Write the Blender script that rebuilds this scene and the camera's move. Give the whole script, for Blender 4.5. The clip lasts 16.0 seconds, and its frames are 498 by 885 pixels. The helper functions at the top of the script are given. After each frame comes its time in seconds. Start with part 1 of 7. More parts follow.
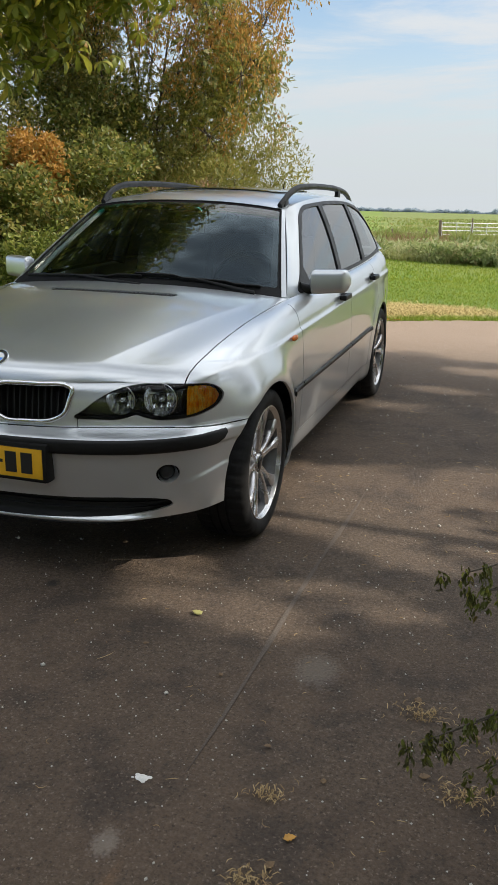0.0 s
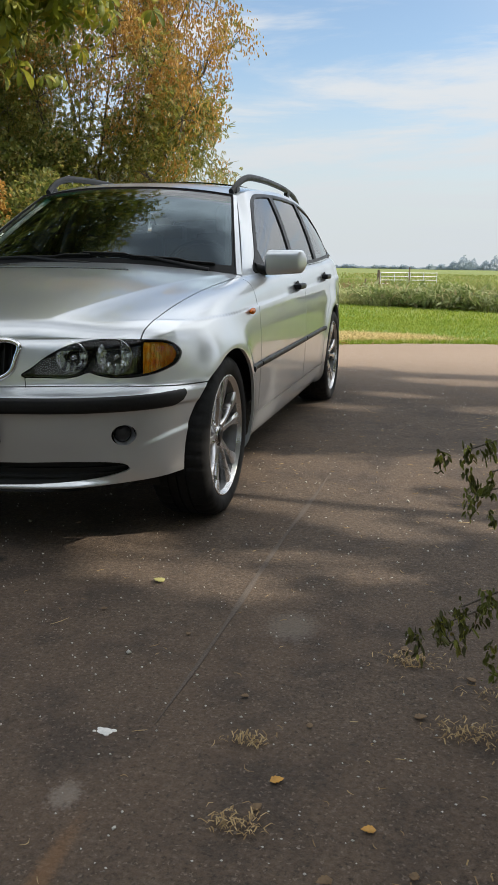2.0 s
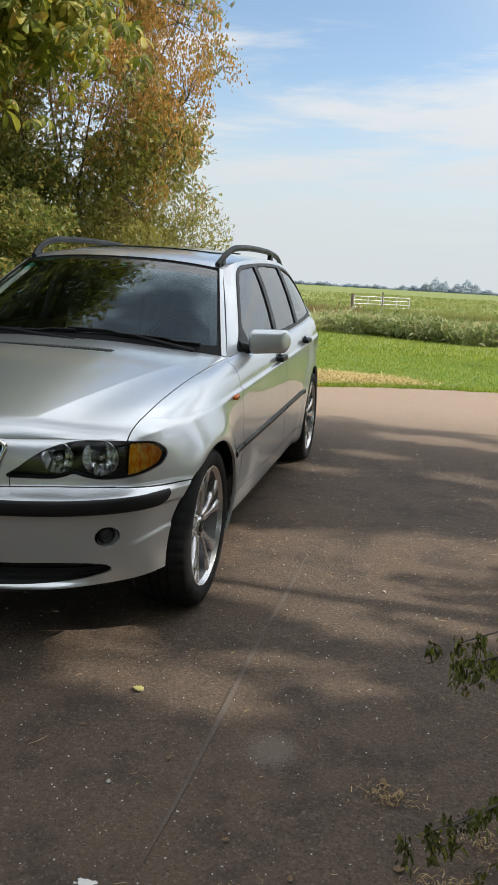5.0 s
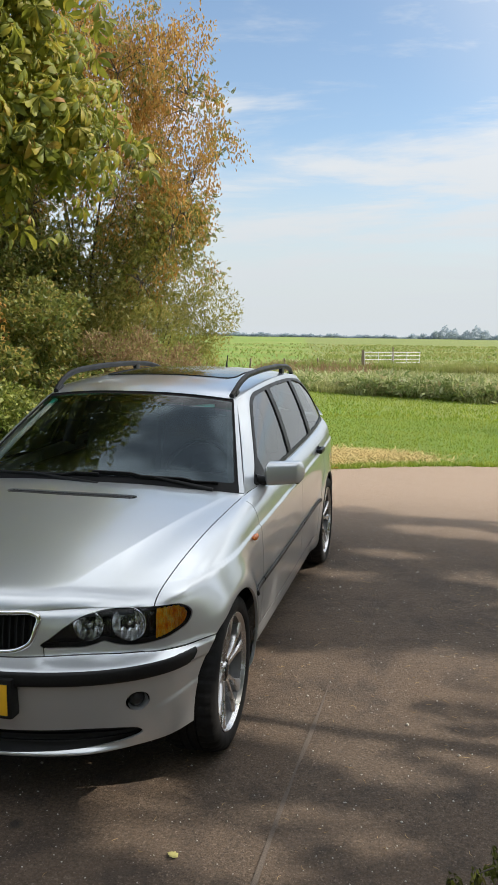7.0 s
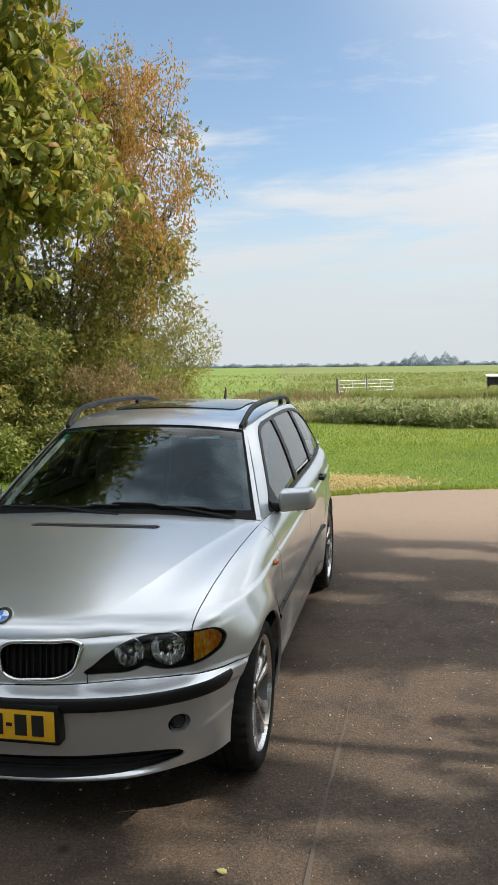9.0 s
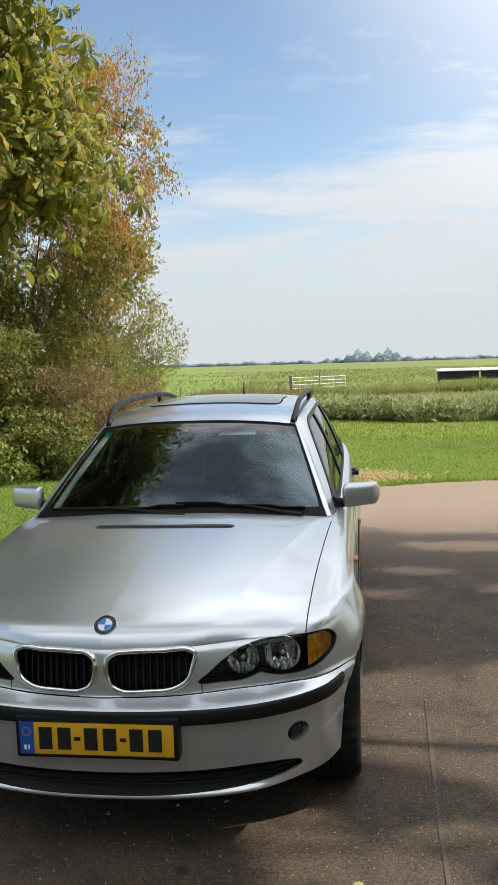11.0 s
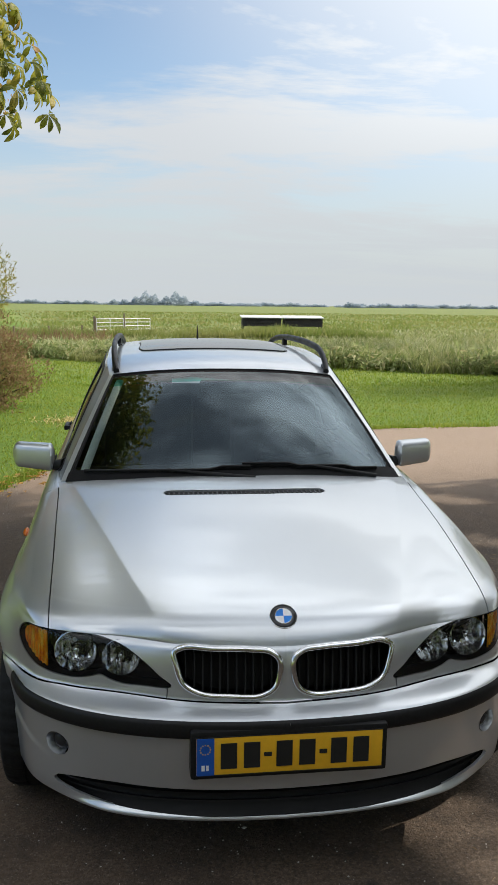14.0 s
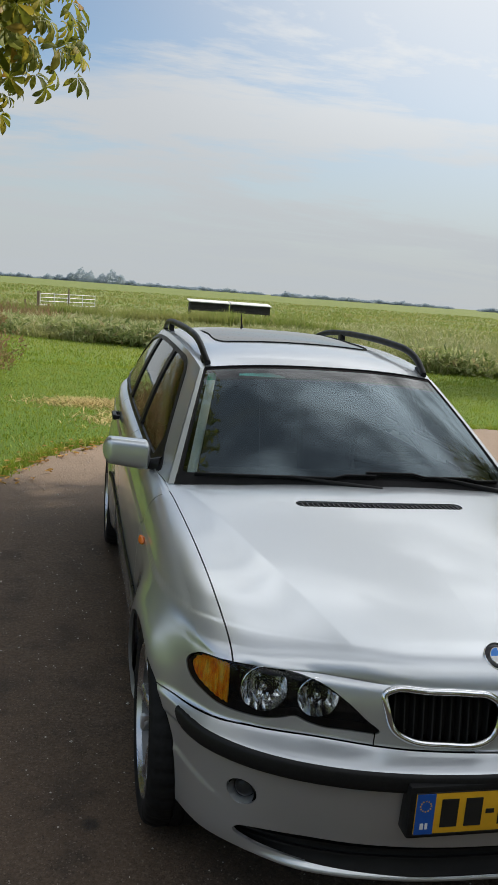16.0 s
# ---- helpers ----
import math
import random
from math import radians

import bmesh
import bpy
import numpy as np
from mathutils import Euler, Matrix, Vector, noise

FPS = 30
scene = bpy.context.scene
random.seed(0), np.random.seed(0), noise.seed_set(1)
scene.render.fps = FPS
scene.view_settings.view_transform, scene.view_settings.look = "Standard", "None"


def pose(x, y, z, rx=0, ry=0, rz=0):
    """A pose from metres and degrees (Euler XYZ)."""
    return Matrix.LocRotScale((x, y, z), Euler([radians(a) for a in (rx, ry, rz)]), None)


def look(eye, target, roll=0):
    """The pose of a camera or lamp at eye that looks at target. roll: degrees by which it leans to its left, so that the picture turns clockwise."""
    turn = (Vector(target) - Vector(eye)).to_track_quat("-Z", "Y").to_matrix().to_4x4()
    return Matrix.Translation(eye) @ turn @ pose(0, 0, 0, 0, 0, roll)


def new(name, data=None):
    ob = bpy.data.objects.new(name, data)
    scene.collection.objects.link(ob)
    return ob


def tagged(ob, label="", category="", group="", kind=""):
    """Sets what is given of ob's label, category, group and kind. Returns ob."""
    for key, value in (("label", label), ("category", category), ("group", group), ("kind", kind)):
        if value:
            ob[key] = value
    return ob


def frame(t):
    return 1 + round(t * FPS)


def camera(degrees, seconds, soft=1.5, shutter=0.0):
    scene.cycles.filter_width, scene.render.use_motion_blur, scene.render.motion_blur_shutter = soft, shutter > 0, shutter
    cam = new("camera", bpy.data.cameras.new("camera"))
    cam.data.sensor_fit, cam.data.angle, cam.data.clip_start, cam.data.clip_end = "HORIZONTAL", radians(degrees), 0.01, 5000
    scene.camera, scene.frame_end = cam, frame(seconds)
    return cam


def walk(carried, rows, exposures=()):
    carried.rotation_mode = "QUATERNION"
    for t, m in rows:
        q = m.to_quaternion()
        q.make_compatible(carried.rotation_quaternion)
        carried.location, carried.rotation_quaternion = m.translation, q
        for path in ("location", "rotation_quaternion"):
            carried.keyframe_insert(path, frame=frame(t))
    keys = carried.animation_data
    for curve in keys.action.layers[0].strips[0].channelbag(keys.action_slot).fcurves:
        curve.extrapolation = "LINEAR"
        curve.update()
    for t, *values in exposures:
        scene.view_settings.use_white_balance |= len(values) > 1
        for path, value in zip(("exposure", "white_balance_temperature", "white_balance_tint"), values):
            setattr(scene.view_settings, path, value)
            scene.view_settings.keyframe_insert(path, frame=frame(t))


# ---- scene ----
cam = camera(33.1, 16.0)
PATH = [
    (0, (1.752, -2.452, 1.332), (1.195, -0.608, 0.791), 1.4),
    (0.5, (1.726, -2.418, 1.272), (1.256, -0.554, 0.722), 2.4),
    (1, (1.715, -2.419, 1.179), (1.288, -0.518, 0.728), 1.5),
    (1.5, (1.699, -2.414, 1.063), (1.28, -0.498, 0.672), 0.8),
    (2, (1.678, -2.375, 0.967), (1.235, -0.469, 0.554), 0.9),
    (2.5, (1.668, -2.358, 0.912), (1.261, -0.446, 0.492), 2.0),
    (3, (1.643, -2.345, 0.814), (1.219, -0.424, 0.453), 1.9),
    (5.5, (1.603, -2.35, 1.437), (1.249, -0.419, 1.055), 3.7),
    (6, (1.597, -2.367, 1.569), (1.287, -0.423, 1.217), 3.0),
    (6.5, (1.59, -2.405, 1.637), (1.163, -0.471, 1.359), 0.9),
    (7, (1.602, -2.437, 1.674), (1.184, -0.498, 1.42), 0.8),
    (7.5, (1.601, -2.464, 1.684), (1.191, -0.516, 1.488), 0.5),
    (8, (1.581, -2.526, 1.693), (1.141, -0.585, 1.505), 0.0),
    (10.5, (1.018, -2.649, 1.654), (0.808, -0.667, 1.48), -2.2),
    (11, (0.835, -2.557, 1.658), (0.602, -0.579, 1.472), -1.7),
    (11.5, (0.604, -2.549, 1.657), (0.456, -0.566, 1.441), -0.4),
    (12, (0.371, -2.515, 1.661), (0.269, -0.536, 1.39), 0.5),
    (12.5, (0.238, -2.372, 1.662), (0.2, -0.39, 1.394), -1.3),
    (13, (0.025, -2.241, 1.671), (0.053, -0.256, 1.426), 0.6),
    (13.5, (-0.235, -2.181, 1.665), (0.05, -0.229, 1.338), 0.8),
    (14, (-0.421, -2.097, 1.666), (-0.148, -0.142, 1.342), 0.7),
    (14.5, (-0.544, -1.945, 1.662), (-0.258, 0.015, 1.386), -0.5),
    (15, (-0.754, -1.848, 1.664), (-0.366, 0.096, 1.396), 1.5),
    (15.5, (-0.998, -1.805, 1.675), (-0.539, 0.12, 1.389), 1.6),
    (16, (-1.132, -1.692, 1.666), (-0.694, 0.228, 1.315), 4.3),
]
walk(cam, [(t, look(eye, target, roll)) for t, eye, target, roll in PATH],
     [(t, stops, 6620, 10) for t, stops in ((0.0, 0.06), (7.0, 0.11), (10.5, 0.11), (12.5, 0.05), (14.5, -0.14), (16.0, -0.33))])

# ---- world and sun ----
SUN_AZ, SUN_EL = 74.0, 36.0      # degrees from +y towards +x, and above the horizon
world = bpy.data.worlds.new("sky")
scene.world = world
world.use_nodes = True


def link_sky():
    nt = world.node_tree
    nt.nodes.clear()
    N, L = nt.nodes.new, nt.links.new
    out, bg = N("ShaderNodeOutputWorld"), N("ShaderNodeBackground")
    sky = N("ShaderNodeTexSky")
    sky.sky_type, sky.sun_disc = "NISHITA", False
    sky.sun_elevation, sky.sun_rotation = radians(SUN_EL), radians(SUN_AZ)
    sky.air_density, sky.dust_density, sky.ozone_density = 1.0, 0.9, 3.0
    tc = N("ShaderNodeTexCoord")
    sep = N("ShaderNodeSeparateXYZ")
    L(tc.outputs["Generated"], sep.inputs[0])
    # clouds lie on a plane high above: direction divided by its height
    up = N("ShaderNodeMath"); up.operation = "ADD"; up.inputs[1].default_value = 0.10
    L(sep.outputs["Z"], up.inputs[0])
    upc = N("ShaderNodeMath"); upc.operation = "MAXIMUM"; upc.inputs[1].default_value = 0.03
    L(up.outputs[0], upc.inputs[0])
    dx = N("ShaderNodeMath"); dx.operation = "DIVIDE"
    dy = N("ShaderNodeMath"); dy.operation = "DIVIDE"
    L(sep.outputs["X"], dx.inputs[0]); L(upc.outputs[0], dx.inputs[1])
    L(sep.outputs["Y"], dy.inputs[0]); L(upc.outputs[0], dy.inputs[1])
    com = N("ShaderNodeCombineXYZ")
    L(dx.outputs[0], com.inputs[0]); L(dy.outputs[0], com.inputs[1])
    mp = N("ShaderNodeMapping")
    mp.inputs["Rotation"].default_value = (0, 0, radians(-14))
    mp.inputs["Scale"].default_value = (0.55, 0.95, 1)
    mp.inputs["Location"].default_value = (0.35, 0.2, 0)
    L(com.outputs[0], mp.inputs[0])
    n1 = N("ShaderNodeTexNoise")
    n1.inputs["Scale"].default_value, n1.inputs["Detail"].default_value = 1.0, 7
    n1.inputs["Roughness"].default_value = 0.64
    n1.inputs["Distortion"].default_value = 0.35
    L(mp.outputs[0], n1.inputs["Vector"])
    r1 = N("ShaderNodeMapRange"); r1.interpolation_type = "SMOOTHSTEP"
    r1.inputs["From Min"].default_value, r1.inputs["From Max"].default_value = 0.46, 0.66
    # a loose bank of cloud low over the fields
    lift = N("ShaderNodeMapRange"); lift.interpolation_type = "SMOOTHSTEP"
    for k, v in (("From Min", 0.30), ("From Max", 0.17), ("To Min", 0.0), ("To Max", 0.07)):
        lift.inputs[k].default_value = v
    L(sep.outputs["Z"], lift.inputs["Value"])
    bank = N("ShaderNodeMath"); bank.operation = "ADD"
    L(n1.outputs["Fac"], bank.inputs[0]); L(lift.outputs[0], bank.inputs[1])
    L(bank.outputs[0], r1.inputs["Value"])
    # a bright veil towards the sun and towards the horizon
    sd = N("ShaderNodeVectorMath"); sd.operation = "DOT_PRODUCT"
    sd.inputs[1].default_value = (math.sin(radians(SUN_AZ - 42)) * math.cos(radians(SUN_EL)), math.cos(radians(SUN_AZ - 42)) * math.cos(radians(SUN_EL)), math.sin(radians(SUN_EL)))
    L(tc.outputs["Generated"], sd.inputs[0])
    veil = N("ShaderNodeMapRange"); veil.interpolation_type = "SMOOTHSTEP"
    veil.inputs["From Min"].default_value, veil.inputs["From Max"].default_value = 0.79, 1.0
    L(sd.outputs["Value"], veil.inputs["Value"])
    low = N("ShaderNodeMapRange"); low.interpolation_type = "SMOOTHSTEP"
    low.inputs["From Min"].default_value, low.inputs["From Max"].default_value = 0.24, 0.02
    low.inputs["To Max"].default_value = 0.95
    L(sep.outputs["Z"], low.inputs["Value"])
    high = N("ShaderNodeMapRange"); high.interpolation_type = "SMOOTHSTEP"
    high.inputs["From Min"].default_value, high.inputs["From Max"].default_value = 0.42, 0.85
    high.inputs["To Max"].default_value = 0.8
    L(sep.outputs["Z"], high.inputs["Value"])
    cover = N("ShaderNodeMath"); cover.operation = "ADD"; cover.use_clamp = True
    L(r1.outputs[0], cover.inputs[0]); L(high.outputs[0], cover.inputs[1])
    m2 = N("ShaderNodeMath"); m2.operation = "MAXIMUM"
    L(cover.outputs[0], m2.inputs[0]); L(veil.outputs[0], m2.inputs[1])
    fac = N("ShaderNodeMath"); fac.operation = "MULTIPLY"; fac.inputs[1].default_value = 0.92
    L(m2.outputs[0], fac.inputs[0])
    gain = N("ShaderNodeMix"); gain.data_type = "RGBA"; gain.blend_type = "MULTIPLY"
    gain.inputs["Factor"].default_value = 1.0
    L(sky.outputs[0], gain.inputs["A"])
    gain.inputs["B"].default_value = (SKY * 1.05, SKY * 1.01, SKY * 0.94, 1)
    ccol = N("ShaderNodeMix"); ccol.data_type = "RGBA"
    L(veil.outputs[0], ccol.inputs["Factor"])
    ccol.inputs["A"].default_value = (*[CLOUD * c for c in (0.99, 1.035, 1.08)], 1)
    ccol.inputs["B"].default_value = (*[CLOUD * 1.6 * c for c in (0.955, 0.99, 1.015)], 1)
    thick = N("ShaderNodeMapRange"); thick.interpolation_type = "SMOOTHSTEP"
    for k, v in (("From Min", 0.32), ("From Max", 0.75), ("To Min", 1.0), ("To Max", 1.95)):
        thick.inputs[k].default_value = v
    L(sep.outputs["Z"], thick.inputs["Value"])
    cbright = N("ShaderNodeVectorMath"); cbright.operation = "SCALE"
    L(ccol.outputs["Result"], cbright.inputs[0]); L(thick.outputs[0], cbright.inputs["Scale"])
    # thicker and thinner cloud overhead
    n2 = N("ShaderNodeTexNoise")
    n2.inputs["Scale"].default_value, n2.inputs["Detail"].default_value = 3.0, 3.5
    n2.inputs["Roughness"].default_value = 0.6
    L(mp.outputs[0], n2.inputs["Vector"])
    r2 = N("ShaderNodeMapRange"); r2.interpolation_type = "SMOOTHSTEP"
    for k, v in (("From Min", 0.38), ("From Max", 0.62), ("To Min", 0.35), ("To Max", 1.5)):
        r2.inputs[k].default_value = v
    L(n2.outputs["Fac"], r2.inputs["Value"])
    top = N("ShaderNodeMapRange"); top.interpolation_type = "SMOOTHSTEP"
    top.inputs["From Min"].default_value, top.inputs["From Max"].default_value = 0.36, 0.62
    L(sep.outputs["Z"], top.inputs["Value"])
    lumpy = N("ShaderNodeMix"); lumpy.data_type = "FLOAT"
    L(top.outputs[0], lumpy.inputs["Factor"])
    lumpy.inputs["A"].default_value = 1.0
    L(r2.outputs[0], lumpy.inputs["B"])
    # heavier cloud straight overhead
    heavy = N("ShaderNodeMapRange"); heavy.interpolation_type = "SMOOTHSTEP"
    for k, v in (("From Min", 0.72), ("From Max", 0.93), ("To Min", 1.0), ("To Max", 0.78)):
        heavy.inputs[k].default_value = v
    L(sep.outputs["Z"], heavy.inputs["Value"])
    both_ = N("ShaderNodeMath"); both_.operation = "MULTIPLY"
    L(lumpy.outputs["Result"], both_.inputs[0]); L(heavy.outputs[0], both_.inputs[1])
    cloud2 = N("ShaderNodeVectorMath"); cloud2.operation = "SCALE"
    L(cbright.outputs[0], cloud2.inputs[0]); L(both_.outputs[0], cloud2.inputs["Scale"])
    mix = N("ShaderNodeMix"); mix.data_type = "RGBA"
    L(fac.outputs[0], mix.inputs["Factor"])
    L(gain.outputs["Result"], mix.inputs["A"]); L(cloud2.outputs[0], mix.inputs["B"])
    haze = N("ShaderNodeMix"); haze.data_type = "RGBA"
    L(low.outputs[0], haze.inputs["Factor"]); L(mix.outputs["Result"], haze.inputs["A"])
    haze.inputs["B"].default_value = (*[CLOUD * c for c in (0.83, 0.905, 0.965)], 1)
    L(haze.outputs["Result"], bg.inputs["Color"])
    bg.inputs["Strength"].default_value = 1.0
    L(bg.outputs[0], out.inputs[0])


SKY, CLOUD = 0.18, 0.75
link_sky()
sun = new("sun", bpy.data.lights.new("sun", "SUN"))
sun.data.energy, sun.data.angle, sun.data.color = 5.0, radians(0.36), (1.0, 0.92, 0.80)
TO_SUN = Vector((math.sin(radians(SUN_AZ)) * math.cos(radians(SUN_EL)), math.cos(radians(SUN_AZ)) * math.cos(radians(SUN_EL)), math.sin(radians(SUN_EL))))
sun.matrix_world = look((20, 0, 25), Vector((20, 0, 25)) - TO_SUN)


# ---- material helpers ----
class Mat:
    """A small wrapper that builds a node material."""

    def __init__(self, name):
        self.m = bpy.data.materials.new(name)
        self.m.use_nodes = True
        self.nt = self.m.node_tree
        self.b = self.nt.nodes["Principled BSDF"]
        self.out = self.nt.nodes["Material Output"]
        self.tc = self.nt.nodes.new("ShaderNodeTexCoord")

    def node(self, kind, **values):
        n = self.nt.nodes.new(kind)
        for k, v in values.items():
            n.inputs[k].default_value = v
        return n

    def link(self, a, b):
        self.nt.links.new(a, b)

    def set(self, **values):
        for k, v in values.items():
            self.b.inputs[k.replace("_", " ")].default_value = v
        return self

    def noise(self, scale, detail=4, rough=0.55, stretch=(1, 1, 1), coord="Object"):
        mp = self.nt.nodes.new("ShaderNodeMapping")
        mp.inputs["Scale"].default_value = stretch
        self.link(self.tc.outputs[coord], mp.inputs[0])
        n = self.node("ShaderNodeTexNoise", Scale=scale, Detail=detail, Roughness=rough)
        self.link(mp.outputs[0], n.inputs["Vector"])
        return n.outputs["Fac"]

    def ramp(self, fac, stops):
        r = self.nt.nodes.new("ShaderNodeValToRGB")
        while len(r.color_ramp.elements) < len(stops):
            r.color_ramp.elements.new(0.5)
        for e, (p, c) in zip(r.color_ramp.elements, stops):
            e.position, e.color = p, (*c, 1)
        self.link(fac, r.inputs[0])
        return r.outputs["Color"]

    def mix(self, fac, a, b, mode="MIX"):
        n = self.nt.nodes.new("ShaderNodeMix")
        n.data_type, n.blend_type = "RGBA", mode
        for sock, v in (("Factor", fac), ("A", a), ("B", b)):
            if isinstance(v, (int, float)):
                n.inputs[sock].default_value = v
            elif isinstance(v, tuple):
                n.inputs[sock].default_value = (*v, 1)
            else:
                self.link(v, n.inputs[sock])
        return n.outputs["Result"]

    def remap(self, fac, a, b, c=0.0, d=1.0, smooth=True):
        n = self.nt.nodes.new("ShaderNodeMapRange")
        if smooth:
            n.interpolation_type = "SMOOTHSTEP"
        for k, v in zip(("From Min", "From Max", "To Min", "To Max"), (a, b, c, d)):
            n.inputs[k].default_value = v
        self.link(fac, n.inputs["Value"])
        return n.outputs["Result"]

    def colour(self, c):
        self.link(c, self.b.inputs["Base Color"])
        return self

    def rough(self, f):
        self.link(f, self.b.inputs["Roughness"])
        return self

    def bump(self, height, strength=0.3, distance=0.01):
        n = self.node("ShaderNodeBump", Strength=strength, Distance=distance)
        self.link(height, n.inputs["Height"])
        self.link(n.outputs[0], self.b.inputs["Normal"])
        return self


def plain(name, col, rough=0.5, metal=0.0, speck=0.12, scale=60.0, **more):
    """A nearly plain surface with a little grain and uneven gloss."""
    q = Mat(name).set(Roughness=rough, Metallic=metal, **more)
    n = q.noise(scale, 5)
    dark = tuple(c * (1 - speck) for c in col)
    lite = tuple(min(1.0, c * (1 + speck)) for c in col)
    q.colour(q.ramp(n, [(0.3, dark), (0.7, lite)]))
    q.rough(q.remap(q.noise(scale * 0.13, 3), 0.3, 0.7, rough * 0.88, min(1, rough * 1.14)))
    return q.m


def leafy(name, stops, rough=0.55, trans=0.35, glow=0.0, tone=None, spread=0.8):
    """Foliage: each leaf takes its own colour out of the ramp; light shines through it."""
    q = Mat(name).set(Roughness=rough)
    geo = q.nt.nodes.new("ShaderNodeNewGeometry")
    col = q.ramp(geo.outputs["Random Per Island"], stops)
    col = q.mix(q.remap(q.noise(28, 3), 0.3, 0.8, 0.0, 0.22), col, (0.12, 0.09, 0.03))
    if tone:
        col = q.mix(q.remap(q.noise(spread, 5, 0.65), 0.42, 0.66, 0.0, 0.7), col, tone)
    q.colour(col)
    tr = q.nt.nodes.new("ShaderNodeBsdfTranslucent")
    # thin leaves let yellow light through more than they reflect
    q.link(q.mix(glow, col, (0.62, 0.54, 0.10)), tr.inputs["Color"])
    ms = q.nt.nodes.new("ShaderNodeMixShader")
    ms.inputs[0].default_value = trans
    q.link(q.b.outputs[0], ms.inputs[1]); q.link(tr.outputs[0], ms.inputs[2])
    q.link(ms.outputs[0], q.out.inputs[0])
    return q.m


# ---- materials ----
def paint_material():
    q = Mat("silver_paint").set(Metallic=0.78, Roughness=0.34, Coat_Weight=1.0, Coat_Roughness=0.03, Coat_IOR=1.6)
    dust = q.noise(1.6, 5, 0.6)
    q.colour(q.mix(q.remap(dust, 0.3, 0.9, 0.0, 0.2, False), (0.64, 0.67, 0.695), (0.60, 0.595, 0.575)))
    q.rough(q.remap(q.noise(5, 4, 0.6), 0.3, 0.75, 0.32, 0.37))
    return q.m


def asphalt_material():
    q = Mat("asphalt").set(Roughness=0.85)
    fine = q.noise(260, 4, 0.75)
    grain = q.noise(75, 5, 0.75)
    grit = q.noise(120, 2, 0.5)
    spot = q.noise(38, 3, 0.6)
    big = q.noise(0.55, 6, 0.62)
    mid = q.noise(4.0, 7, 0.66)
    c = q.ramp(grain, [(0.34, (0.026, 0.018, 0.012)), (0.5, (0.080, 0.057, 0.039)), (0.66, (0.155, 0.115, 0.081))])
    c = q.mix(q.remap(fine, 0.42, 0.70, 0.0, 0.6), c, (0.15, 0.110, 0.077))
    c = q.mix(q.remap(big, 0.38, 0.68, 0.0, 0.5), c, (0.130, 0.086, 0.055))
    c = q.mix(q.remap(mid, 0.46, 0.66, 0.0, 0.65), c, (0.036, 0.026, 0.020))
    c = q.mix(q.remap(spot, 0.64, 0.72, 0.0, 0.5), c, (0.20, 0.155, 0.12))
    # chips of pale stone and dark bits, each in a cell of its own
    warp = q.node("ShaderNodeTexNoise", Scale=170.0, Detail=3.0)
    q.link(q.tc.outputs["Object"], warp.inputs["Vector"])
    ragged = q.nt.nodes.new("ShaderNodeVectorMath"); ragged.operation = "MULTIPLY_ADD"
    q.link(warp.outputs["Color"], ragged.inputs[0])
    ragged.inputs[1].default_value = (0.016, 0.016, 0.0)
    q.link(q.tc.outputs["Object"], ragged.inputs[2])
    for scale, size, share, col, amount in ((110, 0.36, 0.62, (0.25, 0.20, 0.155), 0.5), (45, 0.16, 0.93, (0.40, 0.35, 0.30), 0.7), (90, 0.36, 0.66, (0.020, 0.014, 0.010), 0.5), (13, 0.08, 0.92, (0.026, 0.018, 0.013), 0.5)):
        vo = q.node("ShaderNodeTexVoronoi", Scale=scale)
        q.link(ragged.outputs[0], vo.inputs["Vector"])
        pick = q.nt.nodes.new("ShaderNodeSeparateXYZ")
        q.link(vo.outputs["Color"], pick.inputs[0])
        rare = q.remap(pick.outputs["X"], share, share + 0.02, 0.0, amount)
        near = q.remap(vo.outputs["Distance"], size, size * 0.6)
        both_ = q.nt.nodes.new("ShaderNodeMath"); both_.operation = "MULTIPLY"
        q.link(rare, both_.inputs[0]); q.link(near, both_.inputs[1])
        c = q.mix(both_.outputs[0], c, col)
    c = q.mix(1.0, c, (0.94, 0.91, 0.88), "MULTIPLY")
    # scuffs and a rusty streak
    for px, py, rx, ry, col, amount in ((1.02, -1.057, 0.030, 0.042, (0.30, 0.25, 0.21), 0.5), (1.075, -1.27, 0.020, 0.150, (0.20, 0.105, 0.045), 0.6), (1.31, -0.22, 0.070, 0.090, (0.22, 0.185, 0.15), 0.45), (0.26, 0.04, 0.025, 0.030, (0.012, 0.010, 0.008), 0.8), (-1.0, 0.70, 0.030, 0.035, (0.012, 0.010, 0.008), 0.8)):
        spot_at = q.nt.nodes.new("ShaderNodeVectorMath"); spot_at.operation = "MULTIPLY_ADD"
        q.link(ragged.outputs[0], spot_at.inputs[0])
        spot_at.inputs[1].default_value = (1 / rx, 1 / ry, 0)
        spot_at.inputs[2].default_value = (-(px + 0.008) / rx, -(py + 0.008) / ry, 0)
        far = q.nt.nodes.new("ShaderNodeVectorMath"); far.operation = "LENGTH"
        q.link(spot_at.outputs[0], far.inputs[0])
        uneven = q.nt.nodes.new("ShaderNodeMath"); uneven.operation = "MULTIPLY_ADD"
        q.link(grit, uneven.inputs[0]); uneven.inputs[1].default_value = 1.2
        q.link(far.outputs["Value"], uneven.inputs[2])
        c = q.mix(q.remap(uneven.outputs[0], 2.0, 1.0, 0.0, amount), c, col)
    # the sunlit stretch towards the field: sunlight put into a paler colour
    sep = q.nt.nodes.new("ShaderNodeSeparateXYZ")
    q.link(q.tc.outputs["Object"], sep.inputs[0])
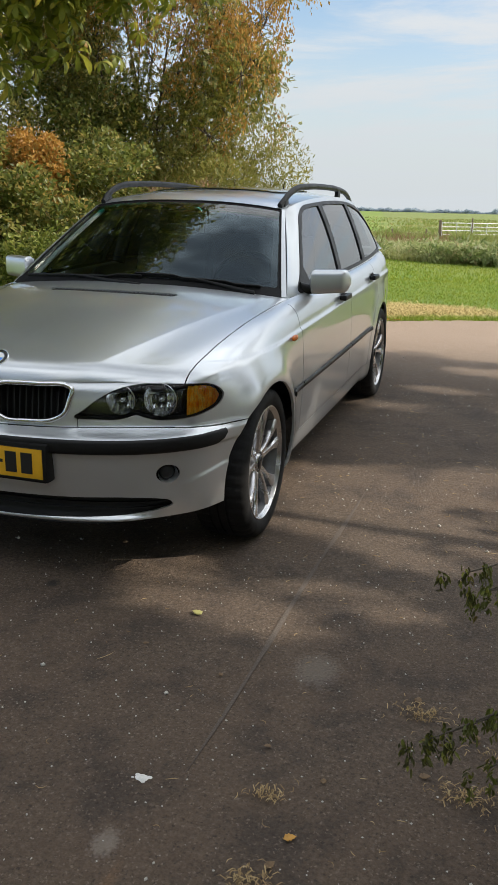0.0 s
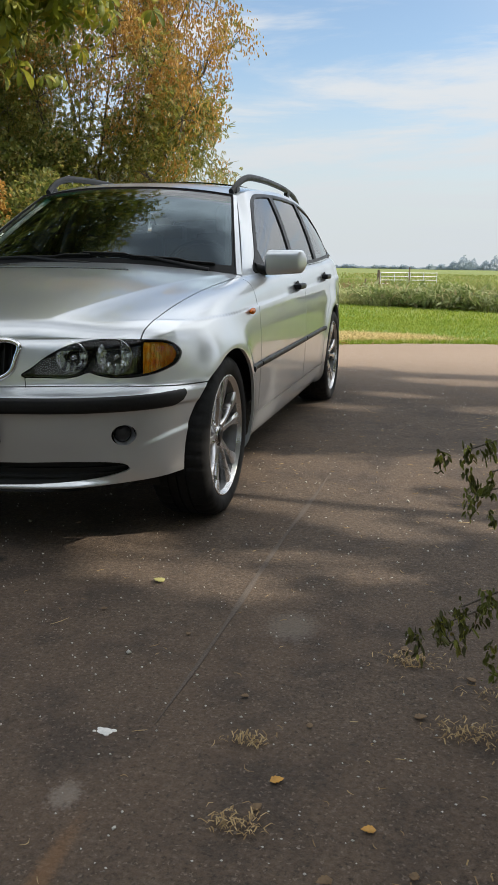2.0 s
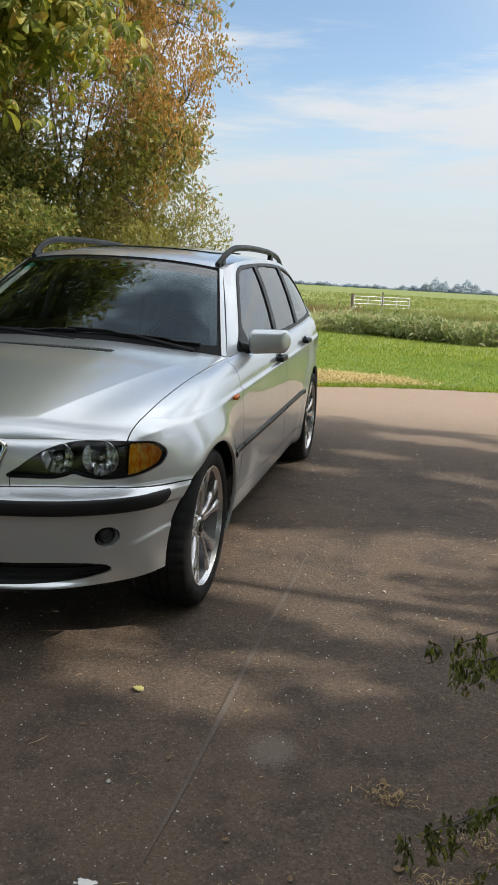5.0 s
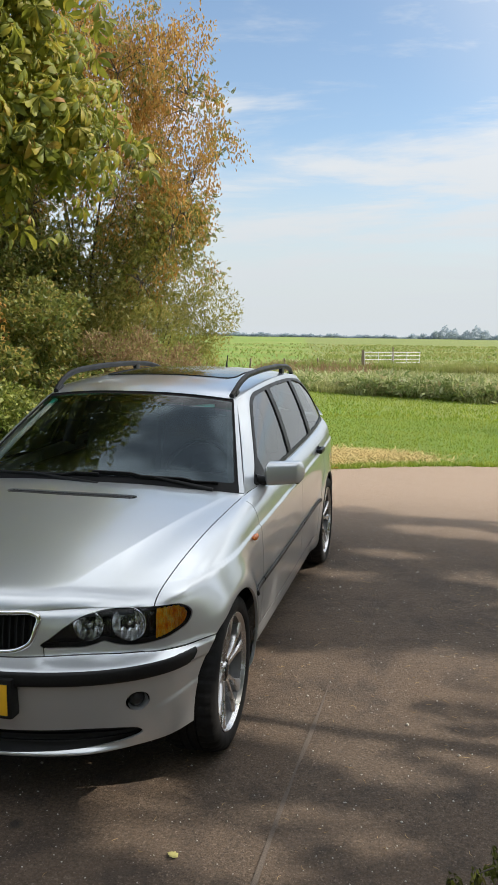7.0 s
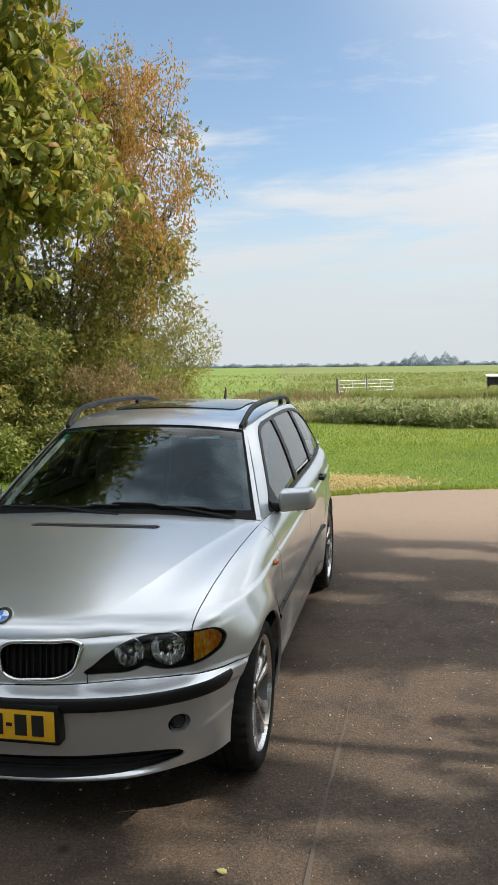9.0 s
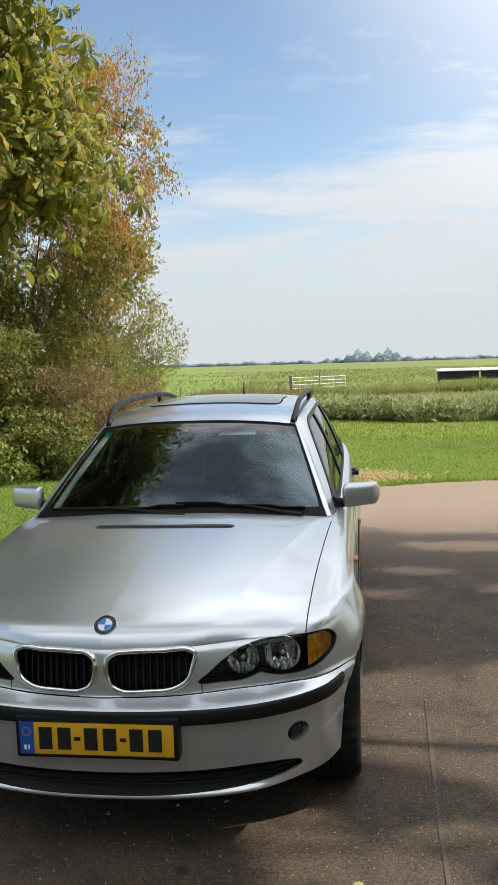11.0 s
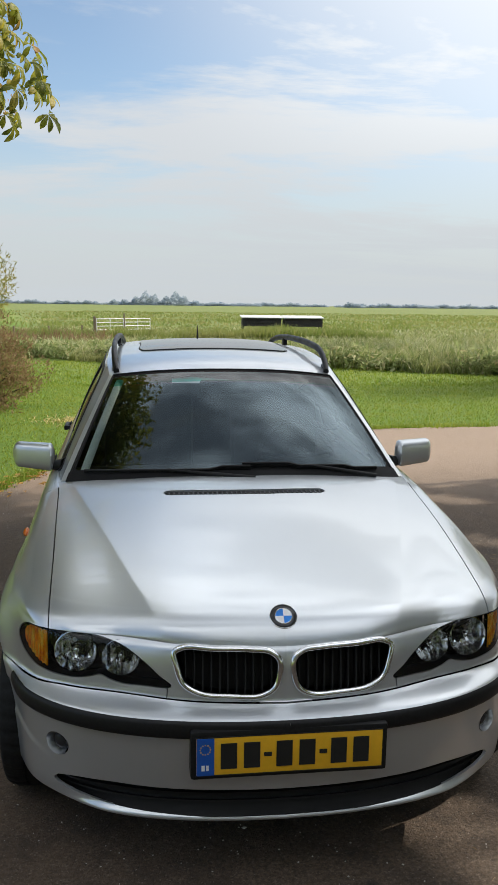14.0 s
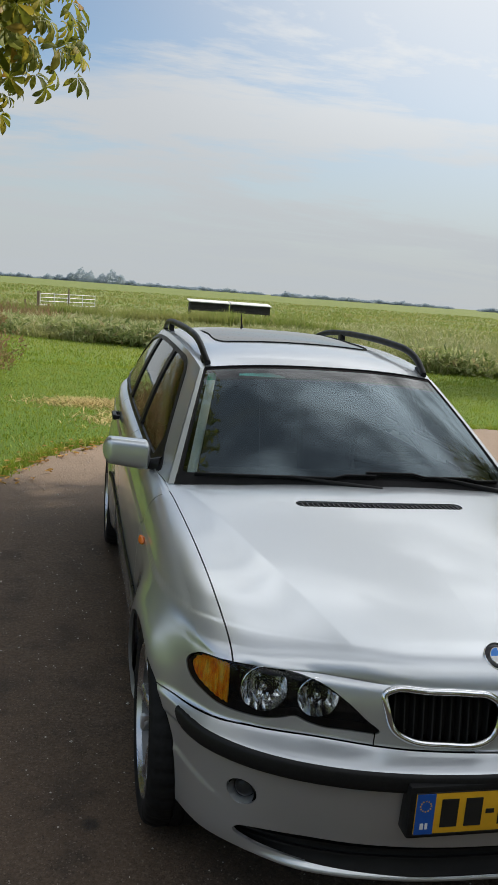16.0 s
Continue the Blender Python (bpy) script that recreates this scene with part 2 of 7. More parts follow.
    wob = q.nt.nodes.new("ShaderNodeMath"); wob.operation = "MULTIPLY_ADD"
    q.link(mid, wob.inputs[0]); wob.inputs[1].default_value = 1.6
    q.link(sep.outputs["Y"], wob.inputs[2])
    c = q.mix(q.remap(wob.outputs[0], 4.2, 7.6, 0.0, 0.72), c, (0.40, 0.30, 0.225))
    q.colour(c)
    q.rough(q.remap(grit, 0.3, 0.7, 0.75, 0.95))
    q.bump(grain, 0.7, 0.010)
    return q.m


def soil_grass_material():
    q = Mat("grass_ground").set(Roughness=0.95)
    fine = q.noise(60, 6, 0.7)
    big = q.noise(0.6, 5, 0.6)
    patch = q.noise(2.2, 5, 0.6)
    c = q.ramp(fine, [(0.3, (0.07, 0.14, 0.012)), (0.55, (0.14, 0.245, 0.020)), (0.8, (0.21, 0.33, 0.036))])
    c = q.mix(q.remap(big, 0.4, 0.7, 0.0, 0.5), c, (0.16, 0.23, 0.032))
    c = q.mix(q.remap(q.noise(0.035, 4), 0.40, 0.62, 0.0, 0.75), c, (0.235, 0.255, 0.055))
    c = q.mix(q.remap(patch, 0.62, 0.8, 0.0, 0.6), c, (0.27, 0.24, 0.07))
    sep = q.nt.nodes.new("ShaderNodeSeparateXYZ")
    q.link(q.tc.outputs["Object"], sep.inputs[0])
    across = q.nt.nodes.new("ShaderNodeMath"); across.operation = "MULTIPLY_ADD"
    q.link(sep.outputs["Y"], across.inputs[0]); across.inputs[1].default_value = 0.15
    q.link(sep.outputs["X"], across.inputs[2])
    rough_field = q.nt.nodes.new("ShaderNodeMath"); rough_field.operation = "MULTIPLY"
    q.link(q.remap(across.outputs[0], 0.0, 4.0, 0.0, 0.85), rough_field.inputs[0])
    q.link(q.remap(sep.outputs["Y"], 24, 30), rough_field.inputs[1])
    tuft = q.ramp(q.noise(0.45, 6, 0.7, (0.5, 1.2, 1)), [(0.32, (0.085, 0.115, 0.028)), (0.5, (0.165, 0.205, 0.045)), (0.68, (0.27, 0.26, 0.085))])
    c = q.mix(rough_field.outputs[0], c, tuft)
    q.colour(c)
    q.bump(fine, 0.9, 0.04)
    return q.m


def glass_material(name, tint, rough=0.0, ior=1.6, shine=(1, 1, 1)):
    """A thin pane: mostly see-through, mirror-like by its index of refraction."""
    q = Mat(name)
    gl = q.nt.nodes.new("ShaderNodeBsdfGlossy")
    gl.inputs["Roughness"].default_value = rough
    gl.inputs["Color"].default_value = (*shine, 1)
    tr = q.nt.nodes.new("ShaderNodeBsdfTransparent")
    tr.inputs["Color"].default_value = (*tint, 1)
    fr = q.nt.nodes.new("ShaderNodeFresnel")
    fr.inputs["IOR"].default_value = ior
    ms = q.nt.nodes.new("ShaderNodeMixShader")
    q.link(fr.outputs[0], ms.inputs[0])
    q.link(tr.outputs[0], ms.inputs[1]); q.link(gl.outputs[0], ms.inputs[2])
    q.link(ms.outputs[0], q.out.inputs[0])
    return q.m


PAINT = paint_material()
ASPHALT = asphalt_material()
TURF = soil_grass_material()
RUBBER = plain("rubber", (0.009, 0.009, 0.0095), 0.72, 0.0, 0.25, 90, Specular_IOR_Level=0.25)
BLACK_TRIM = plain("black_trim", (0.012, 0.012, 0.0125), 0.42, 0.0, 0.2, 120, Specular_IOR_Level=0.22)
DARK = plain("dark_void", (0.006, 0.006, 0.006), 0.8, 0.0, 0.2, 20)
CHROME = plain("chrome", (0.78, 0.78, 0.78), 0.08, 1.0, 0.03, 30)
ALLOY = plain("alloy", (0.60, 0.60, 0.61), 0.26, 0.95, 0.08, 25)
WINDSCREEN = glass_material("windscreen_glass", (0.58, 0.66, 0.64), ior=1.95, shine=(0.74, 0.91, 1.0))
SIDE_GLASS = glass_material("side_glass", (0.62, 0.69, 0.68), ior=2.2)
LENS = glass_material("lens_clear", (0.90, 0.92, 0.92), ior=1.4)
REFLECTOR = plain("lamp_reflector", (0.78, 0.79, 0.80), 0.13, 1.0, 0.05, 30)
CABIN = plain("cabin_plastic", (0.011, 0.011, 0.012), 0.6, 0.0, 0.2, 50, Specular_IOR_Level=0.2)
SEAT = plain("seat_cloth", (0.035, 0.036, 0.04), 0.9, 0.0, 0.2, 140)


# ---- mesh helpers ----
def finish(name, verts, faces, material, parent=None, label="", smooth=True, kind="", sharp=None):
    me = bpy.data.meshes.new(name)
    me.from_pydata([tuple(map(float, v)) for v in verts], [], [tuple(map(int, f)) for f in faces])
    me.update()
    if smooth:
        me.polygons.foreach_set("use_smooth", np.ones(len(me.polygons), dtype=bool))
    if sharp is not None:
        me.set_sharp_from_angle(angle=radians(sharp))
    if material:
        me.materials.append(material)
    ob = new(name, me)
    if parent is not None:
        ob.parent = parent
    if label:
        ob["label"] = label
    if kind:
        ob["kind"] = kind
    return ob


def part(name, bm, material, parent, label="", smooth=True, sharp=35):
    """Links a bmesh as one mesh object under a thing or a part."""
    me = bpy.data.meshes.new(name)
    bmesh.ops.recalc_face_normals(bm, faces=bm.faces)
    bm.to_mesh(me)
    bm.free()
    if smooth:
        me.polygons.foreach_set("use_smooth", np.ones(len(me.polygons), dtype=bool))
        me.set_sharp_from_angle(angle=radians(sharp))
    me.materials.append(material)
    ob = new(name, me)
    if parent is not None:
        ob.parent = parent
    if label:
        ob["label"] = label
    return ob


def lump(name, m, label, category, group="", kind=""):
    """An empty that stands for a whole thing."""
    ob = new(name)
    ob.matrix_basis = m
    return tagged(ob, label, category, group, kind)


def spline(points, closed=False):
    """A smooth curve through control points: returns f(t) for t in 0..1 (Catmull-Rom, chord length)."""
    P = np.array(points, float)
    if closed:
        P = np.vstack([P, P[:1]])
    d = np.r_[0, np.cumsum(np.linalg.norm(np.diff(P, axis=0), axis=1) ** 0.75)]
    d /= d[-1]
    if closed:
        T = np.gradient(P, d, axis=0)
        e = ((P[1] - P[0]) / (d[1] - d[0]) + (P[-1] - P[-2]) / (d[-1] - d[-2])) / 2
        T[0] = T[-1] = e
    else:
        T = np.gradient(P, d, axis=0)

    def f(t):
        t = np.clip(np.asarray(t, float), 0, 1)
        i = np.clip(np.searchsorted(d, t, side="right") - 1, 0, len(d) - 2)
        h = (d[i + 1] - d[i])[..., None]
        u = ((t - d[i])[..., None]) / h
        return ((2 * u ** 3 - 3 * u ** 2 + 1) * P[i] + (u ** 3 - 2 * u ** 2 + u) * h * T[i]
                + (-2 * u ** 3 + 3 * u ** 2) * P[i + 1] + (u ** 3 - u ** 2) * h * T[i + 1])
    return f


def grid_faces(n, m, flip=False):
    i, j = np.meshgrid(np.arange(n - 1), np.arange(m - 1), indexing="ij")
    a = (i * m + j).ravel()
    q = np.stack([a, a + m, a + m + 1, a + 1], 1)
    return q[:, ::-1] if flip else q


def tris(q):
    q = np.asarray(q)
    return np.vstack([q[:, [0, 1, 2]], q[:, [0, 2, 3]]])


def clip(V, T, f):
    """The part of a triangle mesh where f (one value a vertex) is above 0, cut exactly along f = 0."""
    f = np.where(np.abs(f) < 1e-7, 1e-7, f)
    s = f[T] > 0
    n = s.sum(1)
    keep = [T[n == 3]]
    newv, cache = [], {}
    base = len(V)

    def cut(a, b):
        k = (a, b) if a < b else (b, a)
        if k not in cache:
            a, b = k
            t = f[a] / (f[a] - f[b])
            cache[k] = base + len(newv)
            newv.append(V[a] + t * (V[b] - V[a]))
        return cache[k]
    extra = []
    for tri, si in zip(T[(n > 0) & (n < 3)], s[(n > 0) & (n < 3)]):
        k = si.sum()
        lone = int(np.argmax(si)) if k == 1 else int(np.argmin(si))
        a, b, c = (int(tri[(lone + j) % 3]) for j in range(3))
        ab, ac = cut(a, b), cut(a, c)
        if k == 1:
            extra.append((a, ab, ac))
        else:
            extra += [(ab, b, c), (ab, c, ac)]
    if extra:
        keep.append(np.array(extra))
    T2 = np.vstack(keep) if keep else np.zeros((0, 3), int)
    V2 = np.vstack([V, np.array(newv)]) if newv else V
    used, inv = np.unique(T2, return_inverse=True)
    return V2[used], inv.reshape(-1, 3)


def sdf(P, poly):
    """Signed distance of 2D points to a closed polygon: above 0 outside."""
    A = np.asarray(poly, float)
    B = np.roll(A, -1, 0)
    best = np.full(len(P), 1e9)
    inside = np.zeros(len(P), bool)
    for a, b in zip(A, B):
        e = b - a
        w = P - a
        t = np.clip((w @ e) / max(1e-12, e @ e), 0, 1)
        best = np.minimum(best, ((w - t[:, None] * e) ** 2).sum(1))
        c = ((a[1] <= P[:, 1]) != (b[1] <= P[:, 1]))
        if c.any():
            xi = a[0] + (P[:, 1] - a[1]) / (b[1] - a[1] + 1e-15) * e[0]
            inside ^= c & (P[:, 0] < xi)
    return np.where(inside, -1, 1) * np.sqrt(best)


def normals(V, T):
    n = np.cross(V[T[:, 1]] - V[T[:, 0]], V[T[:, 2]] - V[T[:, 0]])
    N = np.zeros_like(V)
    for k in range(3):
        np.add.at(N, T[:, k], n)
    return N / np.maximum(1e-12, np.linalg.norm(N, axis=1))[:, None]


def flange(V, T, depth, skip=None):
    """Adds a rim that turns inwards by depth along every open edge."""
    e = np.vstack([T[:, [0, 1]], T[:, [1, 2]], T[:, [2, 0]]])
    key = np.sort(e, 1)
    _, idx, cnt = np.unique(key, axis=0, return_index=True, return_counts=True)
    b = e[idx[cnt == 1]]
    if skip is not None:
        b = b[~(skip(V[b[:, 0]]) & skip(V[b[:, 1]]))]
    N = normals(V, T)
    used, inv = np.unique(b, return_inverse=True)
    inv = inv.reshape(-1, 2)
    n0 = len(V)
    m = len(used)
    V2 = np.vstack([V, V[used], V[used] - N[used] * depth])
    a, c = n0 + inv[:, 0], n0 + inv[:, 1]
    T2 = np.vstack([T, np.stack([a, a + m, c + m], 1), np.stack([a, c + m, c], 1)])
    return V2, T2


def outward(V, T, way):
    """Turns a mesh so that its faces look along way on the whole."""
    n = np.cross(V[T[:, 1]] - V[T[:, 0]], V[T[:, 2]] - V[T[:, 0]]).sum(0)
    return T if n @ np.array(way) > 0 else T[:, ::-1]


def mirrored(V, T):
    return V * np.array([-1, 1, 1]), T[:, ::-1]


def both(V, T):
    """A half and its mirror image in one mesh, welded along x = 0."""
    V2, T2 = mirrored(V, T)
    W, F = np.vstack([V, V2]), np.vstack([T, T2 + len(V)])
    mid = np.abs(W[:, 0]) < 2e-4
    W[mid, 0] = 0
    k = np.round(W, 4)
    _, first, inv = np.unique(k, axis=0, return_index=True, return_inverse=True)
    inv = inv.reshape(-1)
    tgt = np.where(mid, first[inv], np.arange(len(W)))
    F = tgt[F]
    F = F[(F[:, 0] != F[:, 1]) & (F[:, 1] != F[:, 2]) & (F[:, 0] != F[:, 2])]
    used, inv2 = np.unique(F, return_inverse=True)
    return W[used], inv2.reshape(-1, 3)


def weld(V, T):
    """Joins vertices that lie in the same place."""
    _, first, inv = np.unique(np.round(V, 4), axis=0, return_index=True, return_inverse=True)
    T = first[inv.reshape(-1)][T]
    T = T[(T[:, 0] != T[:, 1]) & (T[:, 1] != T[:, 2]) & (T[:, 0] != T[:, 2])]
    used, inv = np.unique(T, return_inverse=True)
    return V[used], inv.reshape(-1, 3)


def interp(x, pts):
    """Smooth (monotone cubic) interpolation of (x, y) pairs."""
    P = np.array(pts, float)
    X, Y = P[:, 0], P[:, 1]
    h = np.diff(X)
    d = np.diff(Y) / h
    m = np.zeros(len(X))
    for i in range(1, len(X) - 1):
        m[i] = 0 if d[i - 1] * d[i] <= 0 else 2 * d[i - 1] * d[i] / (d[i - 1] + d[i])
    m[0], m[-1] = d[0], d[-1]
    x = np.clip(np.asarray(x, float), X[0], X[-1])
    i = np.clip(np.searchsorted(X, x, side="right") - 1, 0, len(h) - 1)
    u = (x - X[i]) / h[i]
    return ((2 * u ** 3 - 3 * u ** 2 + 1) * Y[i] + (u ** 3 - 2 * u ** 2 + u) * h[i] * m[i]
            + (-2 * u ** 3 + 3 * u ** 2) * Y[i + 1] + (u ** 3 - u ** 2) * h[i] * m[i + 1])


def smooth(a, b, x):
    u = np.clip((np.asarray(x, float) - a) / (b - a), 0, 1)
    return u * u * (3 - 2 * u)


# ---- ground and driveway ----
def ground_z(x, y):
    """The driveway rises a little towards the back of the car; the fields lie lower."""
    y = np.asarray(y, float)
    near = 0.018 * (np.clip(y, -12, 4.2) - 0.76)
    return near - 0.34 * smooth(7.5, 22, y) - 0.35 * smooth(25, 46, y)


def ground():
    a = np.r_[-np.geomspace(4200, 6, 40), np.linspace(-5.5, 12, 60), np.geomspace(12.6, 4200, 44)]
    b = np.r_[-np.geomspace(300, 7, 14), np.linspace(-6, 30, 90), np.geomspace(31, 4600, 50)]
    X, Y = np.meshgrid(a, b, indexing="ij")
    V = np.stack([X, Y, ground_z(X, Y) - 0.012], -1).reshape(-1, 3)
    ob = finish("ground", V, grid_faces(len(a), len(b)), TURF, kind="structure")
    return tagged(ob, "short green lawn and meadow reaching to the horizon", "ground")


ground()
EDGE = spline([(-3.6, -9), (-3.3, -3), (-3.0, 0.6), (-2.55, 2.9), (-2.0, 4.5), (-1.6, 5.15), (-1.15, 6.2), (-0.6, 6.85), (0.45, 7.66), (1.6, 8.28), (3.1, 8.66), (6, 8.75), (12, 8.7)])


def driveway():
    rng = np.random.default_rng(3)
    a, b = np.linspace(-4.2, 11.5, 200), np.linspace(-9, 9.6, 230)
    X, Y = np.meshgrid(a, b, indexing="ij")
    V = np.stack([X, Y, ground_z(X, Y)], -1).reshape(-1, 3)
    T = tris(grid_faces(len(a), len(b)))
    e = EDGE(np.linspace(0, 1, 260))
    e = e + 0.035 * np.stack([np.sin(np.arange(260) * 1.7) + rng.normal(0, .6, 260), np.cos(np.arange(260) * 1.3) + rng.normal(0, .6, 260)], 1) * smooth(0.1, 0.15, np.linspace(0, 1, 260))[:, None]
    poly = np.vstack([e, [(14, 8.7), (14, -12), (-3.6, -12)]])
    V, T = clip(V, T, -sdf(V[:, :2], poly))
    V, T = flange(V, T, 0.03)
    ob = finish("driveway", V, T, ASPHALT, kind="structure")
    return tagged(ob, "worn dark grey asphalt driveway with pale grit", "driveway")


driveway()


# ---- the car: an estate in silver paint ----
CAR = Matrix.Translation((0, 0.1, 0)) @ pose(0, 0, 0, 0, 0, -0.6) @ Matrix.Translation((0, 0.66, 0)) @ pose(0, 0, 0, 1.0, 0, 0) @ Matrix.Translation((0, -0.76, 0))
car = lump("estate_car", CAR, "silver-grey metallic estate car with black trim, parked on the driveway", "car")
FRONT_AXLE, REAR_AXLE, WHEEL_R = 0.765, 3.49, 0.316

# plan of the body at bumper height, from the nose round to the tail
PLAN = spline([(0, 0.028), (0.14, 0.033), (0.27, 0.047), (0.42, 0.080), (0.55, 0.131), (0.66, 0.202), (0.742, 0.29), (0.794, 0.40), (0.826, 0.52), (0.852, 0.78),
               (0.856, 1.2), (0.863, 1.9), (0.866, 2.6), (0.864, 3.3), (0.853, 3.75), (0.82, 4.1), (0.74, 4.33), (0.52, 4.43), (0.25, 4.455), (0, 4.46)])
# height of the shoulder (top of the flanks) along the car
SHOULDER = [(0.0, 0.728), (0.30, 0.728), (0.40, 0.748), (0.55, 0.785), (0.76, 0.824), (1.0, 0.862), (1.2, 0.884), (1.45, 0.906), (1.8, 0.918), (2.6, 0.932), (3.4, 0.950), (4.0, 0.975), (4.5, 0.985)]
# how far the nose stands back from the plan, by height
NOSE = [(0.165, -0.10), (0.225, -0.060), (0.238, -0.022), (0.244, -0.012), (0.250, -0.009), (0.256, -0.012), (0.264, -0.022), (0.30, -0.030), (0.40, -0.020), (0.495, -0.010), (0.507, 0.0), (0.545, 0.0), (0.553, -0.012), (0.563, -0.040),
        (0.571, -0.062), (0.579, -0.070), (0.62, -0.073), (0.67, -0.077), (0.695, -0.081), (0.712, -0.086), (0.722, -0.092), (0.730, -0.100)]
FLANK = [(0.165, -0.075), (0.20, -0.040), (0.225, -0.028), (0.255, -0.022), (0.30, -0.017), (0.33, -0.012), (0.45, -0.004), (0.56, 0.0), (0.66, -0.002), (0.745, -0.008), (0.7805, -0.010), (0.786, -0.0175), (0.80, -0.0195), (1.0, -0.032)]
CROWN = [(0.0, -0.062), (0.008, -0.046), (0.02, -0.032), (0.045, -0.017), (0.09, -0.006), (0.16, 0.0), (2.0, 0.0)]


def bumper_corner(x):
    return interp(x, [(0, 0.92), (0.25, 1.02), (0.50, 1.38), (0.67, 0.92), (0.75, 0.50), (0.80, 0.30)])


def tub(s, zrow):
    """The flanks, nose and tail: s along the plan, zrow heights between sill and shoulder."""
    P = PLAN(s)
    eps = 1e-4
    D = PLAN(np.minimum(1, s + eps)) - PLAN(np.maximum(0, s - eps))
    D /= np.linalg.norm(D, axis=1)[:, None]
    Nrm = np.stack([D[:, 1], -D[:, 0]], 1)
    zt = interp(P[:, 1], SHOULDER)
    zb = 0.165 + 0.0 * zt
    front = 1 - smooth(0.33, 0.62, P[:, 1])
    Z = zb[:, None] + (zt - zb)[:, None] * zrow[None, :]
    c = bumper_corner(P[:, 0])[:, None]
    nz = interp(Z, NOSE)
    nz = np.where(Z > 0.55, np.where(nz < -0.012, -0.012 + (nz + 0.012) * c, nz), nz)
    flat = interp(Z, [(0.165, -0.085), (0.215, -0.040), (0.245, -0.024), (0.30, -0.017), (0.40, -0.014), (0.495, -0.010)])
    w = smooth(0.48, 0.67, P[:, 0])[:, None] * (Z < 0.495)
    nz = nz * (1 - w) + flat * w
    rise = 0.028 * (np.clip(P[:, 1], 1.0, 3.6) - 1.2)[:, None]
    fz = interp(Z - rise * smooth(0.6, 0.74, Z), FLANK) + interp(zt[:, None] - Z, CROWN)
    off = front[:, None] * nz + (1 - front[:, None]) * fz
    line = (0.372 + 0.40 * (P[:, 0] - 0.70))[:, None]
    off = off + 0.0045 * (smooth(0.66, 0.79, P[:, 0]) * (1 - smooth(0.50, 0.62, P[:, 1])))[:, None] * smooth(line + 0.012, line - 0.010, Z) * smooth(0.20, 0.26, Z)
    # flared wheel arches
    for ay in (FRONT_AXLE, REAR_AXLE):
        r = np.hypot(P[:, 1][:, None] - ay, Z - WHEEL_R)
        off = off + (0.036 if ay < 2 else 0.022) * np.exp(-((r - 0.34) / 0.10) ** 2) * (P[:, 0][:, None] > 0.5) * smooth(0.40, 0.62, P[:, 1])[:, None]
    X = P[:, 0][:, None] + Nrm[:, 0][:, None] * off
    Y = P[:, 1][:, None] + Nrm[:, 1][:, None] * off
    X[0] = 0
    X[-1] = 0
    return np.stack([X, Y, Z], -1)


# fine columns in front, coarser ones behind
S_NOSE = 0.43
COLS = np.r_[np.linspace(0, S_NOSE, 330), np.linspace(S_NOSE, 1, 130)[1:]]
ROWS_Z = np.linspace(0, 1, 130)
TUB_V = tub(COLS, ROWS_Z).reshape(-1, 3)
TUB_T = outward(TUB_V, tris(grid_faces(len(COLS), len(ROWS_Z))), (1, 0, 0))


EDGE_TOP = tub(COLS, np.array([1.0]))[:, 0, :]
I0 = int(np.argmin(np.abs(EDGE_TOP[:, 0] - 0.70)))
I1 = int(np.argmin(np.abs(EDGE_TOP[:, 1] - 1.47) + 9 * (EDGE_TOP[:, 0] < 0.5)))


def cap():
    """Bonnet and wing tops, hung between the shoulder of the flanks and the middle of the car."""
    edge = EDGE_TOP
    u = edge[:I0 + 1, 0] / edge[I0, 0]
    ex, vo, ez = edge[I0:I1 + 1].T
    lin = (vo - vo[0]) / (vo[-1] - vo[0])
    U, Vv = np.meshgrid(u, lin, indexing="ij")
    fy, fz = edge[:I0 + 1, 1], edge[:I0 + 1, 2]
    rear_y = 1.40 + 0.07 * u ** 2 - 0.08 * (1 - u ** 2)
    W = Vv ** (1 + 0.55 * (1 - U ** 4))
    X = U * ex[None, :]
    Y = fy[:, None] + (rear_y - fy)[:, None] * W
    Y[-1] = vo
    # the middle: a rounded nose, then a long gentle rise, measured from the front edge
    back = Y - fy[:, None]
    mid = fz[:, None] + 0.056 * (1 - np.exp(-back / 0.024)) + 0.225 * back - 0.062 * back ** 2
    soft = fz[:, None] + 0.042 * (1 - np.exp(-back / 0.035)) + 0.225 * back - 0.062 * back ** 2
    mid = mid + (soft - mid) * smooth(0.15, 1.0, U)
    ze = np.broadcast_to(ez[None, :], U.shape)
    prof = 1 - (0.22 * U ** 2 + 0.78 * U ** 4.5)
    Z = ze + (mid - ze) * prof
    Z[:, 0] = fz
    # creases run from the grille to the screen pillars; the middle stands proud
    xc = 0.335 + 0.36 * np.clip((Y - 0.15) / 1.25, 0, 1) ** 0.9
    room = np.maximum(0.03, ex[None, :] - xc)
    q = np.clip((np.sqrt((X - xc) ** 2 + 0.0025 ** 2) + (X - xc)) / 2 / room, 0, 1)
    Z = Z - 0.12 * room * q * (1 - q) ** 2 * smooth(0.0, 0.05, Vv)
    return np.stack([X, Y, Z], -1)


CAP_G = cap()
CAP_V = CAP_G.reshape(-1, 3)
CAP_T = outward(CAP_V, tris(grid_faces(*CAP_G.shape[:2])), (0, 0, 1))


def car_panel(name, V, T, parent=car, material=PAINT, label="", depth=0.014, skip_mid=True):
    V, T = flange(V, T, depth, (lambda P: np.abs(P[:, 0]) < 1e-3) if skip_mid else None)
    return finish(name, V, T, material, parent, label, sharp=50)


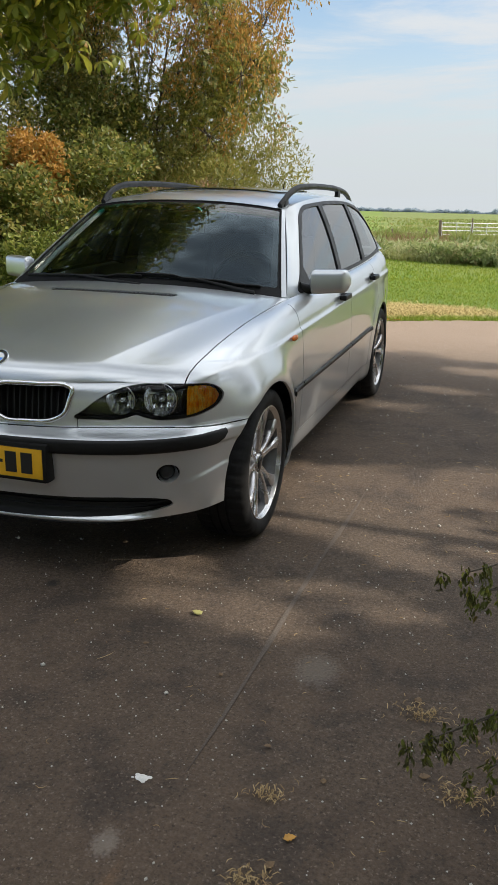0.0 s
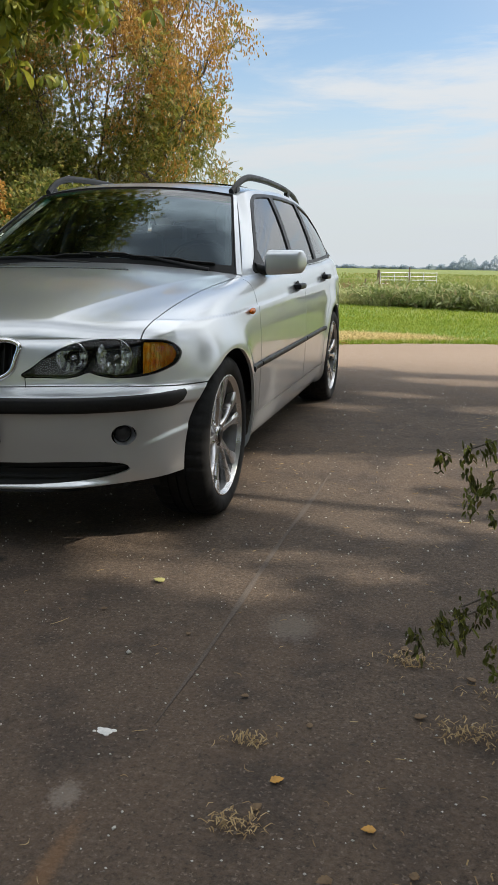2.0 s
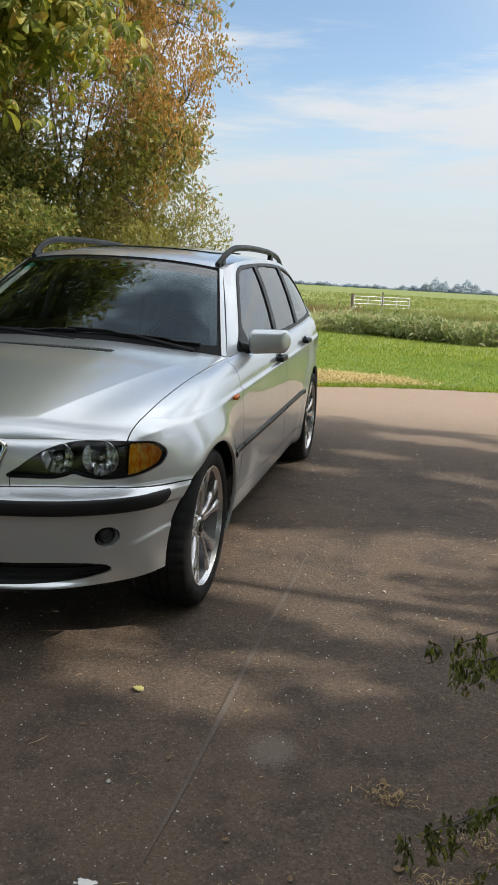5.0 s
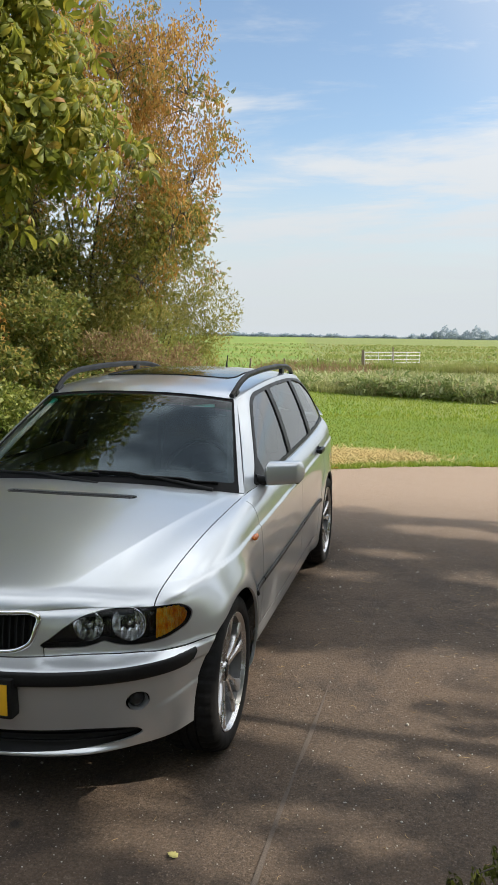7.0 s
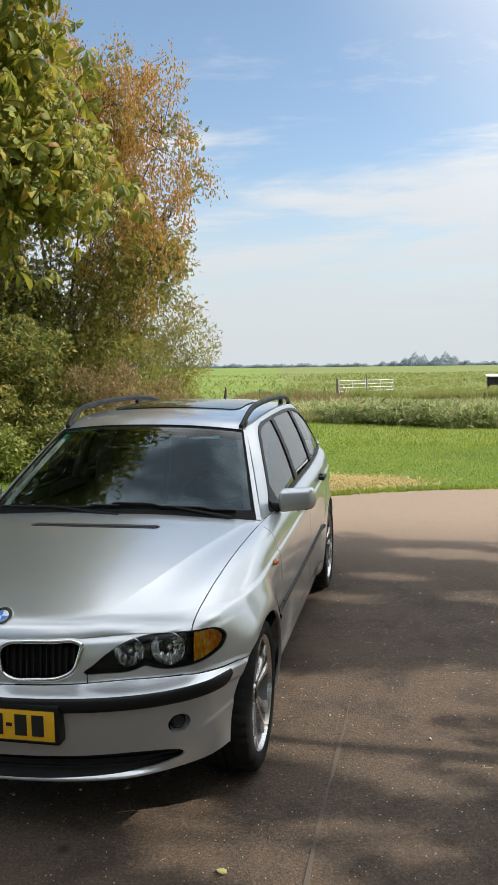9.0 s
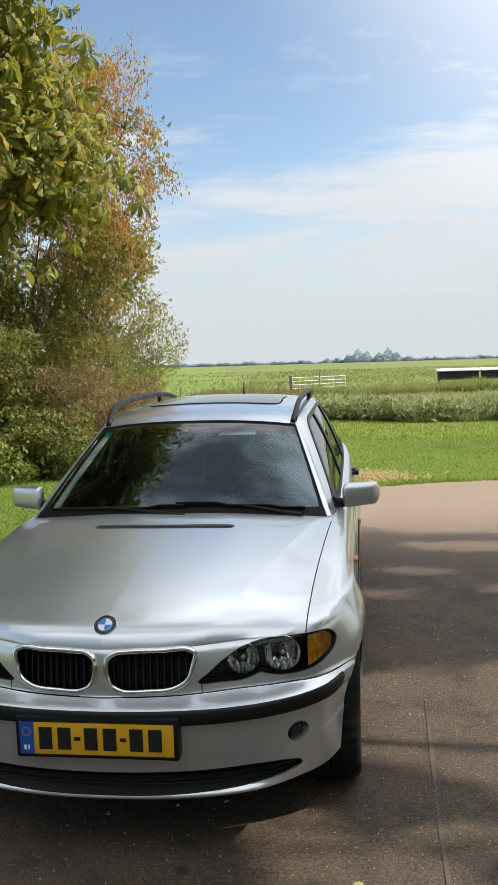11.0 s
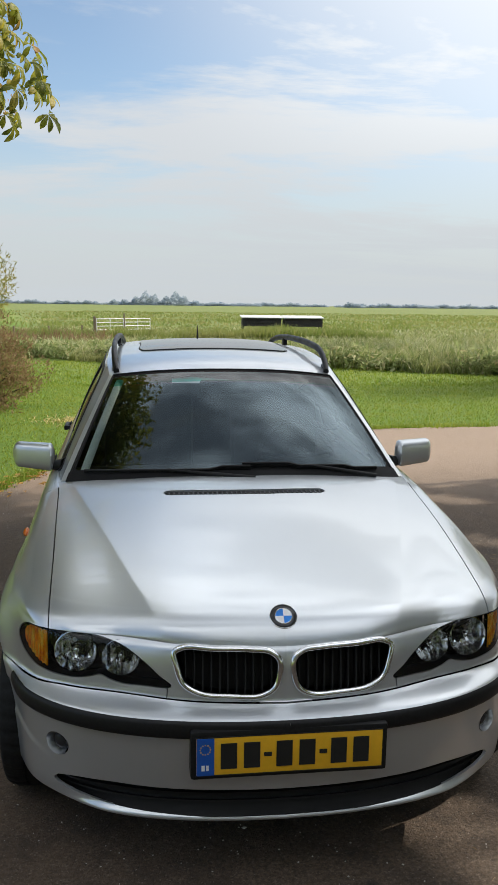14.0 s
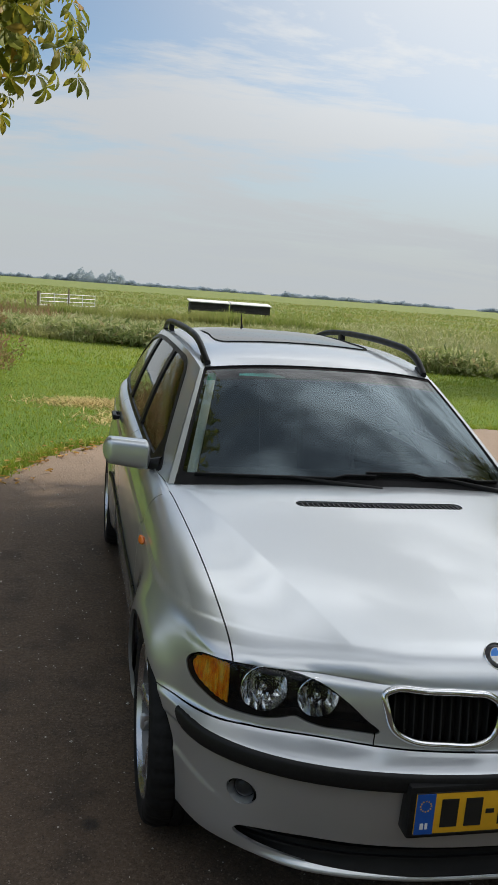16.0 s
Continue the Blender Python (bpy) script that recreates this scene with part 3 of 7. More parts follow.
def pair(name, V, T, parent=car, material=PAINT, label="", depth=0.014):
    a = car_panel(name, V, T, parent, material, label, depth, False)
    V2, T2 = mirrored(V, T)
    b = car_panel(name, V2, T2, parent, material, label, depth, False)
    return a, b


def offset(V, T, d):
    return V + normals(V, T) * d


def where(V, T, *conds):
    """Clips a mesh by several functions of its vertices in turn."""
    for c in conds:
        V, T = clip(V, T, c(V))
    return V, T


def xz(V):
    return V[:, [0, 2]]


def yz(V):
    return V[:, [1, 2]]


def arch(r, ay):
    return lambda V: np.hypot(V[:, 1] - ay, V[:, 2] - WHEEL_R) - r


LAMP = spline([(0.325, 0.612), (0.40, 0.606), (0.46, 0.604), (0.495, 0.611), (0.525, 0.622), (0.555, 0.613), (0.60, 0.604), (0.68, 0.606), (0.735, 0.619), (0.768, 0.641),
               (0.777, 0.676), (0.752, 0.712), (0.69, 0.7250), (0.60, 0.7265), (0.52, 0.722), (0.46, 0.707), (0.40, 0.672), (0.355, 0.635)], True)(np.linspace(0, 1, 140)[:-1])
KIDNEY = spline([(0.022, 0.698), (0.045, 0.7165), (0.10, 0.7225), (0.20, 0.7235), (0.292, 0.7215), (0.314, 0.709), (0.308, 0.672), (0.290, 0.624), (0.25, 0.600), (0.15, 0.591), (0.07, 0.593), (0.036, 0.612), (0.020, 0.655)], True)(np.linspace(0, 1, 100)[:-1])
BONNET_NOSE = np.array([(-0.1, 0.40), (0.352, 0.40), (0.334, 0.605), (0.42, 0.66), (0.55, 0.69), (0.676, 0.70), (0.676, 0.90), (-0.1, 0.90)])
SLOT = spline([(-0.2, 0.2560), (0.0, 0.2550), (0.3, 0.2580), (0.52, 0.268), (0.63, 0.284), (0.664, 0.298), (0.655, 0.314), (0.62, 0.325), (0.54, 0.331), (0.3, 0.330), (0.0, 0.328), (-0.2, 0.328)], True)(np.linspace(0, 1, 90)[:-1])


def bumper_top(V):
    return interp(V[:, 0], [(0, 0.5725), (0.4, 0.576), (0.6, 0.575), (0.72, 0.569), (0.80, 0.561), (1.0, 0.560)])


def bumper_bottom(V):
    return interp(V[:, 0], [(0, 0.2400), (0.4, 0.2430), (0.6, 0.249), (0.7, 0.253), (0.76, 0.254), (0.82, 0.257)])


FOG = (0.650, 0.417)
FOG_R = 0.034
FRONTAL = lambda V: 0.9 - V[:, 1]

# -- front bumper --
bv, bt = where(TUB_V, TUB_T, FRONTAL, lambda V: bumper_top(V) - 0.0015 - V[:, 2], arch(0.340, FRONT_AXLE), lambda V: 0.70 - V[:, 1], lambda V: V[:, 2] - bumper_bottom(V),
               lambda V: sdf(xz(V), SLOT), lambda V: np.hypot(V[:, 0] - FOG[0], V[:, 2] - FOG[1]) - FOG_R)
bumper = car_panel("front_bumper", *both(bv, bt), depth=0.010)
# square cover over the towing eye
TOW = np.array([(0.364, 0.452), (0.420, 0.452), (0.420, 0.490), (0.364, 0.490)])
tv, tt = where(TUB_V, TUB_T, lambda V: 0.4 - V[:, 1], lambda V: -sdf(xz(V), TOW))
tv, tt = mirrored(offset(tv, tt, 0.0012), tt)
car_panel("towing_eye_cover", tv, tt, bumper, PAINT, "square cover over the towing eye", 0.004, False)
# black rubbing strip round the bumper
sv, st = where(TUB_V, TUB_T, lambda V: 0.415 - V[:, 1], lambda V: V[:, 2] - 0.500, lambda V: 0.549 - V[:, 2])
sv, st = where(sv, st, lambda V: sdf(yz(V), np.array([(0.30, 0.49), (0.42, 0.49), (0.42, 0.540), (0.395, 0.514), (0.35, 0.502)])))
sv = sv + normals(sv, st) * (0.009 * np.sqrt(np.clip(1 - ((sv[:, 2] - 0.5245) / 0.0262) ** 2, 0, 1)))[:, None]
car_panel("bumper_strip", *both(sv, st), bumper, BLACK_TRIM, "black plastic rubbing strip", 0.01)
# dark mouth behind the slot
mv, mt = where(TUB_V, TUB_T, lambda V: 0.34 - V[:, 1], lambda V: V[:, 2] - 0.256, lambda V: 0.345 - V[:, 2])
mv = offset(mv, mt, -0.035)
car_panel("air_intake", *both(mv, mt), bumper, DARK, "black lower air intake", 0.01)
for k in range(2):
    gv, gt = where(TUB_V, TUB_T, lambda V: 0.235 - V[:, 1], lambda V: V[:, 2] - (0.282 + 0.018 * k), lambda V: (0.287 + 0.018 * k) - V[:, 2])
    car_panel("intake_bar", *both(offset(gv, gt, -0.022), gt), bumper, BLACK_TRIM, "", 0.012)


def lathe(profile, n=48, axis="y", centre=(0, 0, 0), close=False):
    """Spins (radius, along) pairs about an axis."""
    prof = np.array(profile, float)
    a = np.linspace(0, 2 * np.pi, n, endpoint=False)
    R, H = prof[:, 0], prof[:, 1]
    c, s = np.cos(a)[:, None], np.sin(a)[:, None]
    z = np.zeros_like(c)
    if axis == "y":
        V = np.stack([c * R, z + H, s * R], -1)
    elif axis == "x":
        V = np.stack([z + H, c * R, s * R], -1)
    else:
        V = np.stack([c * R, s * R, z + H], -1)
    V = V.reshape(-1, 3) + np.array(centre)
    m = len(prof)
    F = []
    for i in range(n):
        k = (i + 1) % n
        for j in range(m - 1):
            F.append((i * m + j, k * m + j, k * m + j + 1, i * m + j + 1))
    return V, np.array(F)


def fog_lamps():
    for sgn in (1, -1):
        base = Vector((sgn * FOG[0], 0.214, FOG[1]))
        # direction of the opening: out of the rounded corner
        m = Matrix.Translation(base) @ pose(0, 0, 0, 0, 0, sgn * 33)
        V, F = lathe([(FOG_R + 0.002, -0.002), (FOG_R - 0.001, 0.006), (FOG_R - 0.004, 0.022), (FOG_R - 0.006, 0.045)], 40)
        cup = finish("fog_lamp", [m @ Vector(v) for v in V], F, PAINT, bumper, "round fog lamp set in the bumper")
        V, F = lathe([(0.0, 0.006), (0.014, 0.0075), (0.024, 0.013), (0.0300, 0.026)], 32)
        finish("lens", [m @ Vector(v) for v in V], F, FOG_GLASS, cup, "dark glass lens")


FOG_GLASS = plain("fog_glass", (0.03, 0.03, 0.032), 0.12, 0.0, 0.1, 30, Specular_IOR_Level=0.2)
fog_lamps()

# -- bonnet --
HOOD_EDGE = [(0.28, 0.676), (0.40, 0.682), (0.60, 0.692), (0.80, 0.704), (1.05, 0.720), (1.25, 0.733), (1.40, 0.745), (1.60, 0.755)]


def hood_edge(V):
    return interp(V[:, 1], HOOD_EDGE)


hv, ht = where(CAP_V, CAP_T, lambda V: hood_edge(V) - 0.002 - V[:, 0])
VENT_Y = 1.085


def vent_shape(V):
    bow = VENT_Y - 0.006 + 0.028 * (V[:, 0] / 0.32) ** 2
    dx = np.maximum(0, np.abs(V[:, 0]) - 0.292)
    return np.hypot(dx, V[:, 1] - bow) - 0.027


slot_v, slot_t = clip(hv, ht, -vent_shape(hv))
hv, ht = clip(hv, ht, vent_shape(hv))
nv, nt_ = where(TUB_V, TUB_T, lambda V: 0.45 - V[:, 1], lambda V: V[:, 2] - bumper_top(V) - 0.002, lambda V: -sdf(xz(V), BONNET_NOSE) - 0.002, lambda V: sdf(xz(V), LAMP) - 0.003, lambda V: sdf(xz(V), KIDNEY))
HW, HF = both(*weld(np.vstack([hv, nv]), np.vstack([ht, nt_ + len(hv)])))
hood = car_panel("bonnet", HW, HF, depth=0.010)
vent = finish("bonnet_vent", *both(slot_v - np.array([0, 0, 0.007]), slot_t), DARK, hood, "black slotted air vent")


def box(bm, size, m=Matrix.Identity(4), bevel=0.0):
    r = bmesh.ops.create_cube(bm, size=1.0, matrix=m @ Matrix.Diagonal((*size, 1)))
    if bevel:
        es = list({e for v in r["verts"] for e in v.link_edges})
        bmesh.ops.bevel(bm, geom=es, offset=bevel, segments=2, affect="EDGES", profile=0.6)


def vent_fins():
    for k in range(33):
        x = -0.296 + 0.0185 * k
        bm = bmesh.new()
        y = VENT_Y - 0.006 + 0.028 * (x / 0.32) ** 2
        i = np.argmin((CAP_V[:, 0] - abs(x)) ** 2 + (CAP_V[:, 1] - y) ** 2)
        box(bm, (0.005, 0.048, 0.006), Matrix.Translation((x, y, CAP_V[i, 2] - 0.0035)))
        part("vent_fin", bm, FIN, vent, smooth=False)


FIN = plain("vent_plastic", (0.07, 0.07, 0.072), 0.5, 0.0, 0.2, 60)
vent_fins()


def hoop(loop, wide, high, n=10):
    """A tube of oval section along a closed loop on the nose."""
    nxt, prv = np.roll(loop, -1, 0), np.roll(loop, 1, 0)
    d = nxt - prv
    d /= np.linalg.norm(d, axis=1)[:, None]
    out = np.array([0, -1.0, 0.25]) / np.linalg.norm([0, -1.0, 0.25])
    side = np.cross(d, out)
    side /= np.linalg.norm(side, axis=1)[:, None]
    a = np.linspace(0, 2 * np.pi, n, endpoint=False)
    V = loop[:, None, :] + side[:, None, :] * (wide * np.cos(a))[None, :, None] + out * (high * np.sin(a))[None, :, None]
    m = len(loop)
    F = [(i * n + j, ((i + 1) % m) * n + j, ((i + 1) % m) * n + (j + 1) % n, i * n + (j + 1) % n) for i in range(m) for j in range(n)]
    return V.reshape(-1, 3), tris(np.array(F))


SLAT = plain("grille_slat", (0.005, 0.005, 0.005), 0.7, 0.0, 0.2, 60)


# -- kidney grilles --
def kidneys():
    base_v, base_t = where(TUB_V, TUB_T, lambda V: 0.40 - V[:, 1], lambda V: 0.36 - V[:, 0])
    back_v, back_t = where(base_v, base_t, lambda V: -sdf(xz(V), KIDNEY) - 0.001)
    loop = []
    for x, z in KIDNEY:
        near = np.argsort((base_v[:, 0] - x) ** 2 + (base_v[:, 2] - z) ** 2)[:8]
        w = 1 / (1e-5 + (base_v[near, 0] - x) ** 2 + (base_v[near, 2] - z) ** 2)
        loop.append((x, (base_v[near, 1] * w).sum() / w.sum(), z))
    rv, ring_t = hoop(np.array(loop), 0.0100, 0.0115)
    for sgn in (1, -1):
        flip = (lambda V, T: (V, T)) if sgn > 0 else mirrored
        g = finish("kidney_grille", *flip(rv, ring_t), CHROME, hood, "chrome-rimmed kidney grille with black slats")
        finish("grille_back", *flip(offset(back_v, back_t, -0.05), back_t), DARK, g)
        for k in range(11):
            x = 0.042 + 0.0240 * k
            bm = bmesh.new()
            zlo, zhi = 0.598, 0.722
            col = KIDNEY[np.abs(KIDNEY[:, 0] - x) < 0.012]
            if len(col):
                zlo, zhi = col[:, 1].min() + 0.004, col[:, 1].max() - 0.004
            i = np.argmin((base_v[:, 0] - x) ** 2 + (base_v[:, 2] - zlo) ** 2)
            j = np.argmin((base_v[:, 0] - x) ** 2 + (base_v[:, 2] - zhi) ** 2)
            a, b = Vector(base_v[i]), Vector(base_v[j])
            mid = (a + b) / 2 + Vector((0, 0.030, -0.008))
            tilt = math.atan2(b.y - a.y, b.z - a.z)
            box(bm, (0.0038, 0.026, (b - a).length), Matrix.Translation((sgn * mid.x, mid.y, mid.z)) @ Matrix.Rotation(-tilt, 4, "X"))
            part("slat", bm, SLAT, g, smooth=False)


kidneys()


# -- emblem on the bonnet: plain shapes only --
BLUE = plain("enamel_blue", (0.02, 0.22, 0.72), 0.15, 0.0, 0.05, 60)
WHITE = plain("enamel_white", (0.82, 0.82, 0.82), 0.2, 0.0, 0.04, 60)
GLOSS_BLACK = plain("enamel_black", (0.012, 0.012, 0.013), 0.12, 0.0, 0.1, 60)


def emblem():
    i = np.argmin(CAP_V[:, 0] ** 2 + (CAP_V[:, 1] - 0.178) ** 2)
    m = Matrix.Translation((0, CAP_V[i, 1], CAP_V[i, 2] + 0.002)) @ pose(0, 0, 0, 36, 0, 0)
    V, F = lathe([(0.0, 0.001), (0.024, 0.002), (0.0385, 0.001), (0.040, -0.004)], 48, "z")
    disc = finish("emblem", [m @ Vector(v) for v in V], F, GLOSS_BLACK, hood, "round enamel badge with blue and white quarters")
    V, F = lathe([(0.0385, 0.0), (0.0390, 0.003), (0.0405, 0.003), (0.041, -0.004)], 48, "z")
    finish("rim", [m @ Vector(v) for v in V], F, CHROME, disc)
    V, F = lathe([(0.0235, 0.001), (0.0240, 0.004), (0.0252, 0.004), (0.0257, 0.001)], 48, "z")
    finish("inner_rim", [m @ Vector(v) for v in V], F, CHROME, disc)
    for q in range(4):
        a = np.linspace(0, np.pi / 2, 10) + q * np.pi / 2
        vs = [(0, 0, 0.0035)] + [(0.0237 * math.cos(t), 0.0237 * math.sin(t), 0.0035) for t in a]
        fs = [(0, k, k + 1) for k in range(1, 10)]
        finish("quarter", [m @ Vector(v) for v in vs], fs, WHITE if q % 2 == 0 else BLUE, disc, smooth=False)


emblem()

# -- wings --
wv, wt = where(TUB_V, TUB_T, lambda V: 1.335 - V[:, 1], lambda V: 0.6 - np.where(V[:, 0] > 0.2, 0, 1), lambda V: V[:, 2] - np.where(V[:, 1] < 0.75, bumper_top(V) + 0.002, 0.0),
               arch(0.340, FRONT_AXLE), lambda V: sdf(xz(V), BONNET_NOSE) - 0.001, lambda V: np.where(V[:, 1] < 0.6, sdf(xz(V), LAMP) - 0.003, 1.0), lambda V: V[:, 2] - np.where(V[:, 1] > 0.8, 0.30, 0.0))
cv, ct = where(CAP_V, CAP_T, lambda V: V[:, 0] - hood_edge(V) - 0.002)
wing_v, wing_t = weld(np.vstack([wv, cv]), np.vstack([wt, ct + len(wv)]))
wings = pair("front_wing", wing_v, wing_t, depth=0.012)
AMBER = plain("amber_lens", (0.62, 0.14, 0.01), 0.12, 0.0, 0.1, 200)


def repeaters():
    for w_, sgn in zip(wings, (1, -1)):
        bm = bmesh.new()
        bmesh.ops.create_uvsphere(bm, u_segments=24, v_segments=12, radius=1.0, matrix=Matrix.Translation((sgn * 0.852, 1.185, 0.770)) @ pose(0, 0, 0, 4, 0, 0) @ Matrix.Diagonal((0.012, 0.036, 0.013, 1)))
        part("side_repeater", bm, AMBER, w_, "oval amber side indicator")


repeaters()


# -- headlamps --
def headlamps():
    base_v, base_t = where(TUB_V, TUB_T, lambda V: 0.60 - V[:, 1], lambda V: -sdf(xz(V), LAMP))
    lens_v, lens_t = clip(base_v, base_t, 0.664 - base_v[:, 0] - 0.12 * (base_v[:, 2] - 0.66) * 0)
    ind_v, ind_t = clip(base_v, base_t, base_v[:, 0] - 0.666)
    back_v, back_t = where(TUB_V, TUB_T, lambda V: 0.60 - V[:, 1], lambda V: -sdf(xz(V), LAMP) + 0.012)
    for sgn in (1, -1):
        flip = (lambda V, T: (V, T)) if sgn > 0 else mirrored
        bucket = finish("headlamp", *flip(offset(back_v, back_t, -0.055), back_t), GLOSS_BLACK, car, "headlamp with two round reflectors and an amber corner light")
        # rim wall between lens and bucket
        fl_v, fl_t = flange(base_v, base_t, 0.05)
        n = len(base_t)
        finish("lamp_wall", *flip(fl_v, fl_t[n:]), BLACK_TRIM, bucket)
        finish("lens", *flip(offset(lens_v, lens_t, -0.0015), lens_t), LENS, bucket, "clear plastic lens").visible_shadow = False
        finish("lens", *flip(offset(ind_v, ind_t, -0.0015), ind_t), LENS, bucket, "clear corner lens").visible_shadow = False
        # reflectors
        for cx, cz, r in ((0.466, 0.668, 0.053), (0.598, 0.670, 0.060)):
            i = np.argmin((base_v[:, 0] - cx) ** 2 + (base_v[:, 2] - cz) ** 2)
            c = base_v[i]
            m = Matrix.Translation((sgn * cx, c[1] + 0.016, cz)) @ pose(0, 0, 0, -4, 0, sgn * 7)
            t = np.linspace(0.10, 1, 12)
            V, F = lathe([(r * k, 0.052 - 0.050 * k ** 2) for k in t] + [(r * 1.03, 0.003), (r * 1.035, 0.02)], 48)
            V = np.array(V)
            # facets: upright ribs break up what the bowl mirrors
            V[:, 1] += 0.0035 * np.sign(np.sin(V[:, 0] * 330)) * (np.hypot(V[:, 0], V[:, 2]) < r * 0.95) * np.abs(np.sin(V[:, 2] * 120 + 1))
            rf = finish("reflector", [m @ Vector(v) for v in V], F, REFLECTOR, bucket, "round faceted reflector bowl", sharp=25)
            V, F = lathe([(0.0, 0.010), (0.006, 0.011), (0.009, 0.016), (0.009, 0.05)], 24)
            finish("bulb_cap", [m @ Vector(v) for v in V], F, CHROME, rf)
        # amber corner light: a ribbed bowl behind the clear corner
        av, at = where(TUB_V, TUB_T, lambda V: 0.60 - V[:, 1], lambda V: -sdf(xz(V), LAMP) - 0.003, lambda V: V[:, 0] - 0.690)
        av = offset(av, at, -0.014 + 0.0)
        av = av + np.stack([0 * av[:, 0], 0.004 * np.sin(av[:, 0] * 520), 0.0 * av[:, 0]], 1)
        finish("corner_light", *flip(av, at), AMBER_BOWL, bucket, "amber corner indicator")


AMBER_BOWL = Mat("amber_bowl").set(Roughness=0.2, Metallic=0.0)
AMBER_BOWL.bump(AMBER_BOWL.noise(70, 3, 0.6, (1, 1, 0.45)), 0.9, 0.02)
AMBER_BOWL.colour(AMBER_BOWL.ramp(AMBER_BOWL.noise(38, 3, 0.6, (1, 1, 0.5)), [(0.35, (0.85, 0.17, 0.003)), (0.5, (1.0, 0.38, 0.008)), (0.64, (1.0, 0.62, 0.06))]))
AMBER_BOWL = AMBER_BOWL.m
headlamps()


# -- number plate: blue strip, yellow field, bars in place of the characters --
YELLOW = plain("plate_yellow", (0.80, 0.43, 0.02), 0.42, 0.0, 0.05, 40)
PLATE_BLUE = plain("plate_blue", (0.01, 0.09, 0.42), 0.42, 0.0, 0.05, 40)
INK = plain("plate_ink", (0.012, 0.012, 0.012), 0.5, 0.0, 0.1, 40)


def number_plate():
    zc, y0 = 0.463, 0.031
    bm = bmesh.new()
    box(bm, (0.552, 0.060, 0.142), Matrix.Translation((0, y0 + 0.017, zc)), 0.010)
    holder = part("plate_holder", bm, BLACK_TRIM, bumper, "black plastic number plate holder")
    bm = bmesh.new()
    box(bm, (0.520, 0.004, 0.110), Matrix.Translation((0, y0 - 0.0145, zc)), 0.0012)
    plate = part("number_plate", bm, YELLOW, holder, "yellow number plate with a blue strip and black bars")

    def flat(name, x0, x1, z0, z1, mat, d=0.0175):
        b = bmesh.new()
        box(b, (x1 - x0, 0.0014, z1 - z0), Matrix.Translation(((x0 + x1) / 2, y0 - d, (z0 + z1) / 2)), 0.0004)
        o = part(name, b, mat, holder, smooth=False)
        return o
    flat("plate_strip", -0.2595, -0.211, zc - 0.0545, zc + 0.0545, PLATE_BLUE)
    flat("plate_mark", -0.246, -0.237, zc - 0.040, zc - 0.024, WHITE, 0.0188)
    flat("plate_mark", -0.233, -0.226, zc - 0.040, zc - 0.024, WHITE, 0.0188)
    for k in range(12):
        a = k * math.pi / 6
        x, z = -0.2355 + 0.014 * math.cos(a), zc + 0.022 + 0.014 * math.sin(a)
        flat("plate_star", x - 0.0016, x + 0.0016, z - 0.0016, z + 0.0016, YELLOW, 0.0186)
    for x in (-0.171, -0.107, -0.017, 0.047, 0.136, 0.199):
        flat("plate_bar", x - 0.0225, x + 0.0225, zc - 0.038, zc + 0.038, INK)
    for x in (-0.063, 0.092):
        flat("plate_dash", x - 0.011, x + 0.011, zc - 0.006, zc + 0.006, INK)
    for z0, z1, x0, x1 in ((zc + 0.0548, zc + 0.0575, -0.262, 0.262), (zc - 0.0575, zc - 0.0548, -0.262, 0.262)):
        flat("plate_edge", x0, x1, z0, z1, INK, 0.0165)


number_plate()


# -- doors, sills and rear quarters --
def flank(*conds):
    return where(TUB_V, TUB_T, lambda V: V[:, 1] - 1.2, *conds)


SILL_Z = 0.305




HANDLE = BLACK_TRIM
GAP = 0.0025
front_door_mesh = flank(lambda V: V[:, 1] - 1.338 - GAP, lambda V: 2.44 - GAP - V[:, 1], lambda V: V[:, 2] - SILL_Z)
rear_door_mesh = flank(lambda V: V[:, 1] - 2.44 - GAP, lambda V: V[:, 2] - SILL_Z, lambda V: 3.345 - GAP - V[:, 1], arch(0.425, REAR_AXLE))
quarter_mesh = flank(lambda V: np.maximum(V[:, 1] - 3.345 - GAP, -arch(0.422, REAR_AXLE)(V)), arch(0.350, REAR_AXLE), lambda V: V[:, 2] - np.where(V[:, 1] < 3.5, 0.20, 0.24))
sill_mesh = flank(lambda V: V[:, 1] - 1.02, lambda V: 3.16 - V[:, 1], lambda V: SILL_Z - 0.004 - V[:, 2], lambda V: V[:, 2] - 0.185)
sill_front = where(TUB_V, TUB_T, lambda V: V[:, 1] - 0.9, lambda V: 1.2 - V[:, 1], arch(0.340, FRONT_AXLE), lambda V: SILL_Z - 0.004 - V[:, 2], lambda V: V[:, 2] - 0.185)
sill_mesh = weld(np.vstack([sill_mesh[0], sill_front[0]]), np.vstack([sill_mesh[1], sill_front[1] + len(sill_mesh[0])]))
doors_f = pair("front_door", *front_door_mesh)
doors_r = pair("rear_door", *rear_door_mesh)
pair("rear_quarter", *quarter_mesh)
pair("sill", *sill_mesh)


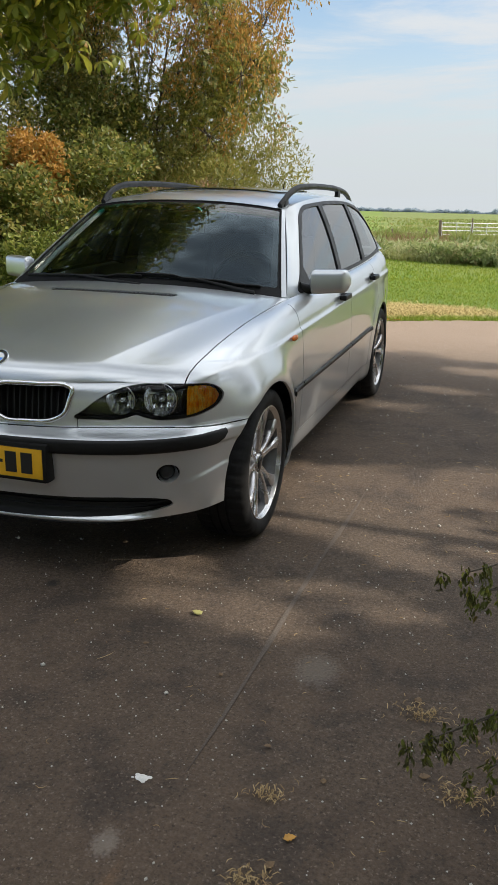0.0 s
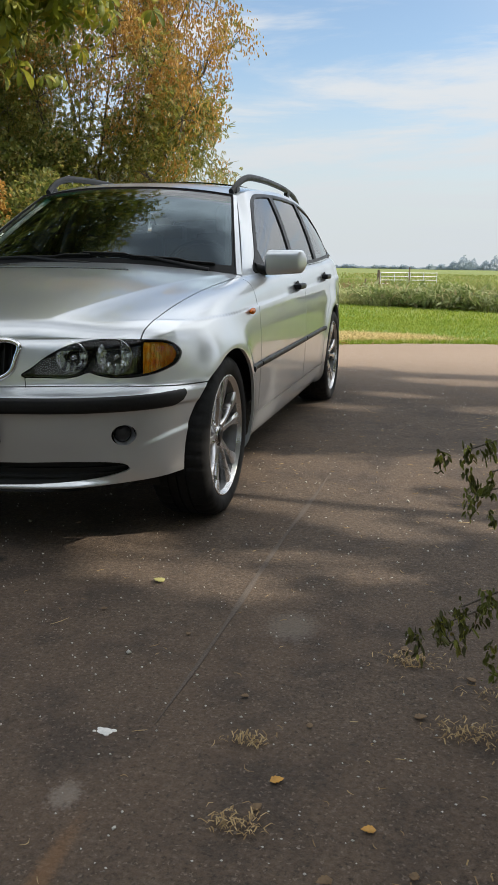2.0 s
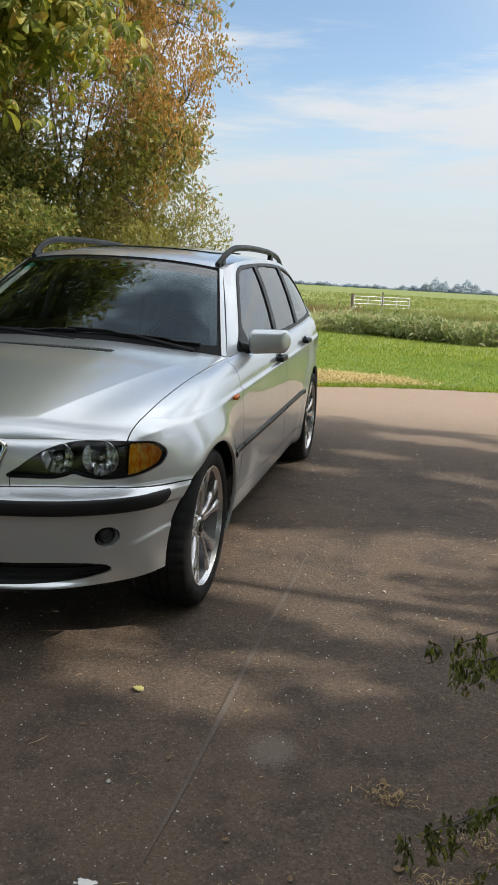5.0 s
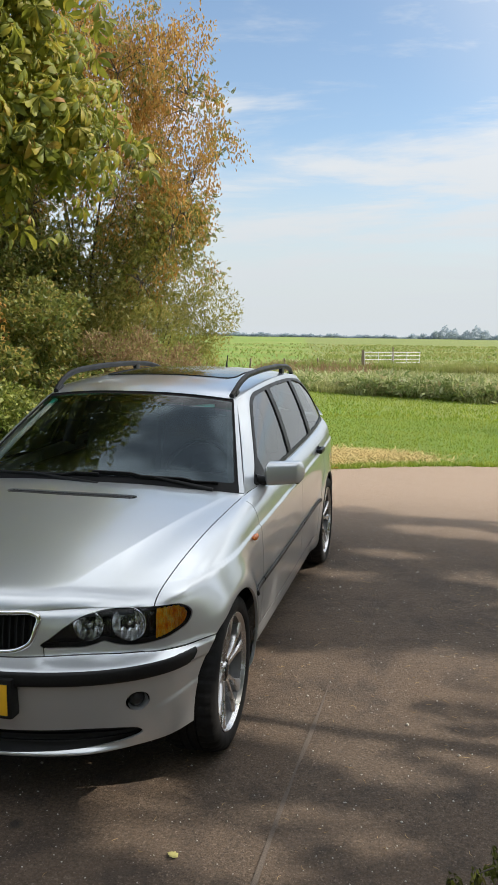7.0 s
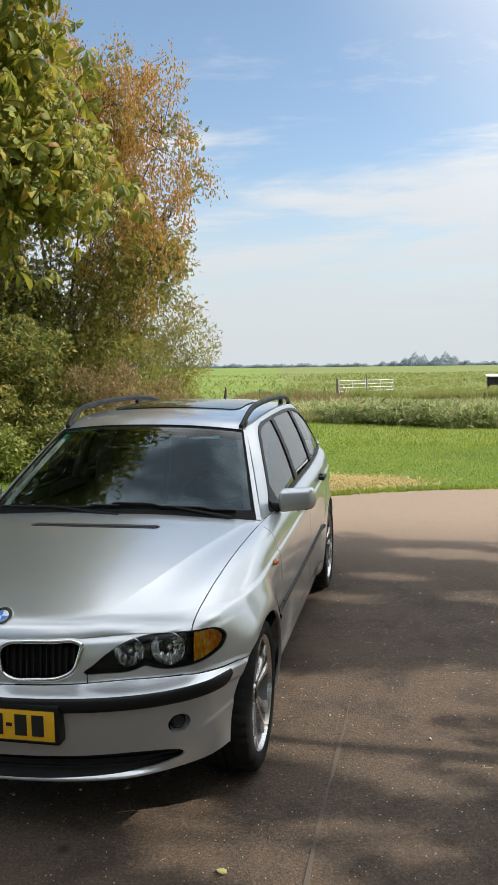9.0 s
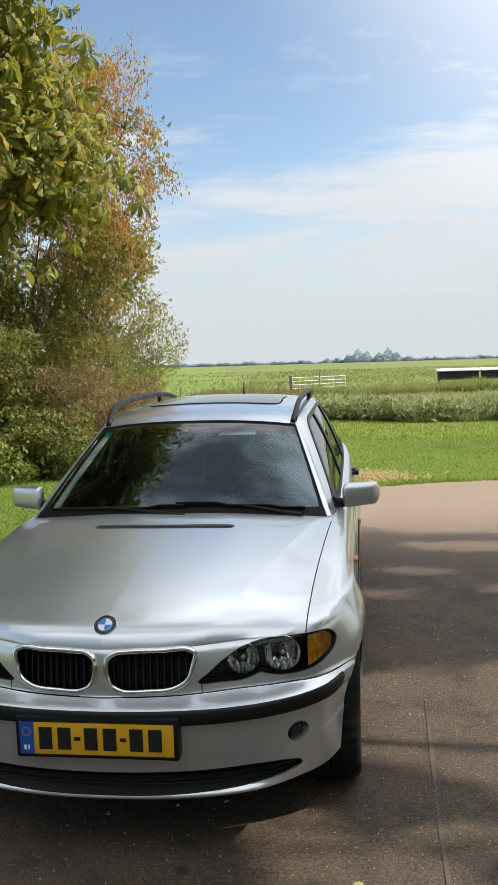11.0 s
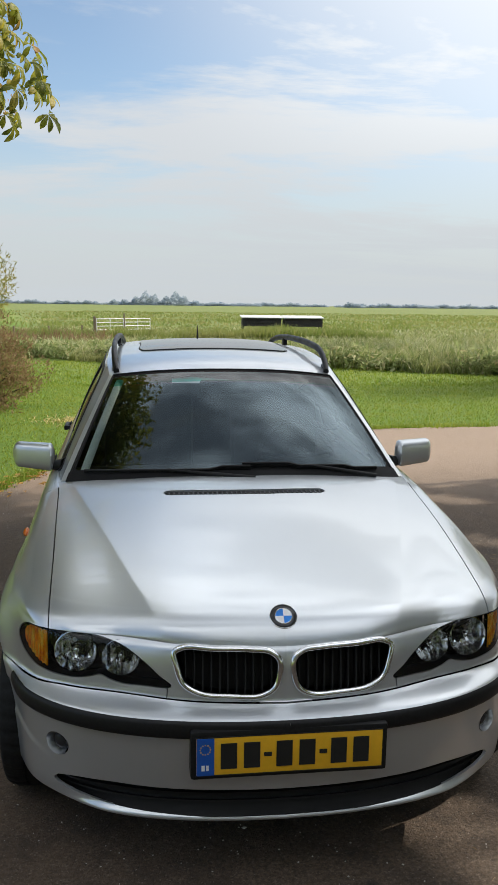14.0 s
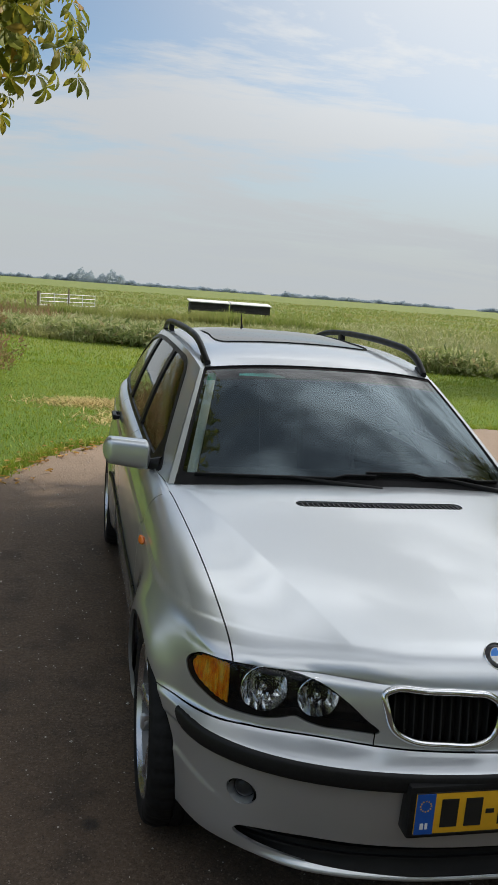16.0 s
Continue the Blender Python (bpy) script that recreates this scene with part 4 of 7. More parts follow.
def rub_strip(y0, y1, parents):
    v, t = flank(lambda V: V[:, 1] - y0, lambda V: y1 - V[:, 1], lambda V: V[:, 2] - (0.512 + 0.006 * (V[:, 1] - 1.2)), lambda V: (0.539 + 0.006 * (V[:, 1] - 1.2)) - V[:, 2])
    mid = 0.5255 + 0.006 * (v[:, 1] - 1.2)
    v = v + normals(v, t) * (0.003 + 0.008 * np.sqrt(np.clip(1 - ((v[:, 2] - mid) / 0.0140) ** 2, 0, 1)))[:, None]
    for sgn, p in zip((1, -1), parents):
        V, T = (v, t) if sgn > 0 else mirrored(v, t)
        car_panel("rubbing_strip", V, T, p, BLACK_TRIM, "black plastic rubbing strip", 0.012, False)


rub_strip(1.345, 2.432, doors_f)
rub_strip(2.447, 3.12, doors_r)
# the strip's first stretch sits on the wing
v_, t_ = where(TUB_V, TUB_T, lambda V: V[:, 1] - 1.135, lambda V: 1.332 - V[:, 1], lambda V: V[:, 2] - 0.512, lambda V: 0.539 - V[:, 2])
v_ = v_ + normals(v_, t_) * (0.003 + 0.008 * np.sqrt(np.clip(1 - ((v_[:, 2] - 0.5255) / 0.0140) ** 2, 0, 1)))[:, None]
for sgn, p in zip((1, -1), wings):
    car_panel("rubbing_strip", *((v_, t_) if sgn > 0 else mirrored(v_, t_)), p, BLACK_TRIM, "black plastic rubbing strip", 0.012, False)


def flank_x(y, z):
    i = np.argmin((TUB_V[:, 1] - y) ** 2 + (TUB_V[:, 2] - z) ** 2 + (TUB_V[:, 0] < 0.4))
    return TUB_V[i, 0]


def door_handle(y, z, parents):
    x = flank_x(y, z)
    for sgn, p in zip((1, -1), parents):
        bm = bmesh.new()
        box(bm, (0.026, 0.165, 0.030), Matrix.Translation((sgn * (x + 0.026), y, z)), 0.010)
        box(bm, (0.03, 0.030, 0.024), Matrix.Translation((sgn * (x + 0.008), y - 0.066, z)), 0.006)
        box(bm, (0.03, 0.034, 0.026), Matrix.Translation((sgn * (x + 0.008), y + 0.066, z)), 0.006)
        h = part("door_handle", bm, HANDLE, p, "black plastic pull handle")
        # no hollow is cut: a near-black oval gives its shade
        bm = bmesh.new()
        bmesh.ops.create_uvsphere(bm, u_segments=20, v_segments=10, radius=1, matrix=Matrix.Translation((sgn * (x + 0.001), y, z - 0.004)) @ Matrix.Diagonal((0.004, 0.062, 0.034, 1)))
        part("recess_shade", bm, DARK, h)


door_handle(2.27, 0.835, doors_f)
door_handle(3.22, 0.862, doors_r)

# -- greenhouse --
BELT_BACK = 4.28


def tub_edge(y):
    e = EDGE_TOP[EDGE_TOP[:, 1] > 0.35]
    e = e[:np.argmax(e[:, 1])]
    return np.interp(y, e[:, 1], e[:, 0]), np.interp(y, e[:, 1], e[:, 2])


ROOF_SIDE = spline([(0.553, 2.034, 1.297), (0.566, 2.16, 1.326), (0.576, 2.40, 1.349), (0.582, 2.80, 1.366), (0.580, 3.20, 1.366), (0.572, 3.60, 1.350), (0.555, 3.95, 1.315), (0.53, 4.20, 1.262)])


def side_patch(ns=150, nv=60):
    s = np.linspace(0, 1, ns)
    top = ROOF_SIDE(s)
    by = 1.435 + (BELT_BACK - 1.435) * s ** 0.92
    bx, bz = tub_edge(by)
    w = smooth(1.43, 1.72, by)
    bx = 0.742 * (1 - w) + bx * w
    bot = np.stack([bx, by, bz + 0.002], 1)
    v = np.linspace(0, 1, nv)
    P = bot[:, None, :] * (1 - v)[None, :, None] + top[:, None, :] * v[None, :, None]
    bulge = (0.016 * 4 * v * (1 - v) * (1 + 0.35 * (v - 0.5)))[None, :] * (0.4 + 0.6 * smooth(0, 0.2, s))[:, None]
    P[..., 0] += bulge * 0.85
    P[..., 2] += bulge * 0.35
    return P


SIDE_G = side_patch()
SIDE_V = SIDE_G.reshape(-1, 3)
SIDE_T = outward(SIDE_V, tris(grid_faces(*SIDE_G.shape[:2])), (1, 0, 0))
OPENING = spline([(1.60, 0.925), (1.72, 1.00), (1.98, 1.180), (2.16, 1.288), (2.26, 1.318), (2.45, 1.332), (2.8, 1.343), (3.2, 1.342), (3.55, 1.325), (3.85, 1.285), (4.02, 1.21), (4.14, 1.08), (4.17, 1.03), (4.12, 0.995), (3.8, 0.977), (3.2, 0.952), (2.4, 0.936), (1.9, 0.926)], True)(np.linspace(0, 1, 160)[:-1])
PANES = {"front_window": np.array([(1.80, 0.948), (1.795, 1.028), (2.0, 1.172), (2.17, 1.274), (2.26, 1.300), (2.44, 1.314), (2.56, 1.318), (2.455, 0.956)]),
         "rear_window": np.array([(2.535, 0.958), (2.64, 1.321), (2.9, 1.326), (3.30, 1.320), (3.215, 0.972)]),
         "quarter_window": np.array([(3.31, 0.975), (3.40, 1.318), (3.55, 1.306), (3.83, 1.266), (3.99, 1.19), (4.11, 1.07), (4.13, 1.03), (4.10, 1.012), (3.8, 0.995)])}


def greenhouse():
    frame_v, frame_t = where(SIDE_V, SIDE_T, lambda V: sdf(yz(V), OPENING))
    pair("roof_pillar", frame_v, frame_t, label="silver screen and tail pillars with the roof rail", depth=0.02)
    trim_v, trim_t = where(SIDE_V, SIDE_T, lambda V: -sdf(yz(V), OPENING) - 0.001)
    for k in PANES:
        trim_v, trim_t = clip(trim_v, trim_t, sdf(yz(trim_v), PANES[k]))
    trim_v = offset(trim_v, trim_t, 0.003)
    trims = pair("window_trim", trim_v, trim_t, material=BLACK_TRIM, label="matt black window surround", depth=0.012)
    for k in PANES:
        gv, gt = where(SIDE_V, SIDE_T, lambda V: -sdf(yz(V), PANES[k]) + 0.004)
        gv = offset(gv, gt, -0.004)
        for sgn, tp in zip((1, -1), trims):
            o = finish("side_window", *((gv, gt) if sgn > 0 else mirrored(gv, gt)), SIDE_GLASS, car, "lightly tinted side window")
            o.visible_shadow = False


greenhouse()


def pillar_feet():
    """Closes the shoulder between the foot of the screen pillar and the wing."""
    y = np.linspace(1.36, 1.78, 24)
    tx, tz = tub_edge(y)
    w = smooth(1.43, 1.72, y)
    ix = np.interp(y, [1.36, 1.43], [0.715, 0.742]) * (1 - w) + tx * w
    V, n = [], 6
    for k in range(n):
        f = k / (n - 1)
        V.append(np.stack([tx + (ix - tx) * f, y, tz - 0.001 + 0.006 * math.sin(math.pi * f)], 1))
    V = np.stack(V, 1).reshape(-1, 3)
    T = outward(V, tris(grid_faces(24, n)), (0, 0, 1))
    for sgn in (1, -1):
        finish("pillar_foot", *((V, T) if sgn > 0 else mirrored(V, T)), PAINT, car)


pillar_feet()


# roof and windscreen share the front edge of the roof
def roof_front(u):
    return 2.034 - 0.085 * (1 - np.abs(u) ** 2.2), 1.297 + 0.040 * (1 - np.abs(u) ** 2.4)


def roof_patch(nu=50, nv=90):
    u, v = np.linspace(0, 1, nu), np.linspace(0, 1, nv)
    side = ROOF_SIDE(v)
    U, W = np.meshgrid(u, v, indexing="ij")
    X = U * side[None, :, 0]
    fy, fz = roof_front(U)
    dy = (fy - 2.034) * (1 - W) ** 1.5
    Y = side[None, :, 1] + dy + 0.06 * W ** 3 * (1 - U ** 2)
    crown = 0.040 + 0.004 * smooth(0, 0.3, v) - 0.012 * smooth(0.6, 1, v)
    Z = side[None, :, 2] + crown[None, :] * (1 - U ** 2.4)
    return np.stack([X, Y, Z], -1)


ROOF_G = roof_patch()
ROOF_V = ROOF_G.reshape(-1, 3)
ROOF_T = tris(grid_faces(*ROOF_G.shape[:2]))
ROOF_T = outward(ROOF_V, ROOF_T, (0, 0, 1))
SUN_PLAN = spline([(0, 2.455), (0.30, 2.465), (0.385, 2.49), (0.405, 2.54), (0.405, 2.85), (0.40, 3.14), (0.375, 3.19), (0.2, 3.205), (0, 3.21), (-0.1, 3.21), (-0.1, 2.455)], True)(np.linspace(0, 1, 120)[:-1])
rv_, rt_ = clip(ROOF_V, ROOF_T, sdf(ROOF_V[:, :2], SUN_PLAN))
roof = car_panel("roof", *both(rv_, rt_), depth=0.02)
gv_, gt_ = clip(ROOF_V, ROOF_T, -sdf(ROOF_V[:, :2], SUN_PLAN) - 0.006)
gv_ = gv_ + np.array([0, 0, 0.006])
SUN_GLASS = plain("sunroof_glass", (0.010, 0.012, 0.014), 0.05, 0.0, 0.1, 20, Specular_IOR_Level=0.75)
sunroof = car_panel("sunroof", *both(gv_, gt_), roof, SUN_GLASS, "dark glass sliding sunroof", 0.02)
gv_, gt_ = clip(ROOF_V, ROOF_T, -sdf(ROOF_V[:, :2], SUN_PLAN) + 0.01)
finish("sunroof_seal", *both(gv_ - np.array([0, 0, 0.012]), gt_), DARK, sunroof)


def screen_patch(nu=60, nv=50):
    u, v = np.linspace(0, 1, nu), np.linspace(0, 1, nv)
    U, W = np.meshgrid(u, v, indexing="ij")
    bx, by, bz = 0.738 * U, 1.435 - 0.165 * (1 - U ** 2.2), 0.912 + 0.030 * (1 - U ** 2)
    tx = 0.553 * U
    ty, tz = roof_front(U)
    P = np.stack([bx, by, bz], -1) * (1 - W)[..., None] + np.stack([tx, ty, tz], -1) * W[..., None]
    bow = 0.020 * 4 * W * (1 - W) * (1 - 0.5 * U ** 2)
    P[..., 1] -= bow * 0.55
    P[..., 2] += bow * 0.80
    return P


SCREEN_G = screen_patch()
SCREEN_V = SCREEN_G.reshape(-1, 3)
SCREEN_T = outward(SCREEN_V, tris(grid_faces(*SCREEN_G.shape[:2])), (0, -1, 1))
U_, W_ = np.meshgrid(np.linspace(0, 1, 60), np.linspace(0, 1, 50), indexing="ij")
uw = np.stack([U_.ravel(), W_.ravel()], 1)


def screen_cut(f):
    """Cuts the screen by a function of its own across/up values."""
    V5 = np.hstack([SCREEN_V, uw])
    V5, T = clip(V5, SCREEN_T, f(V5[:, 3], V5[:, 4]))
    return V5, T


def screen():
    edge = lambda u, w: np.minimum(np.minimum(0.946 + 0.006 * w - u, (0.972 - w)), w - 0.09)
    gv, gt = screen_cut(lambda u, w: edge(u, w))
    band_v, band_t = clip(gv, gt, gv[:, 4] - 0.865)
    low_v, low_t = clip(gv, gt, 0.865 - gv[:, 4])
    W, F = both(*weld(low_v[:, :3], low_t))
    glass = finish("windscreen", W, F, WINDSCREEN, car, "raked windscreen with a green shade band")
    glass.visible_shadow = False
    band = finish("shade_band", *both(*weld(band_v[:, :3], band_t)), BAND_GLASS, glass, "green tinted strip")
    band.visible_shadow = False
    rim_v, rim_t = screen_cut(lambda u, w: -edge(u, w))
    rim_v, rim_t = clip(rim_v, rim_t, 0.962 - rim_v[:, 3])
    post_v, post_t = screen_cut(lambda u, w: u - 0.964)
    post_v = offset(post_v[:, :3], post_t, 0.004)
    pair("pillar_front", post_v, post_t, label="silver front of the screen pillar", depth=0.008)
    finish("windscreen_surround", *both(*weld(rim_v[:, :3], rim_t)), SCUTTLE, glass, "black painted glass border")
    # rubber seal along pillars and roof edge
    pts = [Vector(SCREEN_G[57, j]) for j in range(0, 50, 3)] + [Vector(SCREEN_G[57, -1])] + [Vector(SCREEN_G[i, -1]) for i in range(54, -1, -3)]
    pts = pts + [Vector((-p.x, p.y, p.z)) for p in reversed(pts[:-1])]
    tube("screen_seal", pts, 0.005, RUBBER, glass)


def tube(name, pts, radius, material, parent, label="", n=10, radii=None, flat=(1.0, 1.0)):
    """A round bar through points, with closed ends."""
    P = np.array([tuple(p) for p in pts], float)
    d = np.gradient(P, axis=0)
    d /= np.maximum(1e-9, np.linalg.norm(d, axis=1))[:, None]
    ref = np.array([0, 0, 1.0]) if abs(d[:, 2]).mean() < 0.8 else np.array([1.0, 0, 0])
    side = np.cross(d, ref)
    side /= np.linalg.norm(side, axis=1)[:, None]
    up = np.cross(side, d)
    r = np.full(len(P), radius) if radii is None else np.array(radii, float)
    a = np.linspace(0, 2 * np.pi, n, endpoint=False)
    V = P[:, None, :] + side[:, None, :] * (np.cos(a)[None, :] * r[:, None] * flat[0])[..., None] + up[:, None, :] * (np.sin(a)[None, :] * r[:, None] * flat[1])[..., None]
    m = len(P)
    F = [(i * n + j, (i + 1) * n + j, (i + 1) * n + (j + 1) % n, i * n + (j + 1) % n) for i in range(m - 1) for j in range(n)]
    F += [tuple(range(n)), tuple((m - 1) * n + j for j in reversed(range(n)))]
    return finish(name, V.reshape(-1, 3), F, material, parent, label, sharp=60)


SCUTTLE = plain("matt_black", (0.008, 0.008, 0.0085), 0.6, 0.0, 0.2, 60, Specular_IOR_Level=0.15)
BAND_GLASS = glass_material("band_glass", (0.08, 0.50, 0.42), ior=1.8)
screen()


# -- roof rails, aerial --
def roof_rails():
    for sgn in (1, -1):
        path = spline([(0.520, 2.05, 1.318), (0.527, 2.10, 1.345), (0.534, 2.20, 1.385), (0.538, 2.32, 1.410), (0.541, 2.6, 1.424), (0.542, 3.0, 1.425), (0.538, 3.4, 1.415), (0.528, 3.75, 1.385), (0.518, 3.92, 1.345), (0.512, 3.97, 1.32)])(np.linspace(0, 1, 60))
        path[:, 0] *= sgn
        rail = tube("roof_rail", path, 0.0145, BLACK_TRIM, car, "black roof rail", 14, flat=(0.95, 1.25))
        for y in (2.10, 3.40, 3.90):
            p = path[np.argmin(np.abs(path[:, 1] - y))]
            bm = bmesh.new()
            box(bm, (0.026, 0.075, 0.09), Matrix.Translation((p[0], p[1] + 0.01, p[2] - 0.045)), 0.008)
            part("rail_foot", bm, BLACK_TRIM, rail)


roof_rails()
tube("aerial", [(0.0, 3.95, 1.34), (0.0, 3.97, 1.40), (0.0, 4.0, 1.46)], 0.006, BLACK_TRIM, roof, "short black aerial", 8, (0.012, 0.006, 0.003))


# -- wipers and scuttle --
def wipers():
    cv2, ct2 = screen_cut(lambda u, w: np.minimum(0.075 - w, 0.975 - u))
    low = cv2[:, :3] + np.array([0, -0.012, 0.004])
    scuttle = finish("scuttle", *both(*weld(low, ct2)), SCUTTLE, car, "black plastic scuttle below the windscreen")

    def on_screen(u, w, lift):
        i = int(round(abs(u) * 59)); j = int(round(w * 49))
        p = SCREEN_G[min(59, i), min(49, j)].copy()
        return Vector((math.copysign(p[0], u) if u else 0, p[1] - lift * 0.55, p[2] + lift * 0.83))
    for (ua, wa), (ub, wb), (uc, wc) in (((0.82, 0.04), (0.02, 0.11), (0.84, 0.06)), ((0.08, 0.04), (-0.88, 0.055), (0.06, 0.075))):
        pivot, tip = on_screen(ua, wa - 0.03, 0.012), on_screen((ub + uc) / 2, (wb + wc) / 2, 0.022)
        arm = tube("wiper", [pivot, pivot.lerp(tip, 0.5), tip], 0.009, BLACK_TRIM, car, "black windscreen wiper", 8, (0.013, 0.010, 0.006))
        blade = [on_screen(ub + (uc - ub) * k / 12, wb + (wc - wb) * k / 12, 0.010) for k in range(13)]
        tube("blade", blade, 0.006, RUBBER, arm, "", 8, flat=(0.7, 1.6))
        tube("blade_carrier", [b + Vector((0, -0.006, 0.009)) for b in blade], 0.005, BLACK_TRIM, arm, "", 8)


wipers()


# -- door mirrors --
def mirrors():
    for sgn in (1, -1):
        a, b = 14, 22
        # a rounded shell: super-ellipse section, tapering outwards and forwards
        V, F = [], []
        n, m = 30, 28
        for i in range(n):
            t = i / (n - 1)
            x = 0.790 + 0.190 * t
            hh = 0.0610 * (1 - 0.10 * t) * (1 - max(0, (t - 0.84) / 0.16) ** 2.2 * 0.75) * (1 - max(0, (0.10 - t) / 0.10) ** 2 * 0.5)
            dd = 0.060 * (1 - 0.12 * t) * (1 - max(0, (t - 0.80) / 0.20) ** 2.2 * 0.85) * (1 - max(0, (0.08 - t) / 0.08) ** 2 * 0.5)
            for k in range(m):
                ang = 2 * math.pi * k / m
                c, s = math.cos(ang), math.sin(ang)
                e = 0.48
                yy = math.copysign(abs(c) ** e, c) * dd
                zz = math.copysign(abs(s) ** e, s) * hh
                if yy > 0:
                    yy *= 0.42
                V.append((sgn * x, 1.705 + 0.055 * t + yy, 0.966 + 0.008 * t + zz))
        for i in range(n - 1):
            for k in range(m):
                F.append((i * m + k, i * m + (k + 1) % m, (i + 1) * m + (k + 1) % m, (i + 1) * m + k))
        F += [tuple(range(m)), tuple((n - 1) * m + k for k in range(m))]
        if sgn < 0:
            F = [f[::-1] for f in F]
        shell = finish("door_mirror", V, F, PAINT, doors_f[0 if sgn > 0 else 1], "silver door mirror on a black foot", sharp=50)
        tube("mirror_foot", [(sgn * 0.742, 1.66, 0.938), (sgn * 0.785, 1.69, 0.930), (sgn * 0.845, 1.715, 0.936)], 0.02, BLACK_TRIM, shell, "black mirror foot", 12, (0.030, 0.024, 0.018))
        bm = bmesh.new()
        box(bm, (0.135, 0.004, 0.088), Matrix.Translation((sgn * 0.879, 1.766, 0.967)), 0.0015)
        part("mirror_glass", bm, CHROME, shell, "mirror glass")


mirrors()


# -- wheels --
def spoke_mesh(a0, lean, half):
    """One spoke: broad at the rim, slim in the middle, standing proud, with a rounded back."""
    n = 11
    V, F = [], []
    for i in range(n):
        t = i / (n - 1)
        r = 0.046 + (0.229 - 0.046) * t
        ang = a0 + lean * t ** 1.2
        w = half * (0.95 - 0.35 * math.sin(math.pi * min(1, t * 1.25)) + 0.75 * t ** 4)
        h = 0.074 + 0.022 * t ** 0.8
        c, s = math.cos(ang), math.sin(ang)
        for du, dh in ((-w, h - 0.030), (-w, h - 0.007), (-w * 0.62, h), (w * 0.62, h), (w, h - 0.007), (w, h - 0.030)):
            V.append((dh, c * r - s * du, s * r + c * du))
    for i in range(n - 1):
        for k in range(5):
            F.append((i * 6 + k, i * 6 + k + 1, (i + 1) * 6 + k + 1, (i + 1) * 6 + k))
        F.append((i * 6 + 5, i * 6, (i + 1) * 6, (i + 1) * 6 + 5))
    return V, F


def wheel(x, y, sgn, turn, spin):
    """A wheel with its outer face towards +x before it is turned."""
    R = WHEEL_R
    # the axle stands at half the tyre's width from the outer face
    base = lump("wheel", Matrix.Translation((sgn * x, y, R - 0.002)) @ pose(0, 0, 0, 0, 0, turn) @ (pose(0, 0, 0, 0, 0, 180) if sgn < 0 else Matrix.Identity(4)) @ pose(0, 0, 0, spin, 0, 0), "", "")
    base.parent = car
    hw = 0.112
    prof = [(0.236, hw - 0.012), (0.243, hw - 0.004), (0.262, hw + 0.002), (0.285, hw + 0.001), (0.300, hw - 0.006), (0.3085, hw - 0.018), (0.3125, hw - 0.032)]
    rr = prof + [(R, 0.074), (R, 0.040), (R - 0.007, 0.039), (R - 0.007, 0.033), (R, 0.032), (R, 0.004), (R - 0.007, 0.003), (R - 0.007, -0.003), (R, -0.004), (R, -0.032), (R - 0.007, -0.033), (R - 0.007, -0.039), (R, -0.040), (R, -0.074)] + [(r, -xx) for r, xx in reversed(prof)]
    V, F = lathe(rr, 200, "x")
    # cross grooves in the shoulder blocks
    seg = np.arange(len(V)) // len(rr)
    dip = (seg % 5 == 0) & (np.abs(V[:, 0]) > 0.039) & (np.hypot(V[:, 1], V[:, 2]) > 0.298)
    V[dip, 1:] *= 1 - 0.004 / R
    ty = finish("tyre", V, F[:, ::-1], RUBBER, base, "black low-profile tyre", sharp=40)
    V, F = lathe([(0.237, -0.104), (0.215, -0.095), (0.208, -0.02), (0.206, 0.04), (0.214, 0.075), (0.224, 0.092)], 64, "x")
    finish("rim_barrel", V, F[:, ::-1], SHADED_BARREL, base, "inside of the rim, its shade put into dark grey", sharp=50)
    V, F = lathe([(0.222, 0.090), (0.226, 0.094), (0.230, 0.104), (0.2335, 0.1075), (0.2375, 0.1065), (0.239, 0.102), (0.238, 0.096)], 96, "x")
    rim = finish("rim", V, F[:, ::-1], ALLOY, base, "silver alloy rim with five double spokes", sharp=50)
    V, F = lathe([(0.0, 0.083), (0.020, 0.083), (0.030, 0.080), (0.034, 0.074), (0.036, 0.070), (0.058, 0.067), (0.072, 0.060), (0.078, 0.045), (0.078, 0.0), (0.0, 0.0)], 40, "x")
    hub = finish("hub", V, F[:, ::-1], ALLOY, rim, sharp=45)
    V, F = lathe([(0.0, 0.0862), (0.022, 0.0858), (0.030, 0.082), (0.031, 0.078)], 32, "x")
    finish("hub_cap", V, F[:, ::-1], GLOSS_BLACK, hub)
    for k in range(5):
        a = k * 2 * math.pi / 5
        for d, lean in ((-0.165, -0.075), (0.165, 0.075)):
            V, F = spoke_mesh(a + d, lean, 0.0185)
            finish("spoke", V, F, ALLOY, rim, sharp=40)
        V, F = lathe([(0.0, 0.004), (0.006, 0.004), (0.009, -0.002), (0.009, -0.012)], 12, "x", (0.068, 0.055 * math.cos(a + 0.63), 0.055 * math.sin(a + 0.63)))
        finish("wheel_bolt", V, F[:, ::-1], CHROME, hub)
    V, F = lathe([(0.0, 0.012), (0.05, 0.012), (0.150, 0.010), (0.152, -0.010), (0.0, -0.012)], 48, "x")
    finish("brake_disc", V, F[:, ::-1], DISC, base, "grey steel brake disc")
    bm = bmesh.new()
    box(bm, (0.075, 0.11, 0.15), Matrix.Translation((0.012, 0.135, 0.02)), 0.012)
    part("brake_caliper", bm, BLACK_TRIM, base)
    return base


